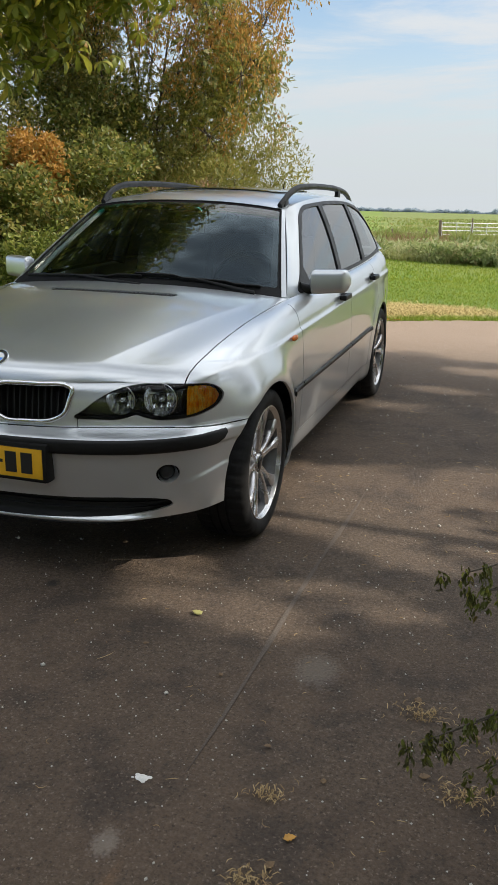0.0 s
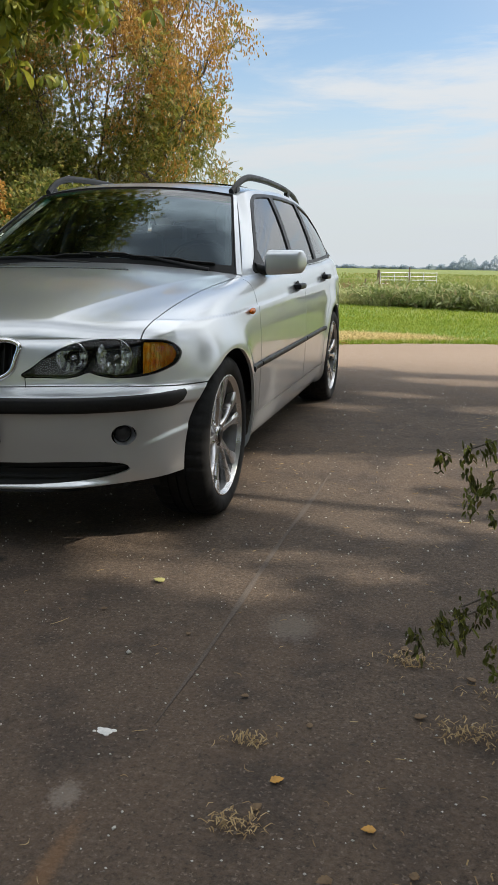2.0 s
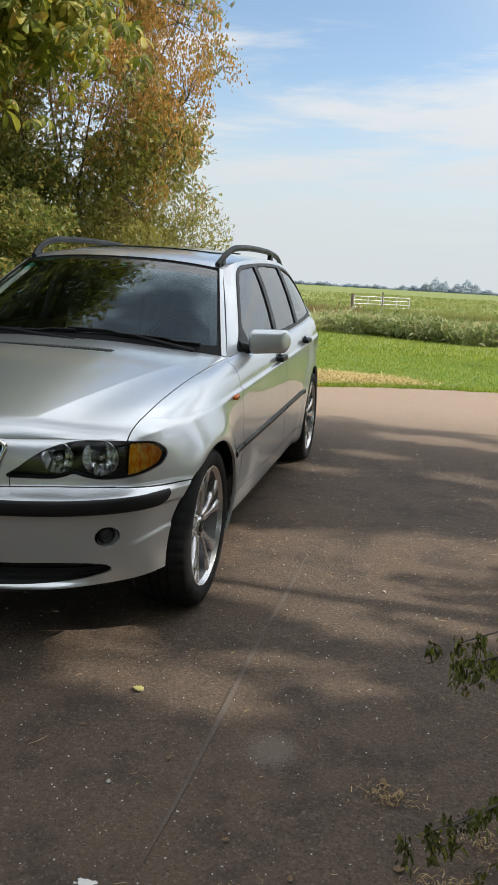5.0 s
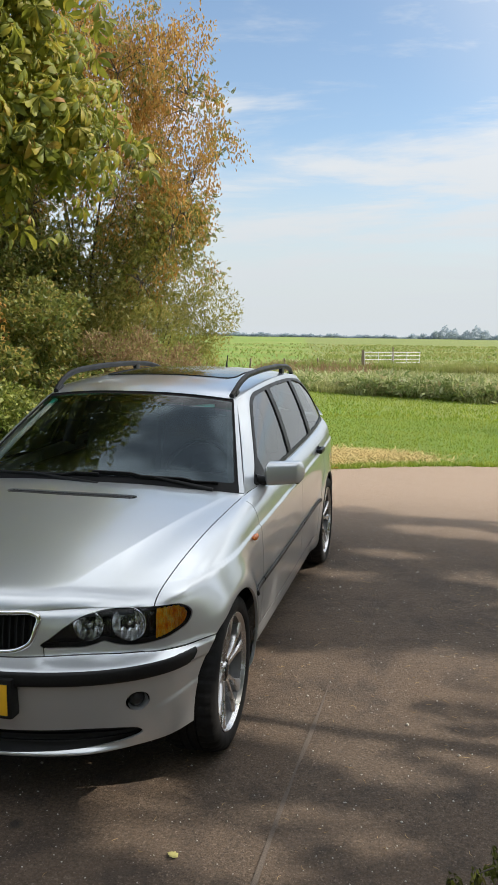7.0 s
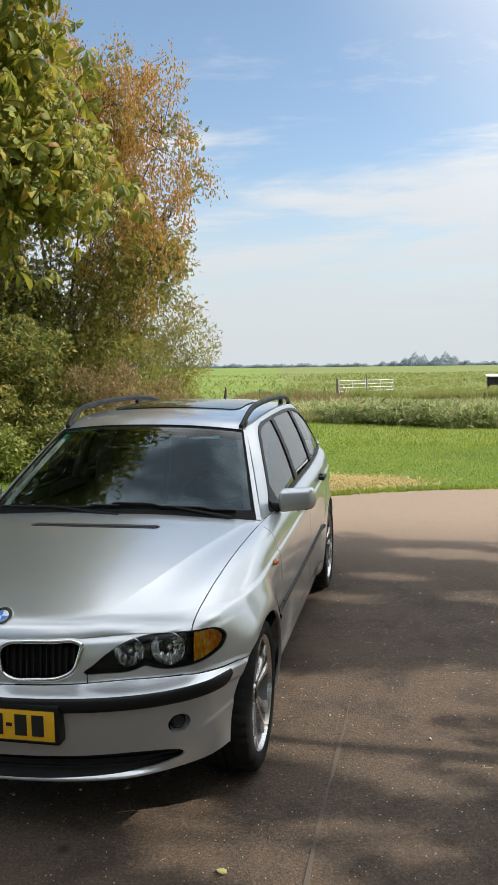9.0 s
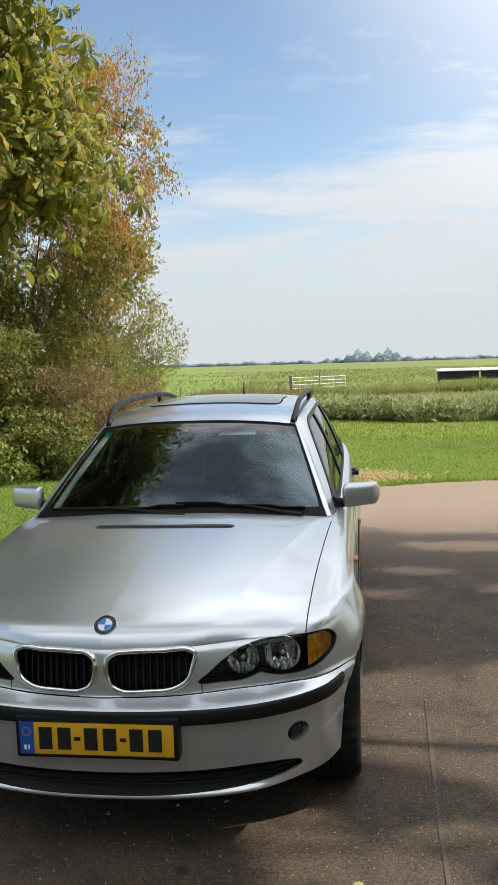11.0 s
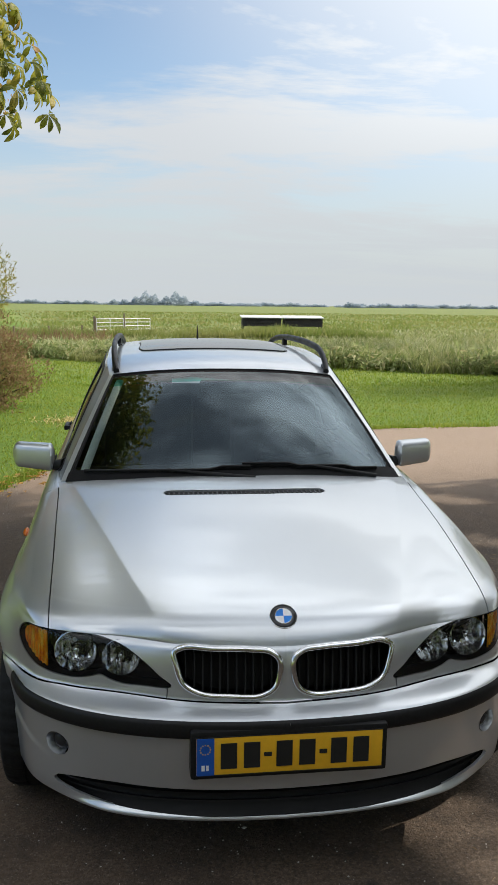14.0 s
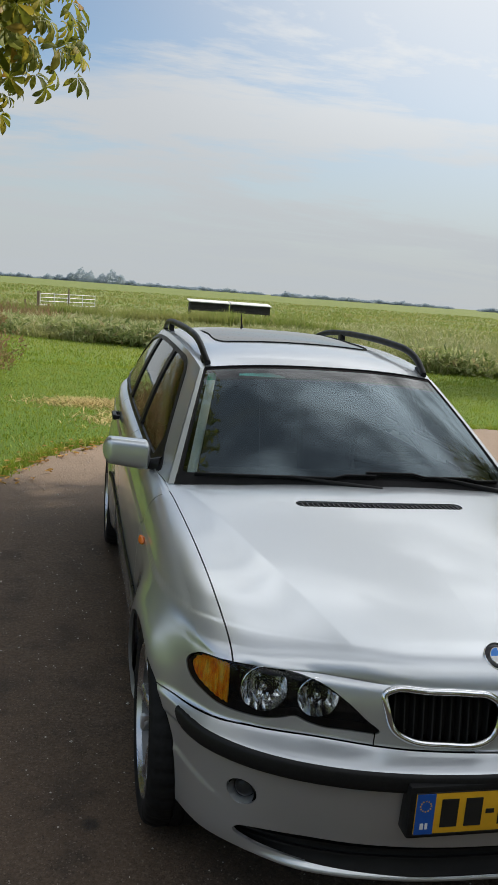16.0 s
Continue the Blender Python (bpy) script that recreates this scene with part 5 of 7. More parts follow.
# the shade between the spokes is put into this dark grey
SHADED_BARREL = plain("rim_inside_shaded", (0.16, 0.16, 0.16), 0.5, 0.6, 0.2, 30)
DISC = plain("brake_steel", (0.13, 0.12, 0.115), 0.45, 0.9, 0.2, 40)
for sx in (1, -1):
    wheel(0.748, FRONT_AXLE, sx, 0.0, 20 if sx > 0 else 55)
    wheel(0.765, REAR_AXLE, sx, 0.0, 5 if sx > 0 else 33)


# -- wheel wells, underside --
def underside():
    for ay in (FRONT_AXLE, REAR_AXLE):
        for sgn in (1, -1):
            a = np.linspace(-0.35, math.pi + 0.35, 40)
            V, F = [], []
            for t in a:
                for xx in (0.70, 0.45):
                    V.append((sgn * xx, ay + 0.365 * math.cos(t), WHEEL_R + 0.365 * math.sin(t)))
            for i in range(len(a) - 1):
                F.append((2 * i, 2 * i + 1, 2 * i + 3, 2 * i + 2))
            k = len(V)
            V += [(sgn * 0.45, ay, WHEEL_R)]
            F += [(2 * i + 1, k, 2 * i + 3) for i in range(len(a) - 1)]
            finish("wheel_arch_liner", V, F, DARK, car, "", smooth=False)
    bm = bmesh.new()
    box(bm, (1.24, 4.0, 0.10), Matrix.Translation((0, 2.28, 0.255)), 0.02)
    # unseen front tray, added to block light under the bumper
    box(bm, (0.84, 0.22, 0.02), Matrix.Translation((0, 0.275, 0.250)), 0.004)
    part("underbody", bm, DARK, car, "dark underbody")
    bm = bmesh.new()
    box(bm, (1.30, 0.02, 0.40), Matrix.Translation((0, 0.42, 0.52)))
    box(bm, (1.36, 0.02, 0.60), Matrix.Translation((0, 1.22, 0.56)))
    box(bm, (1.30, 0.86, 0.02), Matrix.Translation((0, 0.83, 0.69)))
    part("engine_bay", bm, DARK, car, "dark engine bay behind the grille")


underside()


# -- cabin --
def cabin():
    bm = bmesh.new()
    box(bm, (1.50, 2.9, 0.06), Matrix.Translation((0, 2.75, 0.34)))
    box(bm, (0.05, 2.55, 0.50), Matrix.Translation((0.755, 2.93, 0.60)))
    box(bm, (0.05, 2.55, 0.50), Matrix.Translation((-0.755, 2.93, 0.60)))
    box(bm, (1.50, 0.05, 0.60), Matrix.Translation((0, 4.18, 0.64)))
    part("cabin_lining", bm, CABIN, car, "dark cabin lining", smooth=False)
    # dashboard: a rolled top with a hood over the dials
    prof = spline([(1.30, 0.90), (1.45, 0.915), (1.65, 0.918), (1.80, 0.90), (1.86, 0.85), (1.84, 0.72), (1.80, 0.55)])(np.linspace(0, 1, 26))
    V, F = [], []
    xs = np.linspace(-0.715, 0.715, 50)
    for x in xs:
        hood_ = 0.035 * math.exp(-((x - 0.36) / 0.20) ** 4)
        for y, z in prof:
            w = math.exp(-((y - 1.76) / 0.12) ** 2)
            V.append((x, y, z + hood_ * w - 0.02 * abs(x) ** 3))
    m = len(prof)
    for i in range(len(xs) - 1):
        for j in range(m - 1):
            F.append((i * m + j, (i + 1) * m + j, (i + 1) * m + j + 1, i * m + j + 1))
    finish("dashboard", V, F, CABIN, car, "dark grey dashboard")
    # steering wheel
    m = Matrix.Translation((0.36, 1.97, 0.90)) @ pose(0, 0, 0, 64, 0, 0)
    a = np.linspace(0, 2 * math.pi, 41)
    sw = tube("steering_wheel", [m @ Vector((0.185 * math.cos(t), 0.185 * math.sin(t), 0)) for t in a], 0.0145, CABIN, car, "black three-spoke steering wheel", 10)
    for t in (-math.pi / 2, 0.15, math.pi - 0.15):
        tube("spoke", [m @ Vector((0.04 * math.cos(t), 0.04 * math.sin(t), -0.02)), m @ Vector((0.18 * math.cos(t), 0.18 * math.sin(t), 0))], 0.014, CABIN, sw, "", 8)
    V, F = lathe([(0.0, 0.012), (0.05, 0.008), (0.065, -0.02), (0.06, -0.06)], 30, "z")
    finish("boss", [m @ Vector(v) for v in V], F, CABIN, sw)
    for x in (0.36, -0.36):
        bm = bmesh.new()
        box(bm, (0.50, 0.52, 0.16), Matrix.Translation((x, 2.33, 0.52)) @ pose(0, 0, 0, 8, 0, 0), 0.05)
        seat = part("front_seat", bm, SEAT, car, "grey cloth front seat")
        bm = bmesh.new()
        box(bm, (0.50, 0.14, 0.60), Matrix.Translation((x, 2.68, 0.83)) @ pose(0, 0, 0, -18, 0, 0), 0.05)
        part("backrest", bm, SEAT, seat)
        bm = bmesh.new()
        box(bm, (0.27, 0.10, 0.17), Matrix.Translation((x, 2.80, 1.205)) @ pose(0, 0, 0, -12, 0, 0), 0.04)
        part("headrest", bm, SEAT, seat)
        for dx in (-0.05, 0.05):
            tube("headrest_post", [(x + dx, 2.765, 1.08), (x + dx, 2.785, 1.14)], 0.006, CHROME, seat, "", 8)
    bm = bmesh.new()
    box(bm, (1.34, 0.50, 0.18), Matrix.Translation((0, 3.20, 0.55)), 0.05)
    bench = part("rear_bench", bm, SEAT, car, "grey cloth rear bench")
    bm = bmesh.new()
    box(bm, (1.34, 0.14, 0.56), Matrix.Translation((0, 3.50, 0.82)) @ pose(0, 0, 0, -16, 0, 0), 0.05)
    part("backrest", bm, SEAT, bench)
    for x in (0.36, -0.36):
        bm = bmesh.new()
        box(bm, (0.25, 0.09, 0.13), Matrix.Translation((x, 3.58, 1.13)), 0.035)
        part("headrest", bm, SEAT, bench)
    # linings of pillars and roof; the screen pillars get a lit and a shaded grey
    for sgn in (1, -1):
        pts = []
        for j in range(4, 47, 3):
            p = SCREEN_G[int(59 * 0.915), j]
            pts.append((sgn * (p[0] + (0.012 if sgn > 0 else -0.004)), p[1] + 0.030, p[2] - 0.010))
        tube("pillar_lining", pts, 0.019 if sgn < 0 else 0.015, LIT_LINING if sgn < 0 else HEADLINING, car, "pillar lining in a lit or a shaded grey", 12, flat=(1.0, 0.45))
        pts = [(sgn * 0.66, 2.50, 0.95), (sgn * 0.625, 2.56, 1.15), (sgn * 0.565, 2.60, 1.30)]
        tube("pillar_lining", pts, 0.040, HEADLINING, car, "pillar lining in a lit or a shaded grey", 10)
    lv, lt = ROOF_V * np.array([0.97, 1, 1]) - np.array([0, 0, 0.032]), ROOF_T
    finish("headlining", *both(lv, lt), HEADLINING, car, "grey headlining")
    bm = bmesh.new()
    box(bm, (0.23, 0.03, 0.065), Matrix.Translation((0, 2.03, 1.245)) @ pose(0, 0, 0, 12, 0, 0), 0.012)
    part("inside_mirror", bm, CABIN, car, "black inside mirror")
    # tailgate
    V, F = [], []
    top = [Vector((sx_ * 0.53 * k, 4.20 + 0.06 * (1 - k ** 2), 1.262 + 0.028 * (1 - k ** 2))) for sx_, k in [(-1, 1), (-1, .5), (1, 0), (1, .5), (1, 1)]]
    for k, p in enumerate(top):
        q = (-1, -0.5, 0, 0.5, 1)[k]
        V += [tuple(p), (0.72 * q, 4.30 + 0.14 * (1 - q * q), 0.98)]
    F = [(2 * k, 2 * k + 2, 2 * k + 3, 2 * k + 1) for k in range(4)]
    finish("tailgate_window", V, F, SIDE_GLASS, car, "tinted tailgate window").visible_shadow = False


HEADLINING = plain("headlining", (0.07, 0.07, 0.072), 0.9, 0.0, 0.1, 80)
# the sunlit pillar's brightness is put into this pale tone
LIT_LINING = plain("lining", (0.86, 0.88, 0.84), 0.85, 0.0, 0.08, 80)
cabin()


# ---- trees and bushes ----
def leaf_card(length, width, fold=0.25, n=1):
    """One simple leaf: two halves folded along the middle rib, with a pointed tip."""
    V = [(0, 0, 0), (0.45 * length, width / 2, fold * width * 0.5), (length, 0, -0.10 * length), (0.45 * length, -width / 2, fold * width * 0.5)]
    return np.array(V), np.array([(0, 1, 2), (0, 2, 3)])


def fan_leaf(size, leaflets=7, rng=None):
    """A chestnut leaf: broad leaflets that spread from one point and droop unevenly."""
    V, T = [], []
    for k in range(leaflets):
        a = radians(-100 + 200 * k / (leaflets - 1) + rng.normal(0, 9))
        ln = size * (0.62 + 0.38 * math.cos(a * 0.62)) * rng.uniform(0.8, 1.12)
        w = ln * rng.uniform(0.27, 0.36)
        sag = rng.uniform(0.8, 2.6)
        d, s = np.array([math.cos(a), math.sin(a), 0]), np.array([-math.sin(a), math.cos(a), 0])
        o = len(V)
        for t, wf, dz in ((0.04, 0.05, 0.0), (0.40, 0.62, -0.02), (0.70, 1.0, -0.10), (0.88, 0.75, -0.18), (1.0, 0.0, -0.27)):
            mid = d * ln * t * (1 - 0.12 * sag * t) + np.array([0, 0, dz * ln * sag])
            V += [mid + s * w * wf / 2 + np.array([0, 0, 0.05 * ln * wf]), mid, mid - s * w * wf / 2 + np.array([0, 0, 0.05 * ln * wf])]
        for i in range(4):
            b = o + 3 * i
            T += [(b, b + 3, b + 4), (b, b + 4, b + 1), (b + 1, b + 4, b + 5), (b + 1, b + 5, b + 2)]
    return np.array(V), np.array(T)


def pinnate(length, pairs=4, leaflet=0.055, width=0.018):
    """A feathered leaf: pairs of narrow leaflets along a stalk."""
    V, T = [], []
    lv, lt = leaf_card(leaflet, width)
    for k in range(pairs):
        for sgn in (1, -1):
            a = sgn * radians(58 - 5 * k)
            R = np.array([[math.cos(a), -math.sin(a), 0], [math.sin(a), math.cos(a), 0], [0, 0, 1]])
            o = len(V)
            V += list(lv @ R.T + np.array([length * (0.2 + 0.7 * k / pairs), 0, -0.02 * k * length]))
            T += [tuple(t + o) for t in lt]
    o = len(V)
    V += list(lv + np.array([length * 0.92, 0, -0.08 * length]))
    T += [tuple(t + o) for t in lt]
    return np.array(V), np.array(T)


def scatter(points, dirs, template, scale, rng, roll=1.0, droop=0.0):
    """Lays a leaf at every point along its direction; returns one joined mesh."""
    tv, tt = template
    n = len(points)
    d = np.array(dirs, float)
    d[:, 2] -= droop
    d /= np.maximum(1e-9, np.linalg.norm(d, axis=1))[:, None]
    up = np.tile([0, 0, 1.0], (n, 1)) + rng.normal(0, roll * 0.55, (n, 3))
    side = np.cross(up, d)
    side /= np.maximum(1e-9, np.linalg.norm(side, axis=1))[:, None]
    up = np.cross(d, side)
    s = np.asarray(scale)[:, None, None] if np.ndim(scale) else scale
    V = points[:, None, :] + s * (tv[None, :, 0:1] * d[:, None, :] + tv[None, :, 1:2] * side[:, None, :] + tv[None, :, 2:3] * up[:, None, :])
    T = tt[None, :, :] + (np.arange(n) * len(tv))[:, None, None]
    return V.reshape(-1, 3), T.reshape(-1, 3)


def fast_mesh(name, V, T, material, parent=None, label="", smooth_=False):
    me = bpy.data.meshes.new(name)
    me.vertices.add(len(V))
    me.vertices.foreach_set("co", np.ascontiguousarray(V, np.float32).ravel())
    me.loops.add(len(T) * 3)
    me.loops.foreach_set("vertex_index", np.ascontiguousarray(T, np.int32).ravel())
    me.polygons.add(len(T))
    me.polygons.foreach_set("loop_start", np.arange(0, len(T) * 3, 3, dtype=np.int32))
    me.polygons.foreach_set("loop_total", np.full(len(T), 3, np.int32))
    me.update(calc_edges=True)
    if smooth_:
        me.polygons.foreach_set("use_smooth", np.ones(len(T), dtype=bool))
    me.materials.append(material)
    ob = new(name, me)
    if parent is not None:
        ob.parent = parent
    if label:
        ob["label"] = label
    return ob


def blob_points(rng, n, centre, radii, shell=0.55, knots=14, knot=0.42, lowest=None):
    """Points in a crown built of smaller clumps, so that the outline is uneven and has gaps."""
    c, r = np.array(centre, float), np.array(radii, float)
    k = rng.normal(size=(knots, 3))
    k /= np.linalg.norm(k, axis=1)[:, None]
    k *= rng.uniform(shell, 1.0, (knots, 1)) * 0.82
    which = rng.integers(0, knots, n)
    p = rng.normal(size=(n, 3))
    p /= np.linalg.norm(p, axis=1)[:, None]
    p *= rng.uniform(0.35, 1.0, (n, 1)) ** 0.5
    pts = (k[which] + p * knot * rng.uniform(0.7, 1.25, knots)[which][:, None]) * r + c
    out = p * 0.6 + k[which] * 0.6
    if lowest is not None:
        keep = pts[:, 2] > lowest
        pts, out = pts[keep], out[keep]
    return pts, out, k * r + c


BARK = Mat("bark").set(Roughness=0.95)
BARK.colour(BARK.ramp(BARK.noise(14, 6, 0.7, (1, 1, 0.25)), [(0.3, (0.045, 0.036, 0.028)), (0.7, (0.16, 0.135, 0.105))]))
BARK.bump(BARK.noise(30, 6, 0.7, (1, 1, 0.2)), 0.8, 0.02)
BARK = BARK.m
CHESTNUT = leafy("chestnut_leaves", [(0.0, (0.10, 0.14, 0.016)), (0.4, (0.21, 0.25, 0.028)), (0.75, (0.36, 0.36, 0.05)), (0.95, (0.46, 0.37, 0.05)), (1.0, (0.40, 0.20, 0.045))], 0.55, 0.45, 0.12)
BROWN_LEAF = leafy("withered_leaves", [(0.0, (0.50, 0.25, 0.06)), (0.4, (0.64, 0.37, 0.09)), (0.75, (0.44, 0.22, 0.06)), (1.0, (0.54, 0.45, 0.14))], 0.6, 0.45, 0.05)
GREEN_LEAF = leafy("green_leaves", [(0.0, (0.09, 0.125, 0.025)), (0.45, (0.20, 0.23, 0.05)), (0.8, (0.36, 0.33, 0.08)), (1.0, (0.50, 0.32, 0.10))], 0.45, 0.45, 0.12)
HEDGE_LEAF = leafy("hedge_leaves", [(0.0, (0.085, 0.12, 0.028)), (0.45, (0.18, 0.22, 0.05)), (0.8, (0.32, 0.32, 0.08)), (1.0, (0.44, 0.31, 0.10))], 0.45, 0.5)
WILLOW = leafy("willow_leaves", [(0.0, (0.16, 0.18, 0.05)), (0.5, (0.27, 0.28, 0.08)), (0.85, (0.40, 0.37, 0.13)), (1.0, (0.46, 0.33, 0.12))], 0.5, 0.5, 0.3)
NETTLE = leafy("nettle_leaves", [(0.0, (0.10, 0.145, 0.026)), (0.5, (0.22, 0.27, 0.05)), (1.0, (0.40, 0.41, 0.10))], 0.55, 0.45)
DRY_WEED = leafy("dry_weeds", [(0.0, (0.220, 0.132, 0.066)), (0.5, (0.40, 0.27, 0.15)), (0.8, (0.30, 0.27, 0.10)), (1.0, (0.18, 0.21, 0.06))], 0.8, 0.4)


def limbs(parent, foot, knots, rng, thick, fork):
    """A tapered trunk that forks into limbs, one towards every clump."""
    foot, fork = Vector(foot), Vector(fork)
    n = 10
    pts = [foot.lerp(fork, i / (n - 1)) + Vector((rng.normal(0, 0.03), rng.normal(0, 0.03), 0)) for i in range(n)]
    tube("trunk", pts, thick, BARK, parent, "grey-brown furrowed trunk", 14, [thick * (1.35 - 0.75 * (i / (n - 1)) ** 0.5) for i in range(n)])
    for k in knots:
        k = Vector(k)
        mid = fork.lerp(k, 0.5) + Vector((rng.normal(0, 0.15), rng.normal(0, 0.15), 0.25))
        c = spline([tuple(fork), tuple(mid), tuple(k)])(np.linspace(0, 1, 9))
        tube("limb", c, thick * 0.4, BARK, parent, "", 8, np.linspace(thick * 0.42, thick * 0.06, 9))


def chestnut_tree():
    rng = np.random.default_rng(11)
    ob = lump("chestnut_tree", Matrix.Translation((-7.2, 5.6, ground_z(0, 5.6) - 0.02)), "horse chestnut with large drooping yellow-green leaves, beside the driveway", "tree")
    inv = Matrix.Translation(-ob.matrix_basis.translation)
    c = (-4.95, 4.9, 5.7)
    pts, out, knots = blob_points(rng, 5600, c, (3.3, 3.6, 3.4), 0.6, 46, 0.30, 2.75)
    # low boughs that reach over the car's side
    extra = []
    for tip, n in (((-1.80, 4.80, 3.50), 330), ((-2.3, 4.5, 3.25), 240), ((-2.2, 5.3, 4.2), 180), ((-2.8, 4.2, 3.05), 170), ((-2.1, 4.9, 4.75), 150), ((-3.3, 4.0, 3.0), 170), ((-2.9, 4.6, 3.8), 170), ((-1.85, 3.4, 5.3), 230), ((-2.0, 4.3, 5.6), 230), ((-2.35, 2.9, 5.5), 220), ((-2.5, 3.7, 6.0), 220), ((-2.7, 4.5, 5.3), 200), ((-2.8, 2.7, 6.1), 200), ((-1.9, 4.9, 6.3), 180)):
        extra.append(np.array(tip) + rng.normal(0, 1, (n, 3)) * np.array([0.30, 0.42, 0.30]))
    ex = np.vstack(extra)
    pts = np.vstack([pts, ex])
    out = np.vstack([out, np.tile([0.8, -0.1, -0.1], (len(ex), 1)) + rng.normal(0, 0.5, (len(ex), 3))])
    Vs, Ts, o = [], [], 0
    for k in range(6):
        pk = pts[k::6]
        V, T = scatter(pk, out[k::6], fan_leaf(0.185, (5, 7, 6, 7, 5, 6)[k], rng), rng.uniform(0.6, 1.2, len(pk)), rng, 0.75, 1.1)
        Vs.append(V - np.array(ob.matrix_basis.translation)); Ts.append(T + o); o += len(V)
    fast_mesh("crown", np.vstack(Vs), np.vstack(Ts), CHESTNUT, ob, "broad fingered leaves, some turning yellow")
    k2 = [inv @ Vector(k) for k in list(knots[:14]) + [e.mean(0) for e in extra]]
    limbs(ob, (0, 0, 0), k2, rng, 0.20, (0.6, -0.2, 2.6))


chestnut_tree()


def ash_tree(name, foot, centre, radii, seed, n_green, n_brown, label, lowest=2.0, big=1.0, knots_n=26, n_sub=600, brown=0.8):
    rng = np.random.default_rng(seed)
    f = Vector((foot[0], foot[1], float(ground_z(foot[0], foot[1])) - 0.03))
    ob = lump(name, Matrix.Translation(f), label, "tree")
    subs, out, knots = blob_points(rng, n_sub, centre, radii, 0.55, knots_n, 0.21, lowest)
    # each cluster hangs on a twig of the nearest limb
    near = knots[np.argmin(((subs[:, None, :] - knots[None]) ** 2).sum(2), 1)]
    main = knots[:16]
    stem = main[np.argmin(((knots[16:, None, :] - main[None]) ** 2).sum(2), 1)]
    tips, near = np.vstack([subs, knots[16:]]), np.vstack([near, stem])
    a = near - np.array(f)
    d = tips - near
    side = np.cross(d, np.array([0.3, 0.2, 1.0]))
    side /= np.maximum(1e-6, np.linalg.norm(side, axis=1))[:, None]
    up = np.cross(side, d)
    up /= np.maximum(1e-6, np.linalg.norm(up, axis=1))[:, None]
    bow = np.array([0, 0, 0.16]) * np.linalg.norm(d, axis=1)[:, None]
    rings = []
    for t, r in ((0.0, 0.012), (0.5, 0.008), (1.06, 0.003)):
        m = a + d * t + bow * 4 * t * (1 - t)
        rings += [m + side * r, m - side * r * 0.5 + up * r * 0.87, m - side * r * 0.5 - up * r * 0.87]
    V = np.stack(rings, 1).reshape(-1, 3)
    T = np.array([(3 * i + k, 3 * i + (k + 1) % 3, 3 * i + 3 + (k + 1) % 3) for i in range(2) for k in range(3)] + [(3 * i + k, 3 * i + 3 + (k + 1) % 3, 3 * i + 3 + k) for i in range(2) for k in range(3)])
    fast_mesh("branchwork", V, (T[None] + (np.arange(len(tips)) * 9)[:, None, None]).reshape(-1, 3), BARK, ob, "thin bare twigs")
    # the upper, sunny clusters have withered; the low ones are still green
    u = (subs[:, 0] - centre[0]) / radii[0] + 0.9 * (subs[:, 2] - centre[2]) / radii[2]
    withered = rng.uniform(0, 1, len(subs)) < brown * smooth(-0.75, 0.15, u) * (0.25 + 0.75 * smooth(centre[2] - 0.36 * radii[2], centre[2] - 0.12 * radii[2], subs[:, 2]))
    green = np.flatnonzero(~withered)
    w = green[rng.integers(0, len(green), n_green)]
    p = subs[w] + rng.normal(0, 1, (n_green, 3)) * np.array([0.20, 0.20, 0.17]) * big
    V, T = scatter(p, (p - subs[w]) * 2 + rng.normal(0, 0.5, p.shape), pinnate(0.15 * big, 4, 0.062 * big, 0.034 * big), rng.uniform(0.6, 1.2, len(p)), rng, 0.9, 0.4)
    fast_mesh("crown", V - np.array(f), T, GREEN_LEAF, ob, "olive green feathered leaves")
    dead = np.flatnonzero(withered)
    w = dead[rng.integers(0, len(dead), n_brown)]
    p = subs[w] + rng.normal(0, 1, (n_brown, 3)) * np.array([0.13, 0.13, 0.20]) * big
    V, T = scatter(p, rng.normal(0, 0.45, (len(p), 3)), leaf_card(0.095 * big, 0.046 * big, 0.6), rng.uniform(0.6, 1.25, len(p)), rng, 1.0, 1.2)
    fast_mesh("withered_leaves", V - np.array(f), T, BROWN_LEAF, ob, "hanging bunches of withered brown leaves")
    limbs(ob, (0, 0, 0), [Vector(k) - f for k in knots[:16]], rng, 0.10 * big, (0.1, 0, lowest * 0.9))
    return ob


ash_tree("ash_tree", (-7.7, 18.6), (-7.25, 18.2, 6.1), (4.7, 3.4, 5.7), 21, 24000, 40000, "tall ash with withered brown and olive green leaves behind the hedge", 1.6, 1.0, 120, 1500, 0.85)
ash_tree("ash_tree", (-14.5, 17.0), (-14.2, 16.8, 6.2), (5.0, 3.6, 5.8), 22, 13000, 9000, "broad ash with dull green and brown leaves behind the hedge", 1.6, 1.25, 90, 800, 0.6)
ash_tree("ash_tree", (-11.2, 11.6), (-11.0, 11.6, 4.8), (3.8, 3.2, 4.2), 23, 24000, 3000, "leafy ash with brown tinged leaves beside the hedge", 1.0, 1.1, 90, 800, 0.25)


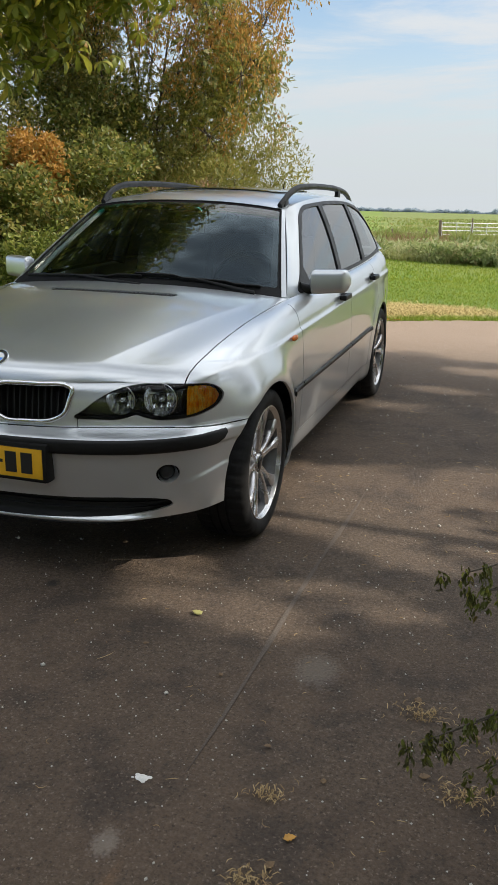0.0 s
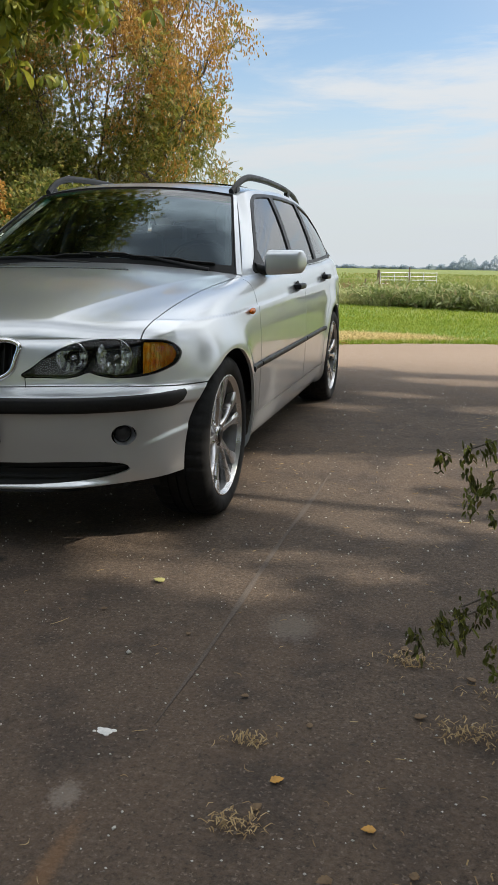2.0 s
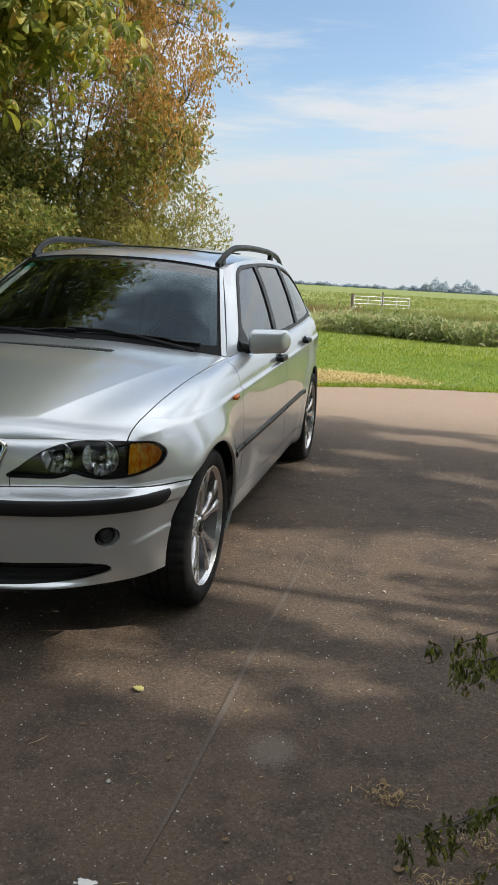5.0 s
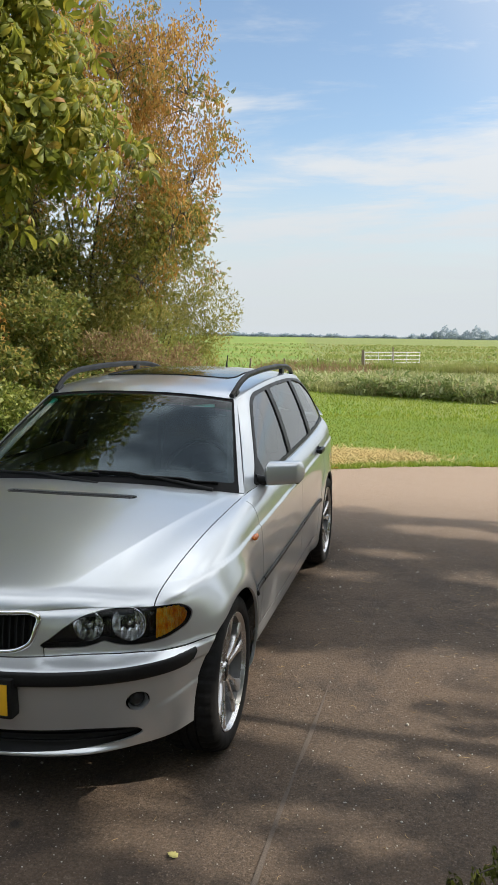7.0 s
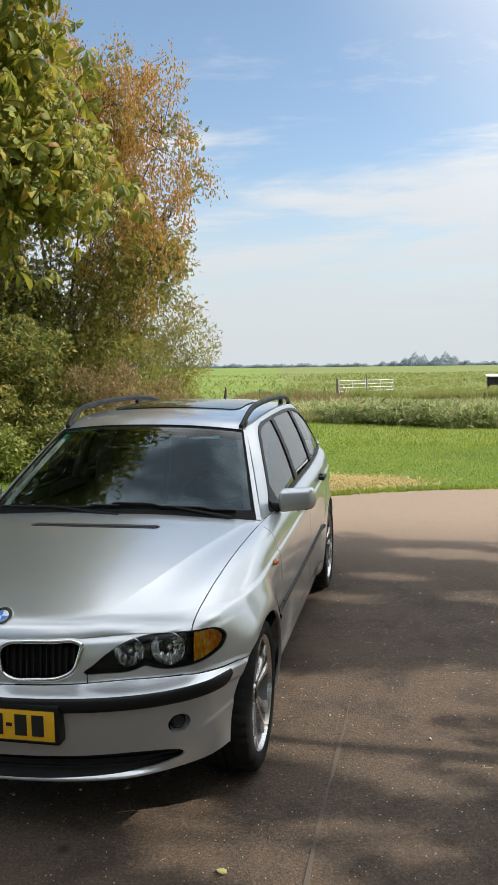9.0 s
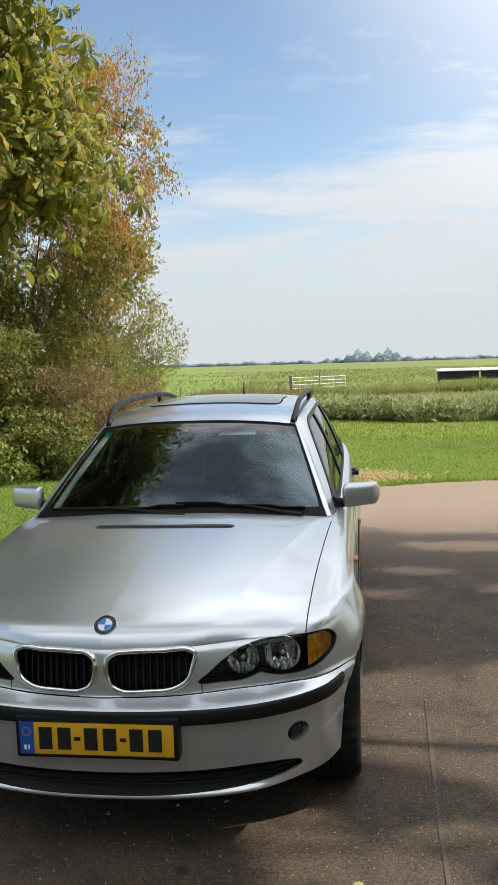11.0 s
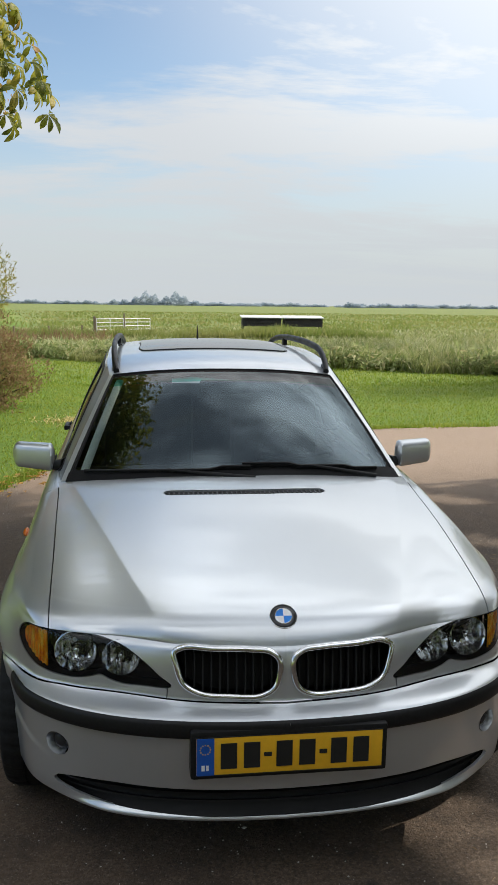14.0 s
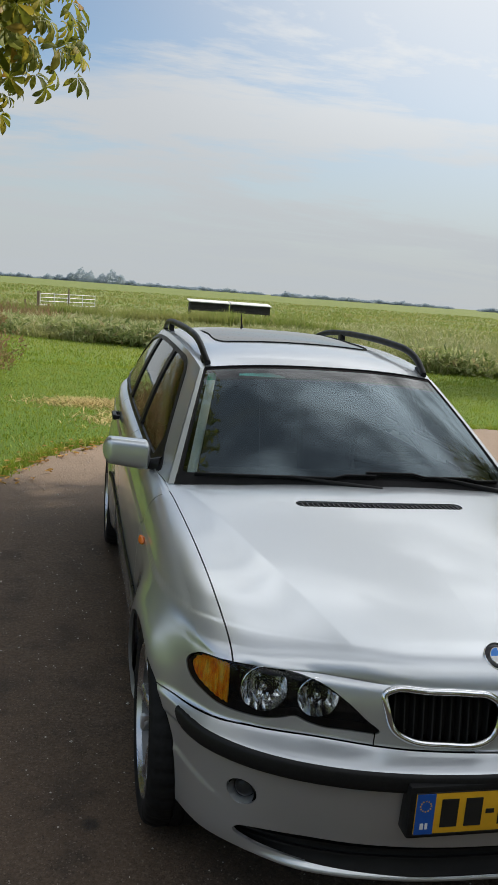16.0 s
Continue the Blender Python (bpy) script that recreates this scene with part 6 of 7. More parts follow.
def bush(name, centre, radii, n, seed, mat, template, label, droop=0.0, upright=0.4, knots=18, knot=0.4, twigs=10):
    rng = np.random.default_rng(seed)
    gz = float(ground_z(centre[0], centre[1]))
    ob = lump(name, Matrix.Translation((centre[0], centre[1], gz - 0.02)), label, "bush")
    pts, out, kn = blob_points(rng, n, (0, 0, centre[2] - gz), radii, 0.4, knots, knot, 0.02)
    out[:, 2] += upright
    V, T = scatter(pts, out * 0.45 + rng.normal(0, 0.55, pts.shape), template, rng.uniform(0.6, 1.3, len(pts)), rng, 0.9, droop)
    fast_mesh("foliage", V, T, mat, ob)
    for k in kn[:twigs]:
        k = Vector(k)
        c = spline([(k.x * 0.15, k.y * 0.15, 0), (k.x * 0.5, k.y * 0.5, k.z * 0.55), tuple(k)])(np.linspace(0, 1, 7))
        tube("stem", c, 0.02, BARK, ob, "", 6, np.linspace(0.022, 0.005, 7))
    return ob


def hedge():
    willow = leaf_card(0.13, 0.032, 0.2)
    broad = leaf_card(0.11, 0.066, 0.3)
    nett = leaf_card(0.085, 0.050, 0.3)
    bush("willow_bush", (-5.25, 17.4, 1.6), (2.4, 2.0, 2.2), 28000, 31, WILLOW, willow, "feathery grey-green willow bush behind the hedge", 0.0, 0.9, 44, 0.32, 16)
    bush("willow_bush", (-8.6, 15.4, 1.6), (2.4, 2.0, 2.2), 10000, 32, WILLOW, willow, "grey-green willow bush in the hedge", 0.0, 0.6, 26, 0.38)
    bush("hedge_bush", (-8.2, 16.0, 2.6), (2.4, 1.5, 2.2), 14000, 44, HEDGE_LEAF, broad, "dense olive green hedge bush under the ash", 0.1, 0.3, 50, 0.24)
    bush("hedge_bush", (-6.4, 13.6, 1.3), (2.0, 1.8, 1.7), 12000, 33, HEDGE_LEAF, broad, "dense dark green hedge bush", 0.1, 0.3, 46, 0.25)
    bush("hedge_bush", (-8.6, 11.6, 1.6), (2.2, 1.9, 2.0), 12000, 34, HEDGE_LEAF, broad, "dense dark green hedge bush", 0.1, 0.3, 46, 0.25)
    bush("hedge_bush", (-6.3, 10.2, 0.95), (1.6, 1.5, 1.35), 9500, 35, HEDGE_LEAF, broad, "dense dark green hedge bush", 0.1, 0.3, 42, 0.26)
    bush("hawthorn_bush", (-7.0, 12.0, 1.9), (0.8, 0.7, 1.15), 5200, 42, BROWN_LEAF, leaf_card(0.09, 0.05, 0.4), "withered orange-brown bush in the hedge", 0.2, 0.3, 20, 0.36)
    bush("hedge_bush", (-9.4, 8.0, 1.5), (2.4, 2.0, 1.9), 6800, 36, HEDGE_LEAF, broad, "dense dark green hedge bush", 0.1, 0.3, 42, 0.26)
    bush("nettle_patch", (-4.7, 8.9, 0.42), (1.0, 0.9, 0.66), 4600, 37, NETTLE, nett, "tall bright green nettles along the lawn", 0.2, 0.1, 26, 0.34)
    bush("nettle_patch", (-6.6, 7.9, 0.50), (1.1, 1.0, 0.80), 4600, 38, NETTLE, nett, "tall bright green nettles along the lawn", 0.2, 0.1, 26, 0.34)
    bush("nettle_patch", (-8.4, 6.2, 0.45), (1.3, 1.2, 0.75), 4200, 39, NETTLE, nett, "low green nettles along the lawn", 0.2, 0.1, 26, 0.34)
    bush("nettle_patch", (-3.75, 9.9, 0.40), (1.0, 0.9, 0.66), 5200, 43, HEDGE_LEAF, nett, "dark green leafy weeds at the foot of the hedge", 0.2, 0.1, 26, 0.34)
    bush("weed_clump", (-2.85, 11.7, 0.62), (1.15, 1.6, 0.95), 12000, 40, DRY_WEED, leaf_card(0.085, 0.026, 0.2), "tall withered reddish brown weeds", 0.0, 0.9, 64, 0.22, 24)
    bush("weed_clump", (-4.1, 13.6, 0.85), (1.5, 1.5, 1.15), 11000, 41, DRY_WEED, leaf_card(0.10, 0.032, 0.2), "tall withered brown weeds", 0.0, 0.9, 60, 0.23, 20)
    # a tall unseen hedge, added behind the camera to darken what the car mirrors
    dense = leaf_card(0.22, 0.14, 0.3)
    for k, x in enumerate((-7.5, -4.2, -0.9, 2.4, 5.7)):
        bush("unseen_hedge", (x, -8.6 - 0.4 * (k % 2), 3.2), (2.4, 1.3, 3.6), 7000, 60 + k, HEDGE_LEAF, dense, "tall dense green hedge, unseen, added to darken reflections", 0.1, 0.3, 40, 0.30)


hedge()


# unseen trees on the sunny side, placed to shade the driveway
SUN_SPOTS = [(1.00, 1.28, 0.66, 0.34), (1.42, 1.52, 0.62, 0.27), (1.95, 1.75, 0.48, 0.20), (0.90, 0.06, 0.36, 0.18), (1.36, 0.70, 0.30, 0.13), (1.25, 3.75, 0.22, 0.12), (1.9, 3.3, 0.22, 0.11), (0.55, 0.30, 0.24, 0.12), (0.95, 0.88, 0.26, 0.12), (2.35, 1.98, 0.36, 0.13), (2.1, 4.45, 0.24, 0.11)]

FLECKS = [(0.9 + 3.2 * r.random(), -0.1 + 4.9 * r.random(), 0.20 + 0.22 * r.random(), 0.075 + 0.05 * r.random()) for r in [random.Random(5)] for k in range(24)]


def shade_tree(foot, centre, radii, seed, n):
    rng = np.random.default_rng(seed)
    f = Vector((foot[0], foot[1], float(ground_z(foot[0], foot[1])) - 0.03))
    ob = lump("shading_tree", Matrix.Translation(f), "unseen full-leaved green tree on the sunny side, placed for its shade", "tree")
    pts, out, knots = blob_points(rng, n, centre, radii, 0.05, 110, 0.46, 1.6)
    # gaps cut in the foliage let flecks of sun onto chosen ground spots
    h = pts[:, 2] / TO_SUN.z
    gx, gy = pts[:, 0] - TO_SUN.x * h, pts[:, 1] - TO_SUN.y * h
    ok = (gy > 9) | (gy < 4.95 + 0.12 * np.sin(gx * 2.1) + 0.08 * np.sin(gx * 7.3 + 1) + rng.normal(0, 0.16, len(gx)))
    for x, y, a, b in SUN_SPOTS + FLECKS:
        u, v = gx - x, gy - y + 0.22 * (gx - x)
        ok &= (u / (a + 0.12)) ** 2 + (v / (b + 0.07)) ** 2 > 1.1 + 0.6 * np.sin(17 * gx + 9 * gy) * np.sin(44 * gy + 9 * gx)
    V, T = scatter(pts[ok], out[ok], leaf_card(0.125, 0.09, 0.2), rng.uniform(0.7, 1.3, ok.sum()), rng, 1.0, 0.2)
    fast_mesh("crown", V - np.array(f), T, GREEN_LEAF, ob)
    limbs(ob, (0, 0, 0), [Vector(k) - f for k in knots[:10]], rng, 0.2, (0, 0, 2.0))


shade_tree((9.6, 1.6), (9.4, 1.5, 5.6), (3.4, 3.6, 3.9), 51, 52000)
shade_tree((15.2, 7.7), (15.0, 7.5, 10.0), (3.4, 3.0, 4.2), 56, 42000)
shade_tree((14.8, 3.3), (14.6, 3.2, 10.2), (3.2, 3.0, 3.8), 57, 36000)
shade_tree((10.2, -2.8), (10.0, -2.8, 5.6), (3.6, 3.4, 4.0), 52, 46000)
shade_tree((9.8, -7.4), (9.6, -7.4, 5.4), (3.6, 3.4, 3.9), 53, 24000)
shade_tree((14.6, 17.4), (14.4, 17.4, 4.8), (3.3, 3.0, 3.6), 54, 9000)
shade_tree((26.2, 33.2), (26.0, 33.0, 14.0), (4.2, 3.2, 6.0), 58, 24000)
shade_tree((18.2, 20.4), (18.0, 20.4, 5.2), (3.5, 3.0, 3.9), 55, 9000)


# ---- lawn, reeds and field ----
def blades(name, rng, xy, height, width, material, lean=0.35, label="", category="grass", curl=0.5):
    n = len(xy)
    z0 = ground_z(xy[:, 0], xy[:, 1]) - 0.02
    h = height if np.ndim(height) else np.full(n, height)
    h = h * rng.uniform(0.6, 1.25, n)
    a = rng.uniform(0, 2 * np.pi, n)
    side = np.stack([np.cos(a), np.sin(a), np.zeros(n)], 1) * (np.asarray(width) * rng.uniform(0.7, 1.3, n))[:, None]
    b = rng.uniform(0, 2 * np.pi, n)
    bend = np.stack([np.cos(b), np.sin(b), np.zeros(n)], 1) * (h * lean * rng.uniform(0.2, 1.2, n))[:, None]
    base = np.column_stack([xy, z0])
    up = np.stack([np.zeros(n), np.zeros(n), h], 1)
    V = np.stack([base - side / 2, base + side / 2, base + 0.55 * up + bend * 0.35 - side * 0.4, base + 0.55 * up + bend * 0.35 + side * 0.4, base + up * (1 - 0.2 * curl) + bend], 1).reshape(-1, 3)
    T = (np.array([(0, 1, 3), (0, 3, 2), (2, 3, 4)])[None] + (np.arange(n) * 5)[:, None, None]).reshape(-1, 3)
    ob = fast_mesh(name, V, T, material)
    return tagged(ob, label, category, "", "stuff")


LAWN = leafy("lawn_blades", [(0.0, (0.14, 0.235, 0.018)), (0.5, (0.235, 0.345, 0.028)), (0.88, (0.34, 0.43, 0.048)), (1.0, (0.52, 0.49, 0.14))], 0.55, 0.45, 0.0, (0.36, 0.40, 0.06), 0.9)
REED = leafy("reed_blades", [(0.0, (0.15, 0.20, 0.05)), (0.4, (0.34, 0.40, 0.13)), (0.75, (0.54, 0.56, 0.27)), (1.0, (0.70, 0.64, 0.40))], 0.5, 0.4, 0.0, (0.30, 0.30, 0.10), 0.5)
FIELD = leafy("field_blades", [(0.0, (0.19, 0.26, 0.05)), (0.5, (0.24, 0.31, 0.065)), (0.85, (0.30, 0.35, 0.09)), (1.0, (0.42, 0.38, 0.16))], 0.65, 0.45, 0.0, (0.42, 0.38, 0.15), 0.06)
WEED = leafy("ditch_weed_leaves", [(0.0, (0.18, 0.25, 0.065)), (0.5, (0.37, 0.43, 0.17)), (0.85, (0.56, 0.58, 0.31)), (1.0, (0.56, 0.46, 0.25))], 0.6, 0.45)
STRAW = leafy("straw", [(0.0, (0.60, 0.46, 0.20)), (0.5, (0.76, 0.62, 0.30)), (1.0, (0.50, 0.41, 0.17))], 0.8, 0.2)


def outside_drive(xy, margin=0.0):
    poly = np.vstack([EDGE(np.linspace(0, 1, 120)), [(14, 8.7), (14, -12), (-3.6, -12)]])
    return sdf(xy, poly) > margin


def greenery():
    rng = np.random.default_rng(61)
    xy = np.column_stack([rng.uniform(-6.5, 9.5, 110000), 3.0 + 15.0 * rng.uniform(0, 1, 110000) ** 1.25])
    xy = xy[outside_drive(xy, 0.01)]
    blades("grass", rng, xy, 0.042, 0.012, LAWN, 0.6, "short mown green lawn grass")
    e = EDGE(rng.uniform(0.25, 0.95, 9000))
    e = e + rng.normal(0, 0.07, e.shape) + np.array([-0.06, 0.07])
    blades("grass_edge", rng, e, 0.075, 0.010, LAWN, 0.9, "ragged grass along the edge of the asphalt")
    xy = np.column_stack([rng.uniform(-12, 14, 30000), rng.uniform(17, 27, 30000)])
    blades("meadow_grass", rng, xy, 0.075, 0.022, LAWN, 0.6, "short green meadow grass")
    # straw left by mowing
    c = np.array([(0.60, 9.4), (0.25, 8.9), (-0.7, 9.8), (0.10, 8.3), (0.95, 9.1)])
    w = rng.integers(0, 5, 12000)
    p = c[w] + rng.normal(0, 1, (12000, 2)) * np.array([0.40, 0.26])
    p = p[outside_drive(p, 0.05)]
    blades("straw", rng, p, 0.055, 0.016, STRAW, 2.6, "dry yellow mown straw on the lawn", "straw")
    # the ditch's reeds: a ragged front that comes nearer on the right
    def front(x):
        return np.interp(x, [-14, -4, -2.5, 2.6, 7.2, 10, 16, 30], [33, 29.5, 27.4, 24.3, 23.2, 21.2, 18.5, 15])
    n = 42000
    x = rng.uniform(-7, 26, n)
    d = rng.exponential(2.4, n)
    y = front(x) + d + 0.5 * np.sin(x * 1.3) + 0.25 * np.sin(x * 3.7)
    tall = 0.56 + 0.22 * smooth(4, 9, x) + 0.10 * np.sin(x * 0.9 + 1) + 0.10 * np.sin(x * 2.3 + y)
    tall *= 0.55 + 0.45 * smooth(0, 1.5, d)
    blades("reeds", rng, np.column_stack([x, y]), tall * smooth(-8, -3.0, x).clip(0.25, 1), 0.034, REED, 0.85, "dense olive reeds and tall grass along the ditch", "reeds")
    # rough growth behind the ditch, in tussocks that thin out into the field
    m, nk = 60000, 900
    ky = 25 * (75 / 25) ** rng.uniform(0, 1, nk)
    kx = rng.uniform(-0.16, 0.75, nk) * ky + 0.5
    w = rng.integers(0, nk, m)
    p = np.column_stack([kx, ky])[w] + rng.normal(0, 1, (m, 2)) * np.array([0.8, 0.7])
    tall = (rng.uniform(0.25, 0.6, nk) * (1 - 0.35 * smooth(40, 75, ky)))[w]
    p, tall = p[p[:, 1] > front(p[:, 0]) + 1.0], tall[p[:, 1] > front(p[:, 0]) + 1.0]
    blades("tussocks", rng, p, tall, 0.03 + 0.0011 * p[:, 1], REED, 1.0, "rough grey-green tussocks behind the ditch", "grass")
    m = 15000
    kx = rng.uniform(-5, 24, 150)
    w = rng.integers(0, 150, m)
    x = kx[w] + rng.normal(0, 0.28, m)
    y = front(x) + rng.uniform(-0.2, 1.2, 150)[w] + rng.normal(0, 0.25, m)
    z = ground_z(x, y) + rng.uniform(0.05, 0.62, m) * rng.uniform(0.5, 1.15, 150)[w]
    V, T = scatter(np.column_stack([x, y, z]), rng.normal(0, 1, (m, 3)) + np.array([0, -0.2, 0.5]), leaf_card(0.26, 0.075, 0.3), rng.uniform(0.6, 1.3, m), rng, 1.0)
    tagged(fast_mesh("ditch_weeds", V, T, WEED), "broad-leaved grey-green weeds along the ditch", "weeds", "", "stuff")
    # tall growth round the feeding racks and the gate
    m = 15000
    x, y = rng.uniform(-9, 16, m), rng.uniform(49.5, 53.8, m)
    blades("tall_grass", rng, np.column_stack([x, y]), 0.70 + 0.2 * np.sin(x * 0.8) * np.sin(x * 2.1 + 1) + 0.22 * smooth(5, 6.5, x) * smooth(14, 12.5, x), 0.07, FIELD, 0.5, "tall grass round the gate and the racks", "grass")
    # withered growth round the gate and along the ditch behind it
    kx = np.column_stack([rng.uniform(-8.5, -1.5, 46), rng.uniform(44, 53, 46)])
    w = rng.integers(0, 46, 3000)
    p = kx[w] + rng.normal(0, 1, (3000, 2)) * np.array([0.55, 0.5])
    blades("withered_weeds", rng, p, rng.uniform(0.35, 0.9, 46)[w], 0.06, DRY_WEED, 0.6, "tall withered brown weeds round the gate", "weeds")
    n = 52000
    y = 30 * (240 / 30) ** rng.uniform(0, 1, n)
    x = rng.uniform(-0.45, 0.85, n) * (y + 6) + 2
    keep = (x > -0.10 * y - 1.0) | (rng.uniform(0, 1, n) < 0.25)
    x, y = x[keep], y[keep]
    g = np.column_stack([x, y])
    blades("field_grass", rng, g, 0.30 + 0.16 * np.sin(x * 0.21) * np.sin(y * 0.13), 0.0016 * y + 0.02, FIELD, 0.9, "rough yellow-green field grass reaching far away", "field")


greenery()


# ---- field gate, feeding racks, far woods ----
GALV = plain("galvanised", (0.62, 0.63, 0.62), 0.5, 0.3, 0.12, 20)
POST = plain("grey_wood", (0.24, 0.18, 0.12), 0.9, 0.0, 0.3, 18)
WHITE_PAINT = plain("white_sheet", (0.78, 0.78, 0.75), 0.55, 0.0, 0.08, 8)
DARK_WOOD = plain("dark_boards", (0.045, 0.04, 0.034), 0.85, 0.0, 0.3, 12)


def field_gates():
    a, b = Vector((-2.75, 53.2, 0)), Vector((0.85, 56.8, 0))
    d = (b - a).normalized()
    for k in range(2):
        p, q = a + d * (2.55 * k + 0.06), a + d * (2.55 * k + 2.46)
        gz = float(ground_z(p.x, p.y))
        g = lump("field_gate", Matrix.Translation((p.x, p.y, gz)), "pale galvanised five-bar field gate in the meadow", "gate", "field gates")
        L = (q - p)
        for i in range(5):
            z = 0.35 + 0.235 * i
            tube("bar", [(0, 0, z), (L.x / 2, L.y / 2, z), (L.x, L.y, z)], 0.024, GALV, g, "", 8)
        for t in (0, 0.5, 1):
            tube("upright", [(L.x * t, L.y * t, 0.30), (L.x * t, L.y * t, 0.8), (L.x * t, L.y * t, 1.33)], 0.026, GALV, g, "", 8)
    for t, wide, tall in ((-0.10, 0.16, 1.55), (2.53, 0.09, 1.75)):
        p = a + d * t
        gz = float(ground_z(p.x, p.y))
        bm = bmesh.new()
        box(bm, (wide, wide, tall), Matrix.Translation((p.x, p.y, gz + tall / 2 - 0.1)), 0.015)
        tagged(part("gate_post", bm, POST, None), "weathered wooden post beside the gate", "post", "gate posts")
    for i in range(6):
        x, y = -3.6 - 1.9 * i, 52.4 - 1.4 * i
        bm = bmesh.new()
        box(bm, (0.10, 0.10, 1.0), Matrix.Translation((x, y, float(ground_z(x, y)) + 0.40)) @ pose(0, 0, 0, 2 * math.sin(i), 3 * math.cos(2 * i), 0), 0.01)
        tagged(part("fence_post", bm, POST, None), "thin weathered wooden fence post", "post", "fence posts")


field_gates()


def feeding_racks():
    a = Vector((6.85, 54.7, 0))
    for k in range(2):
        x0 = a.x + 2.85 * k
        gz = float(ground_z(0, 54.7))
        r = lump("feeding_rack", Matrix.Translation((x0, 54.7, gz)), "low dark feeding rack with a white sheet roof, in the field", "rack", "feeding racks")
        bm = bmesh.new()
        box(bm, (2.78, 1.3, 0.06), Matrix.Translation((1.39, 0, 1.52)) @ pose(0, 0, 0, 6, 0, 0), 0.02)
        part("roof", bm, WHITE_PAINT, r, "white sheet roof")
        for i in range(3):
            bm = bmesh.new()
            box(bm, (2.6, 0.05, 0.17), Matrix.Translation((1.39, -0.5, 1.36 - 0.20 * i)), 0.006)
            part("board", bm, DARK_WOOD, r)
        bm = bmesh.new()
        box(bm, (2.6, 0.9, 0.5), Matrix.Translation((1.39, 0.02, 1.13)), 0.02)
        part("trough", bm, DARK_WOOD, r)
        for px in (0.15, 2.63):
            for py in (-0.42, 0.42):
                bm = bmesh.new()
                box(bm, (0.09, 0.09, 1.42), Matrix.Translation((px, py, 0.70)), 0.008)
                part("leg", bm, DARK_WOOD, r)


feeding_racks()

# distance haze is put into the woods' leaf colour as pale blue-grey
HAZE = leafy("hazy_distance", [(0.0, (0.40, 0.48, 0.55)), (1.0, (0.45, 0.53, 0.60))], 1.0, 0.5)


def far_woods():
    rng = np.random.default_rng(71)
    groups = [(43, 1300, 64, 16.5), (-30, 1350, 6, 10), (-90, 1400, 40, 4.5), (135, 1350, 70, 3.5), (-190, 1500, 60, 5.0), (260, 1500, 90, 4.5), (320, 1200, 14, 6.5), (430, 1400, 90, 5), (600, 1500, 120, 5), (-330, 1500, 120, 6), (10, 1450, 60, 4.0), (760, 1300, 90, 7)]
    for cx, cy, half, tall in groups:
        tall *= 1.25
        n = int(half * 46)
        x = cx + rng.uniform(-1, 1, n) * half
        crest = tall * (0.62 + 0.25 * np.sin(x * 0.13 + cx) + 0.18 * np.sin(x * 0.41)) * np.sqrt(np.clip(1 - ((x - cx) / half) ** 2, 0.05, 1))
        z = -1 + (crest + 1) * rng.uniform(0, 1, n) ** 0.7
        p = np.column_stack([x, cy + rng.uniform(-8, 8, n), z])
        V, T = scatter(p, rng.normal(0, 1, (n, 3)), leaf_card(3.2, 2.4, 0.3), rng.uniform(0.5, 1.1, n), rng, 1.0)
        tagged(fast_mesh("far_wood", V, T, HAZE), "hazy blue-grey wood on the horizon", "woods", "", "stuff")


far_woods()


# ---- shrub beside the driveway, litter on the asphalt ----
SHRUB = leafy("shrub_leaves", [(0.0, (0.040, 0.044, 0.012)), (0.5, (0.080, 0.084, 0.018)), (0.75, (0.15, 0.16, 0.025)), (0.92, (0.30, 0.31, 0.045)), (1.0, (0.20, 0.13, 0.05))], 0.6, 0.35, 0.0, (0.16, 0.19, 0.03), 4.0)


def toothed_leaf(length, width):
    """A small leaf with a saw-toothed edge."""
    V, T = [(0, 0, 0)], []
    n = 5
    for sgn in (1, -1):
        first = len(V)
        for i in range(1, 2 * n):
            t = i / (2 * n)
            w = width / 2 * math.sin(math.pi * t ** 0.8) * (1.12 if i % 2 else 0.78)
            V.append((t * length, sgn * w, 0.12 * width * abs(sgn)))
        V.append((length, 0, -0.08 * length))
        for i in range(first, len(V) - 1):
            T.append((0, i, i + 1) if sgn > 0 else (0, i + 1, i))
    return np.array(V, float), np.array(T)


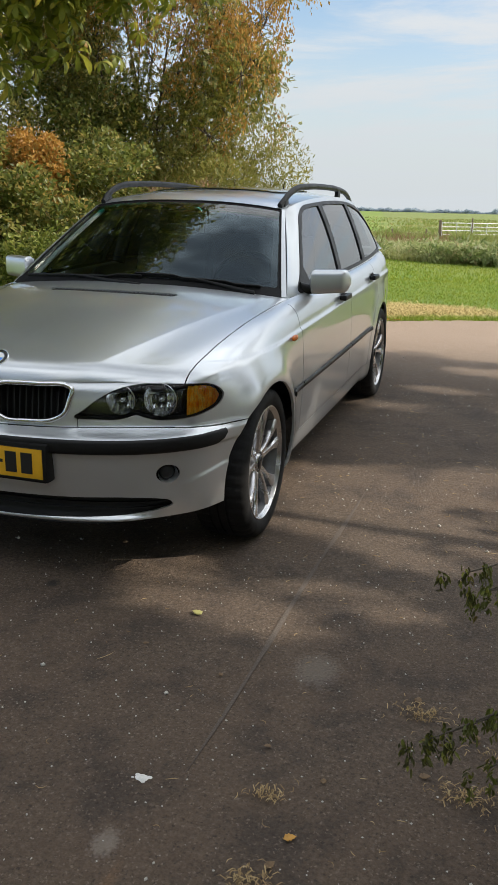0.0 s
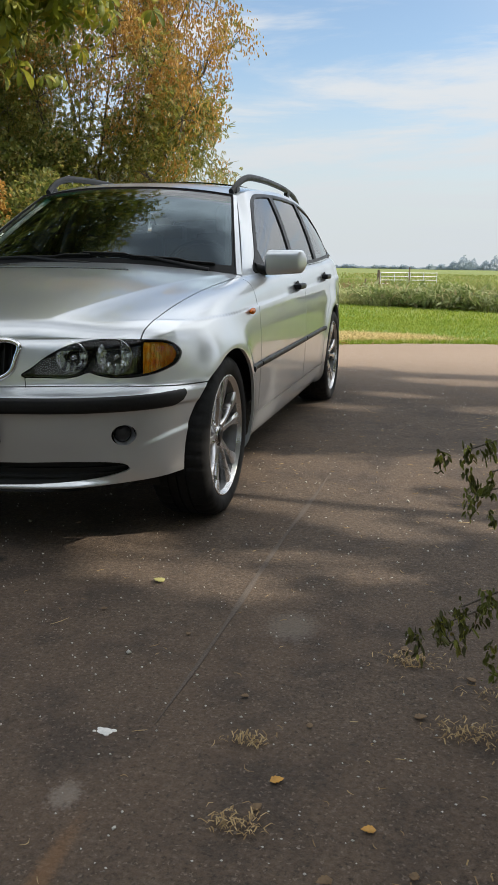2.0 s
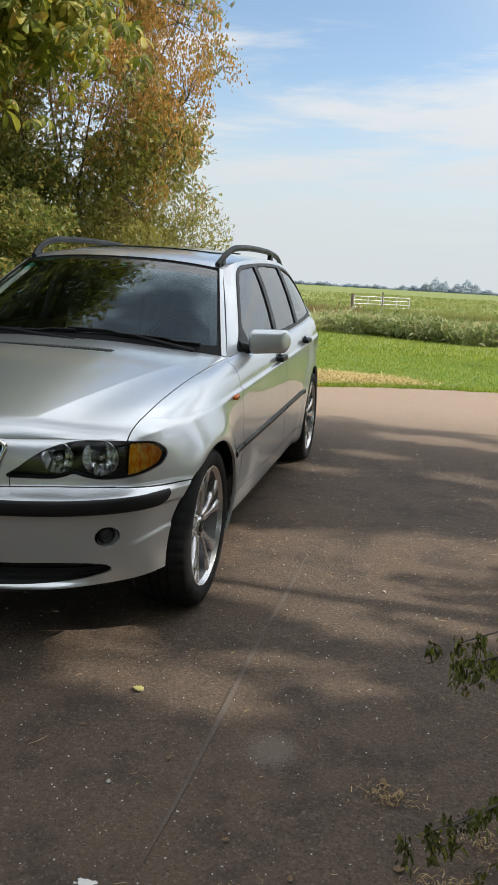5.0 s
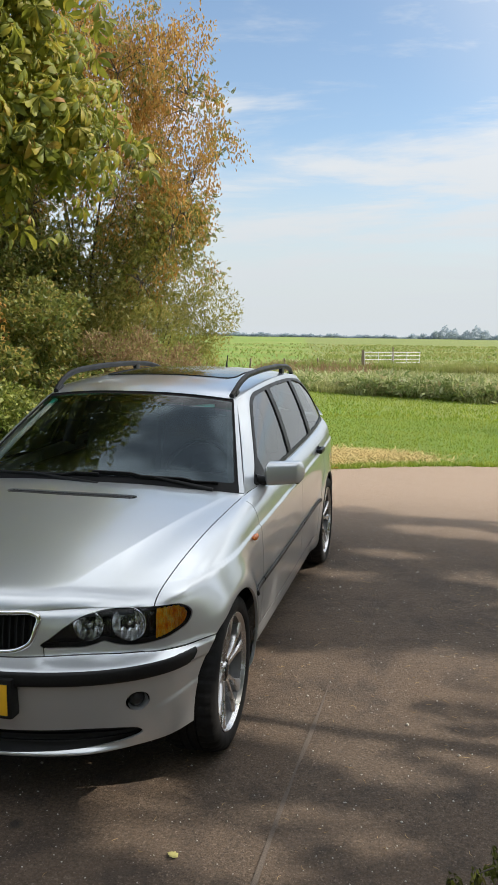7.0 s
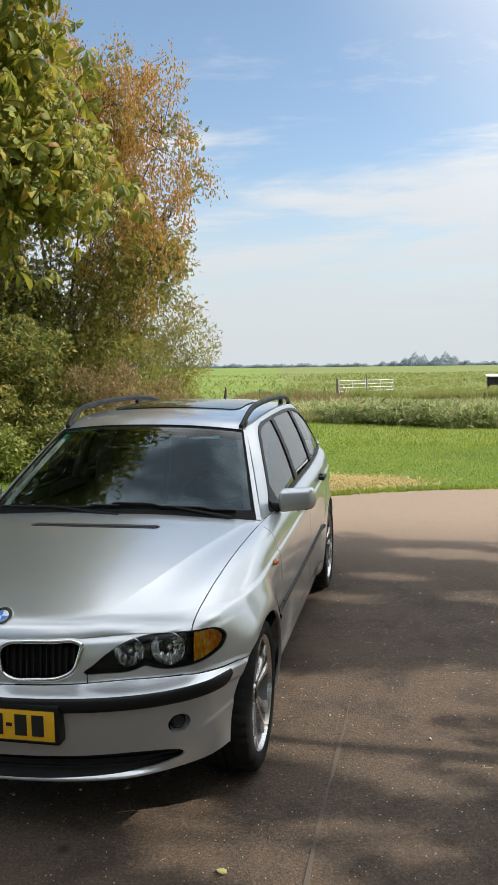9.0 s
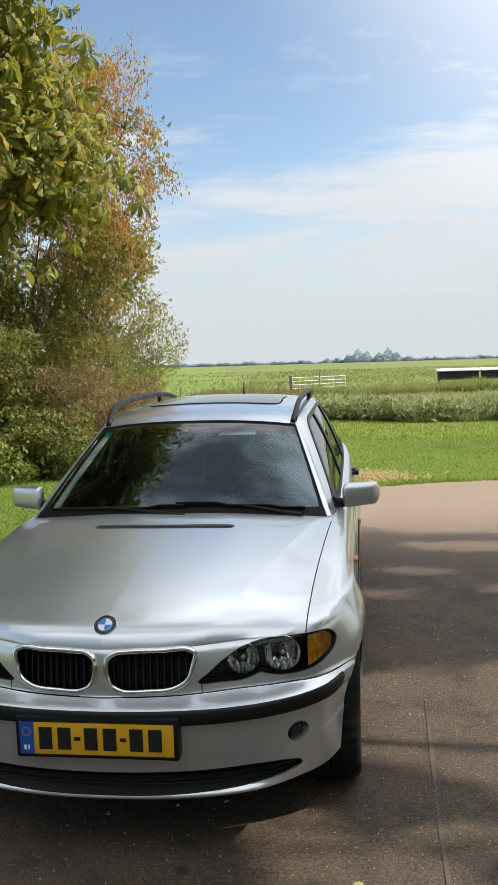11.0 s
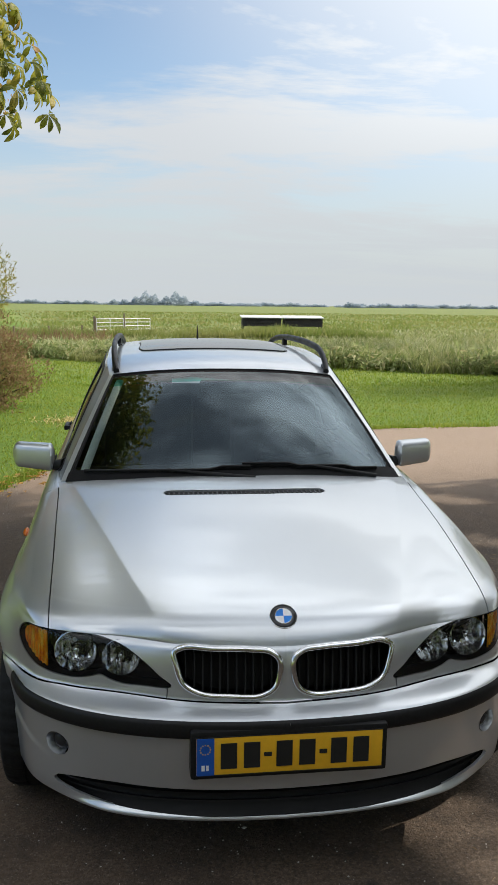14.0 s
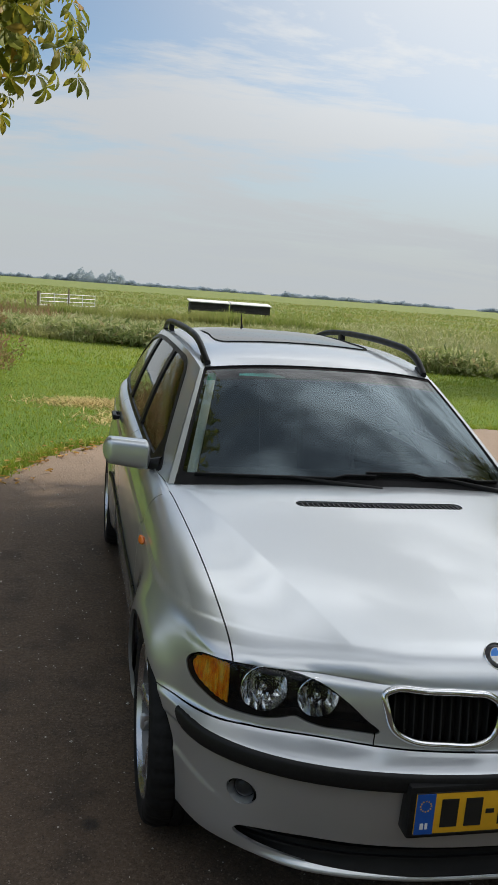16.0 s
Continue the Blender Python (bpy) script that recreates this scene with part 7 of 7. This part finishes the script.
def shrub():
    rng = np.random.default_rng(81)
    foot = Vector((2.62, -0.62, float(ground_z(0, -0.62)) - 0.01))
    ob = lump("shrub", Matrix.Translation(foot), "arching shrub with small toothed green leaves at the asphalt's edge", "shrub")
    # most stems beyond x = 2.3 are unseen, added to block skylight
    tips = [(1.685, -0.90, 0.645), (1.735, -0.86, 0.60), (1.74, -0.68, 0.52), (1.80, -0.40, 0.40), (1.655, -1.11, 0.40), (1.69, -1.17, 0.46), (1.77, -1.20, 0.43), (1.83, -1.10, 0.52), (1.86, -0.95, 0.66), (1.92, -0.6, 0.50), (1.98, -1.15, 0.40), (2.2, -0.5, 0.75), (2.3, -1.0, 0.62), (2.6, -0.2, 0.7),
            (3.0, -0.7, 0.8), (2.5, -1.2, 0.5), (2.6, -1.5, 1.2), (2.9, -0.6, 1.4), (2.45, -0.3, 1.1), (3.2, 0.2, 1.5), (2.7, -1.9, 1.0), (3.3, -1.2, 1.6), (2.4, -1.6, 0.8), (3.0, -0.1, 1.1), (2.8, -1.1, 1.4), (2.35, -0.7, 0.95)]
    P, D = [], []
    for k, tip in enumerate(tips):
        tip = Vector(tip) - foot
        mid = Vector((tip.x * 0.55, tip.y * 0.55, tip.z + 0.10))
        c = spline([(0, 0, 0), (tip.x * 0.22, tip.y * 0.22, tip.z * 0.75), tuple(mid), tuple(tip)])(np.linspace(0, 1, 34))
        tube("stem", c[::2], 0.005, BARK, ob, "", 6, np.linspace(0.007, 0.0016, 17))
        # bunches of leaflets hang from every node
        for i in range(13, 34):
            lean = rng.normal(0, 0.25, 3)
            long = rng.uniform(0.025, 0.055)
            side = rng.normal(0, 0.012, 3)
            for j in range(30):
                f = rng.uniform(0, 1)
                P.append(c[i] + side * f + np.array([0, 0, 0.010 - long * f]) + rng.normal(0, 0.006, 3))
                D.append((lean[0] + rng.normal(0, 0.45), lean[1] + rng.normal(0, 0.45), -0.9 + rng.normal(0, 0.25)))
    V, T = scatter(np.array(P), np.array(D), toothed_leaf(0.0155, 0.0070), rng.uniform(0.6, 1.25, len(P)), rng, 0.8, 0.1)
    fast_mesh("leaves", V, T, SHRUB, ob, "small toothed leaves")
    # an unseen bush, added to keep skylight off the asphalt
    bush("shrub", (2.95, -0.75, 0.75), (0.75, 1.1, 0.78), 8000, 82, SHRUB, leaf_card(0.055, 0.03, 0.3), "dense dark green shrub, unseen, added to block skylight", 0.3, 0.1, 30, 0.30)


shrub()

LITTER = plain("dead_leaf", (0.50, 0.26, 0.05), 0.7, 0.0, 0.25, 60)
BROWN_LITTER = plain("brown_dead_leaf", (0.16, 0.10, 0.05), 0.8, 0.0, 0.3, 60)
PALE_LITTER = plain("pale_dead_leaf", (0.48, 0.38, 0.26), 0.8, 0.0, 0.25, 60)
GREEN_LITTER = plain("fallen_green_leaf", (0.30, 0.28, 0.10), 0.6, 0.0, 0.25, 60)
DROPPING = plain("chalky_white", (0.72, 0.71, 0.68), 0.9, 0.0, 0.12, 80)
PEBBLE = plain("pale_grit", (0.52, 0.49, 0.44), 0.85, 0.0, 0.3, 90)
SCRATCH = Mat("scraped_asphalt").set(Roughness=0.9)
SCRATCH.colour(SCRATCH.ramp(SCRATCH.noise(260, 4, 0.7), [(0.35, (0.060, 0.046, 0.036)), (0.7, (0.15, 0.12, 0.095))]))
SCRATCH = SCRATCH.m


def fallen_leaf(x, y, turn, size, mat, label):
    z = float(ground_z(x, y))
    V, F = [], []
    n = 9
    for i in range(n):
        t = i / (n - 1)
        w = 0.36 * size * math.sin(math.pi * t ** 0.75) * (1 + 0.18 * (-1) ** i)
        for s in (-1, 0, 1):
            V.append((t * size, s * w, 0.006 + 0.16 * size * (t - 0.45) ** 2 + 0.10 * size * abs(s) * math.sin(3 * t)))
    for i in range(n - 1):
        for k in range(2):
            a = 3 * i + k
            F.append((a, a + 3, a + 4, a + 1))
    ob = finish("fallen_leaf", V, F, mat)
    ob.matrix_basis = pose(x, y, z, 0, 0, turn)
    sm = ob.modifiers.new("thickness", "SOLIDIFY")
    sm.thickness = 0.0012
    return tagged(ob, label, "leaf", "fallen leaves")


WISP = leafy("wisp", [(0.0, (0.22, 0.14, 0.065)), (0.6, (0.38, 0.26, 0.12)), (1.0, (0.55, 0.41, 0.21))], 0.85, 0.1)


def litter():
    rng = np.random.default_rng(91)
    fallen_leaf(1.394, -0.927, 30, 0.030, LITTER, "small curled orange leaf on the asphalt")
    fallen_leaf(1.61, -1.02, 190, 0.028, LITTER, "torn orange leaf on the asphalt")
    fallen_leaf(1.31, -1.28, 70, 0.045, PALE_LITTER, "pale dry leaf on the asphalt")
    fallen_leaf(0.863, -0.015, 160, 0.042, GREEN_LITTER, "fallen yellow-green leaf on the asphalt")
    for x, y, t, s in ((1.62, -0.30, 80, 0.028), (1.28, -0.62, 200, 0.02), (1.05, -0.35, 130, 0.018), (0.2, -0.6, 40, 0.032), (-0.05, -0.42, 100, 0.025), (-1.7, 1.0, 10, 0.06), (-1.5, 0.3, 70, 0.05), (-2.0, 1.6, 200, 0.06), (-1.85, 2.2, 320, 0.05), (0.75, -0.25, 12, 0.02), (1.38, -1.02, 60, 0.026), (1.55, -1.16, 210, 0.03), (1.50, -1.27, 95, 0.024), (1.68, -1.13, 80, 0.022), (1.66, -0.62, 20, 0.03), (1.80, -0.42, 150, 0.026), (1.44, -0.72, 100, 0.02)):
        fallen_leaf(x, y, t, s, BROWN_LITTER, "small withered brown leaf on the asphalt")
    e = EDGE(rng.uniform(0.28, 0.62, 420)) + rng.normal(0, 0.13, (420, 2))
    p = np.column_stack([e, ground_z(e[:, 0], e[:, 1]) + rng.uniform(0.006, 0.03, 420)])
    V, T = scatter(p, np.column_stack([rng.normal(0, 1, (420, 2)), rng.normal(0, 0.12, 420)]), toothed_leaf(0.06, 0.04), rng.uniform(0.5, 1.2, 420), rng, 0.25)
    tagged(fast_mesh("leaf_litter", V, T, BROWN_LEAF), "fallen orange-brown leaves along the lawn's edge", "leaves", "", "stuff")
    # chalky white splash
    bm = bmesh.new()
    for dx, dy, r in ((0, 0, 0.026), (0.018, 0.006, 0.011), (-0.014, 0.007, 0.010), (0.008, -0.013, 0.009), (-0.022, -0.006, 0.006)):
        bmesh.ops.create_uvsphere(bm, u_segments=12, v_segments=6, radius=1, matrix=Matrix.Translation((1.008 + dx, -0.833 + dy, float(ground_z(0, -0.833)))) @ Matrix.Diagonal((r * 0.7, r * 0.5, 0.003, 1)))
    tagged(part("white_splash", bm, DROPPING, None), "chalky white splash on the asphalt", "splash")
    # long pale scrape along the car's side
    n = 60
    V, F = [], []
    for i in range(n):
        t = i / (n - 1)
        y = -0.78 + 2.2 * t
        x = 1.105 + 0.075 * t + 0.004 * math.sin(9 * t)
        w = (0.0075 + 0.0030 * math.sin(23 * t) * math.sin(7 * t)) * min(1, 5 * t + 0.08, 5 * (1 - t) + 0.08)
        z = float(ground_z(x, y)) + 0.003
        V += [(x - w, y, z), (x + w, y, z), (x + w, y, z - 0.006), (x - w, y, z - 0.006)]
    for i in range(n - 1):
        a = 4 * i
        F += [(a, a + 1, a + 5, a + 4), (a + 1, a + 2, a + 6, a + 5), (a + 3, a, a + 4, a + 7)]
    tagged(finish("scrape_mark", V, F, SCRATCH, smooth=False, kind="structure"), "long pale scrape in the asphalt", "mark")
    # grit
    m = 7000
    xy = np.column_stack([rng.uniform(-3, 4, m), -2.2 + 9 * rng.uniform(0, 1, m) ** 1.4])
    z = ground_z(xy[:, 0], xy[:, 1])
    r = rng.uniform(0.0012, 0.0042, m) * (1 + (rng.uniform(0, 1, m) < 0.04) * 1.3)
    octa = np.array([(1, 0, 0), (0, 1, 0), (-1, 0, 0), (0, -1, 0), (0, 0, 0.8), (0, 0, -0.8)], float)
    ot = np.array([(0, 1, 4), (1, 2, 4), (2, 3, 4), (3, 0, 4), (1, 0, 5), (2, 1, 5), (3, 2, 5), (0, 3, 5)])
    jit = rng.uniform(0.6, 1.3, (m, 6, 1))
    V = np.column_stack([xy, z + r * 0.5])[:, None, :] + octa[None] * jit * r[:, None, None]
    T = (ot[None] + (np.arange(m) * 6)[:, None, None]).reshape(-1, 3)
    tagged(fast_mesh("grit", V.reshape(-1, 3), T, PEBBLE), "pale grit scattered over the asphalt", "grit", "", "stuff")
    # thin straws and bits of twig, most of them towards the shrub
    n = 620
    x = 0.3 + 2.6 * rng.uniform(0, 1, n) ** 0.6
    y = rng.uniform(-1.7, 3.2, n)
    a, ln = rng.uniform(0, 2 * np.pi, n), rng.uniform(0.008, 0.034, n) * (1 + 1.2 * (rng.uniform(0, 1, n) < 0.08))
    d = np.stack([np.cos(a), np.sin(a)], 1)
    sd = np.column_stack([-d[:, 1], d[:, 0], np.zeros(n)]) * rng.uniform(0.0006, 0.0013, n)[:, None]
    bow = rng.normal(0, 0.22, n)[:, None] * ln[:, None] * np.stack([-d[:, 1], d[:, 0]], 1)
    rings = []
    for t, w in ((0.0, 0.5), (0.35, 1.0), (0.7, 0.9), (1.0, 0.3)):
        q = np.column_stack([x, y]) + d * (ln * t)[:, None] + bow * (4 * t * (1 - t))
        c = np.column_stack([q, ground_z(q[:, 0], q[:, 1]) + 0.0025])
        rings += [c - sd * w, c + np.array([0, 0, 0.0016]) * w, c + sd * w]
    V = np.stack(rings, 1).reshape(-1, 3)
    T = np.array([(3 * i + k, 3 * i + k + 1, 3 * i + k + 4) for i in range(3) for k in range(2)] + [(3 * i + k, 3 * i + k + 4, 3 * i + k + 3) for i in range(3) for k in range(2)])
    T = (T[None] + (np.arange(n) * 12)[:, None, None]).reshape(-1, 3)
    tagged(fast_mesh("plant_bits", V, T, WISP), "thin straws and twig bits strewn over the asphalt", "debris", "", "stuff")
    # wisps of dry grass near the shrub
    for k, (x, y, s) in enumerate(((1.32, -0.80, 0.04), (1.36, -1.06, 0.055), (1.78, -0.66, 0.08), (1.92, -0.48, 0.12), (1.95, -1.1, 0.12), (1.74, -1.2, 0.08), (2.15, -0.75, 0.2), (1.645, -0.35, 0.065), (2.1, -1.35, 0.2))):
        n = int(1500 * s) + 12
        p = np.array([x, y]) + rng.normal(0, 1, (n, 2)) * np.array([s * 0.55, s * 0.32])
        a = rng.uniform(0, 2 * np.pi, n)
        ln = rng.uniform(0.008, 0.026, n)
        d = np.stack([np.cos(a), np.sin(a), rng.uniform(-0.03, 0.10, n)], 1) * ln[:, None]
        sd = np.stack([-np.sin(a), np.cos(a), np.zeros(n)], 1) * 0.0014
        b = np.column_stack([p, ground_z(p[:, 0], p[:, 1]) + rng.uniform(0.001, 0.012, n)])
        V = np.stack([b - sd, b + sd, b + d * 0.6 + sd + np.array([0, 0, 0.006]), b + d * 0.6 - sd + np.array([0, 0, 0.006]), b + d], 1).reshape(-1, 3)
        T = (np.array([(0, 1, 2), (0, 2, 3), (3, 2, 4)])[None] + (np.arange(n) * 5)[:, None, None]).reshape(-1, 3)
        tagged(fast_mesh("dry_grass", V, T, WISP), "wisp of dry straw-coloured grass on the asphalt", "dry grass", "", "stuff")


litter()
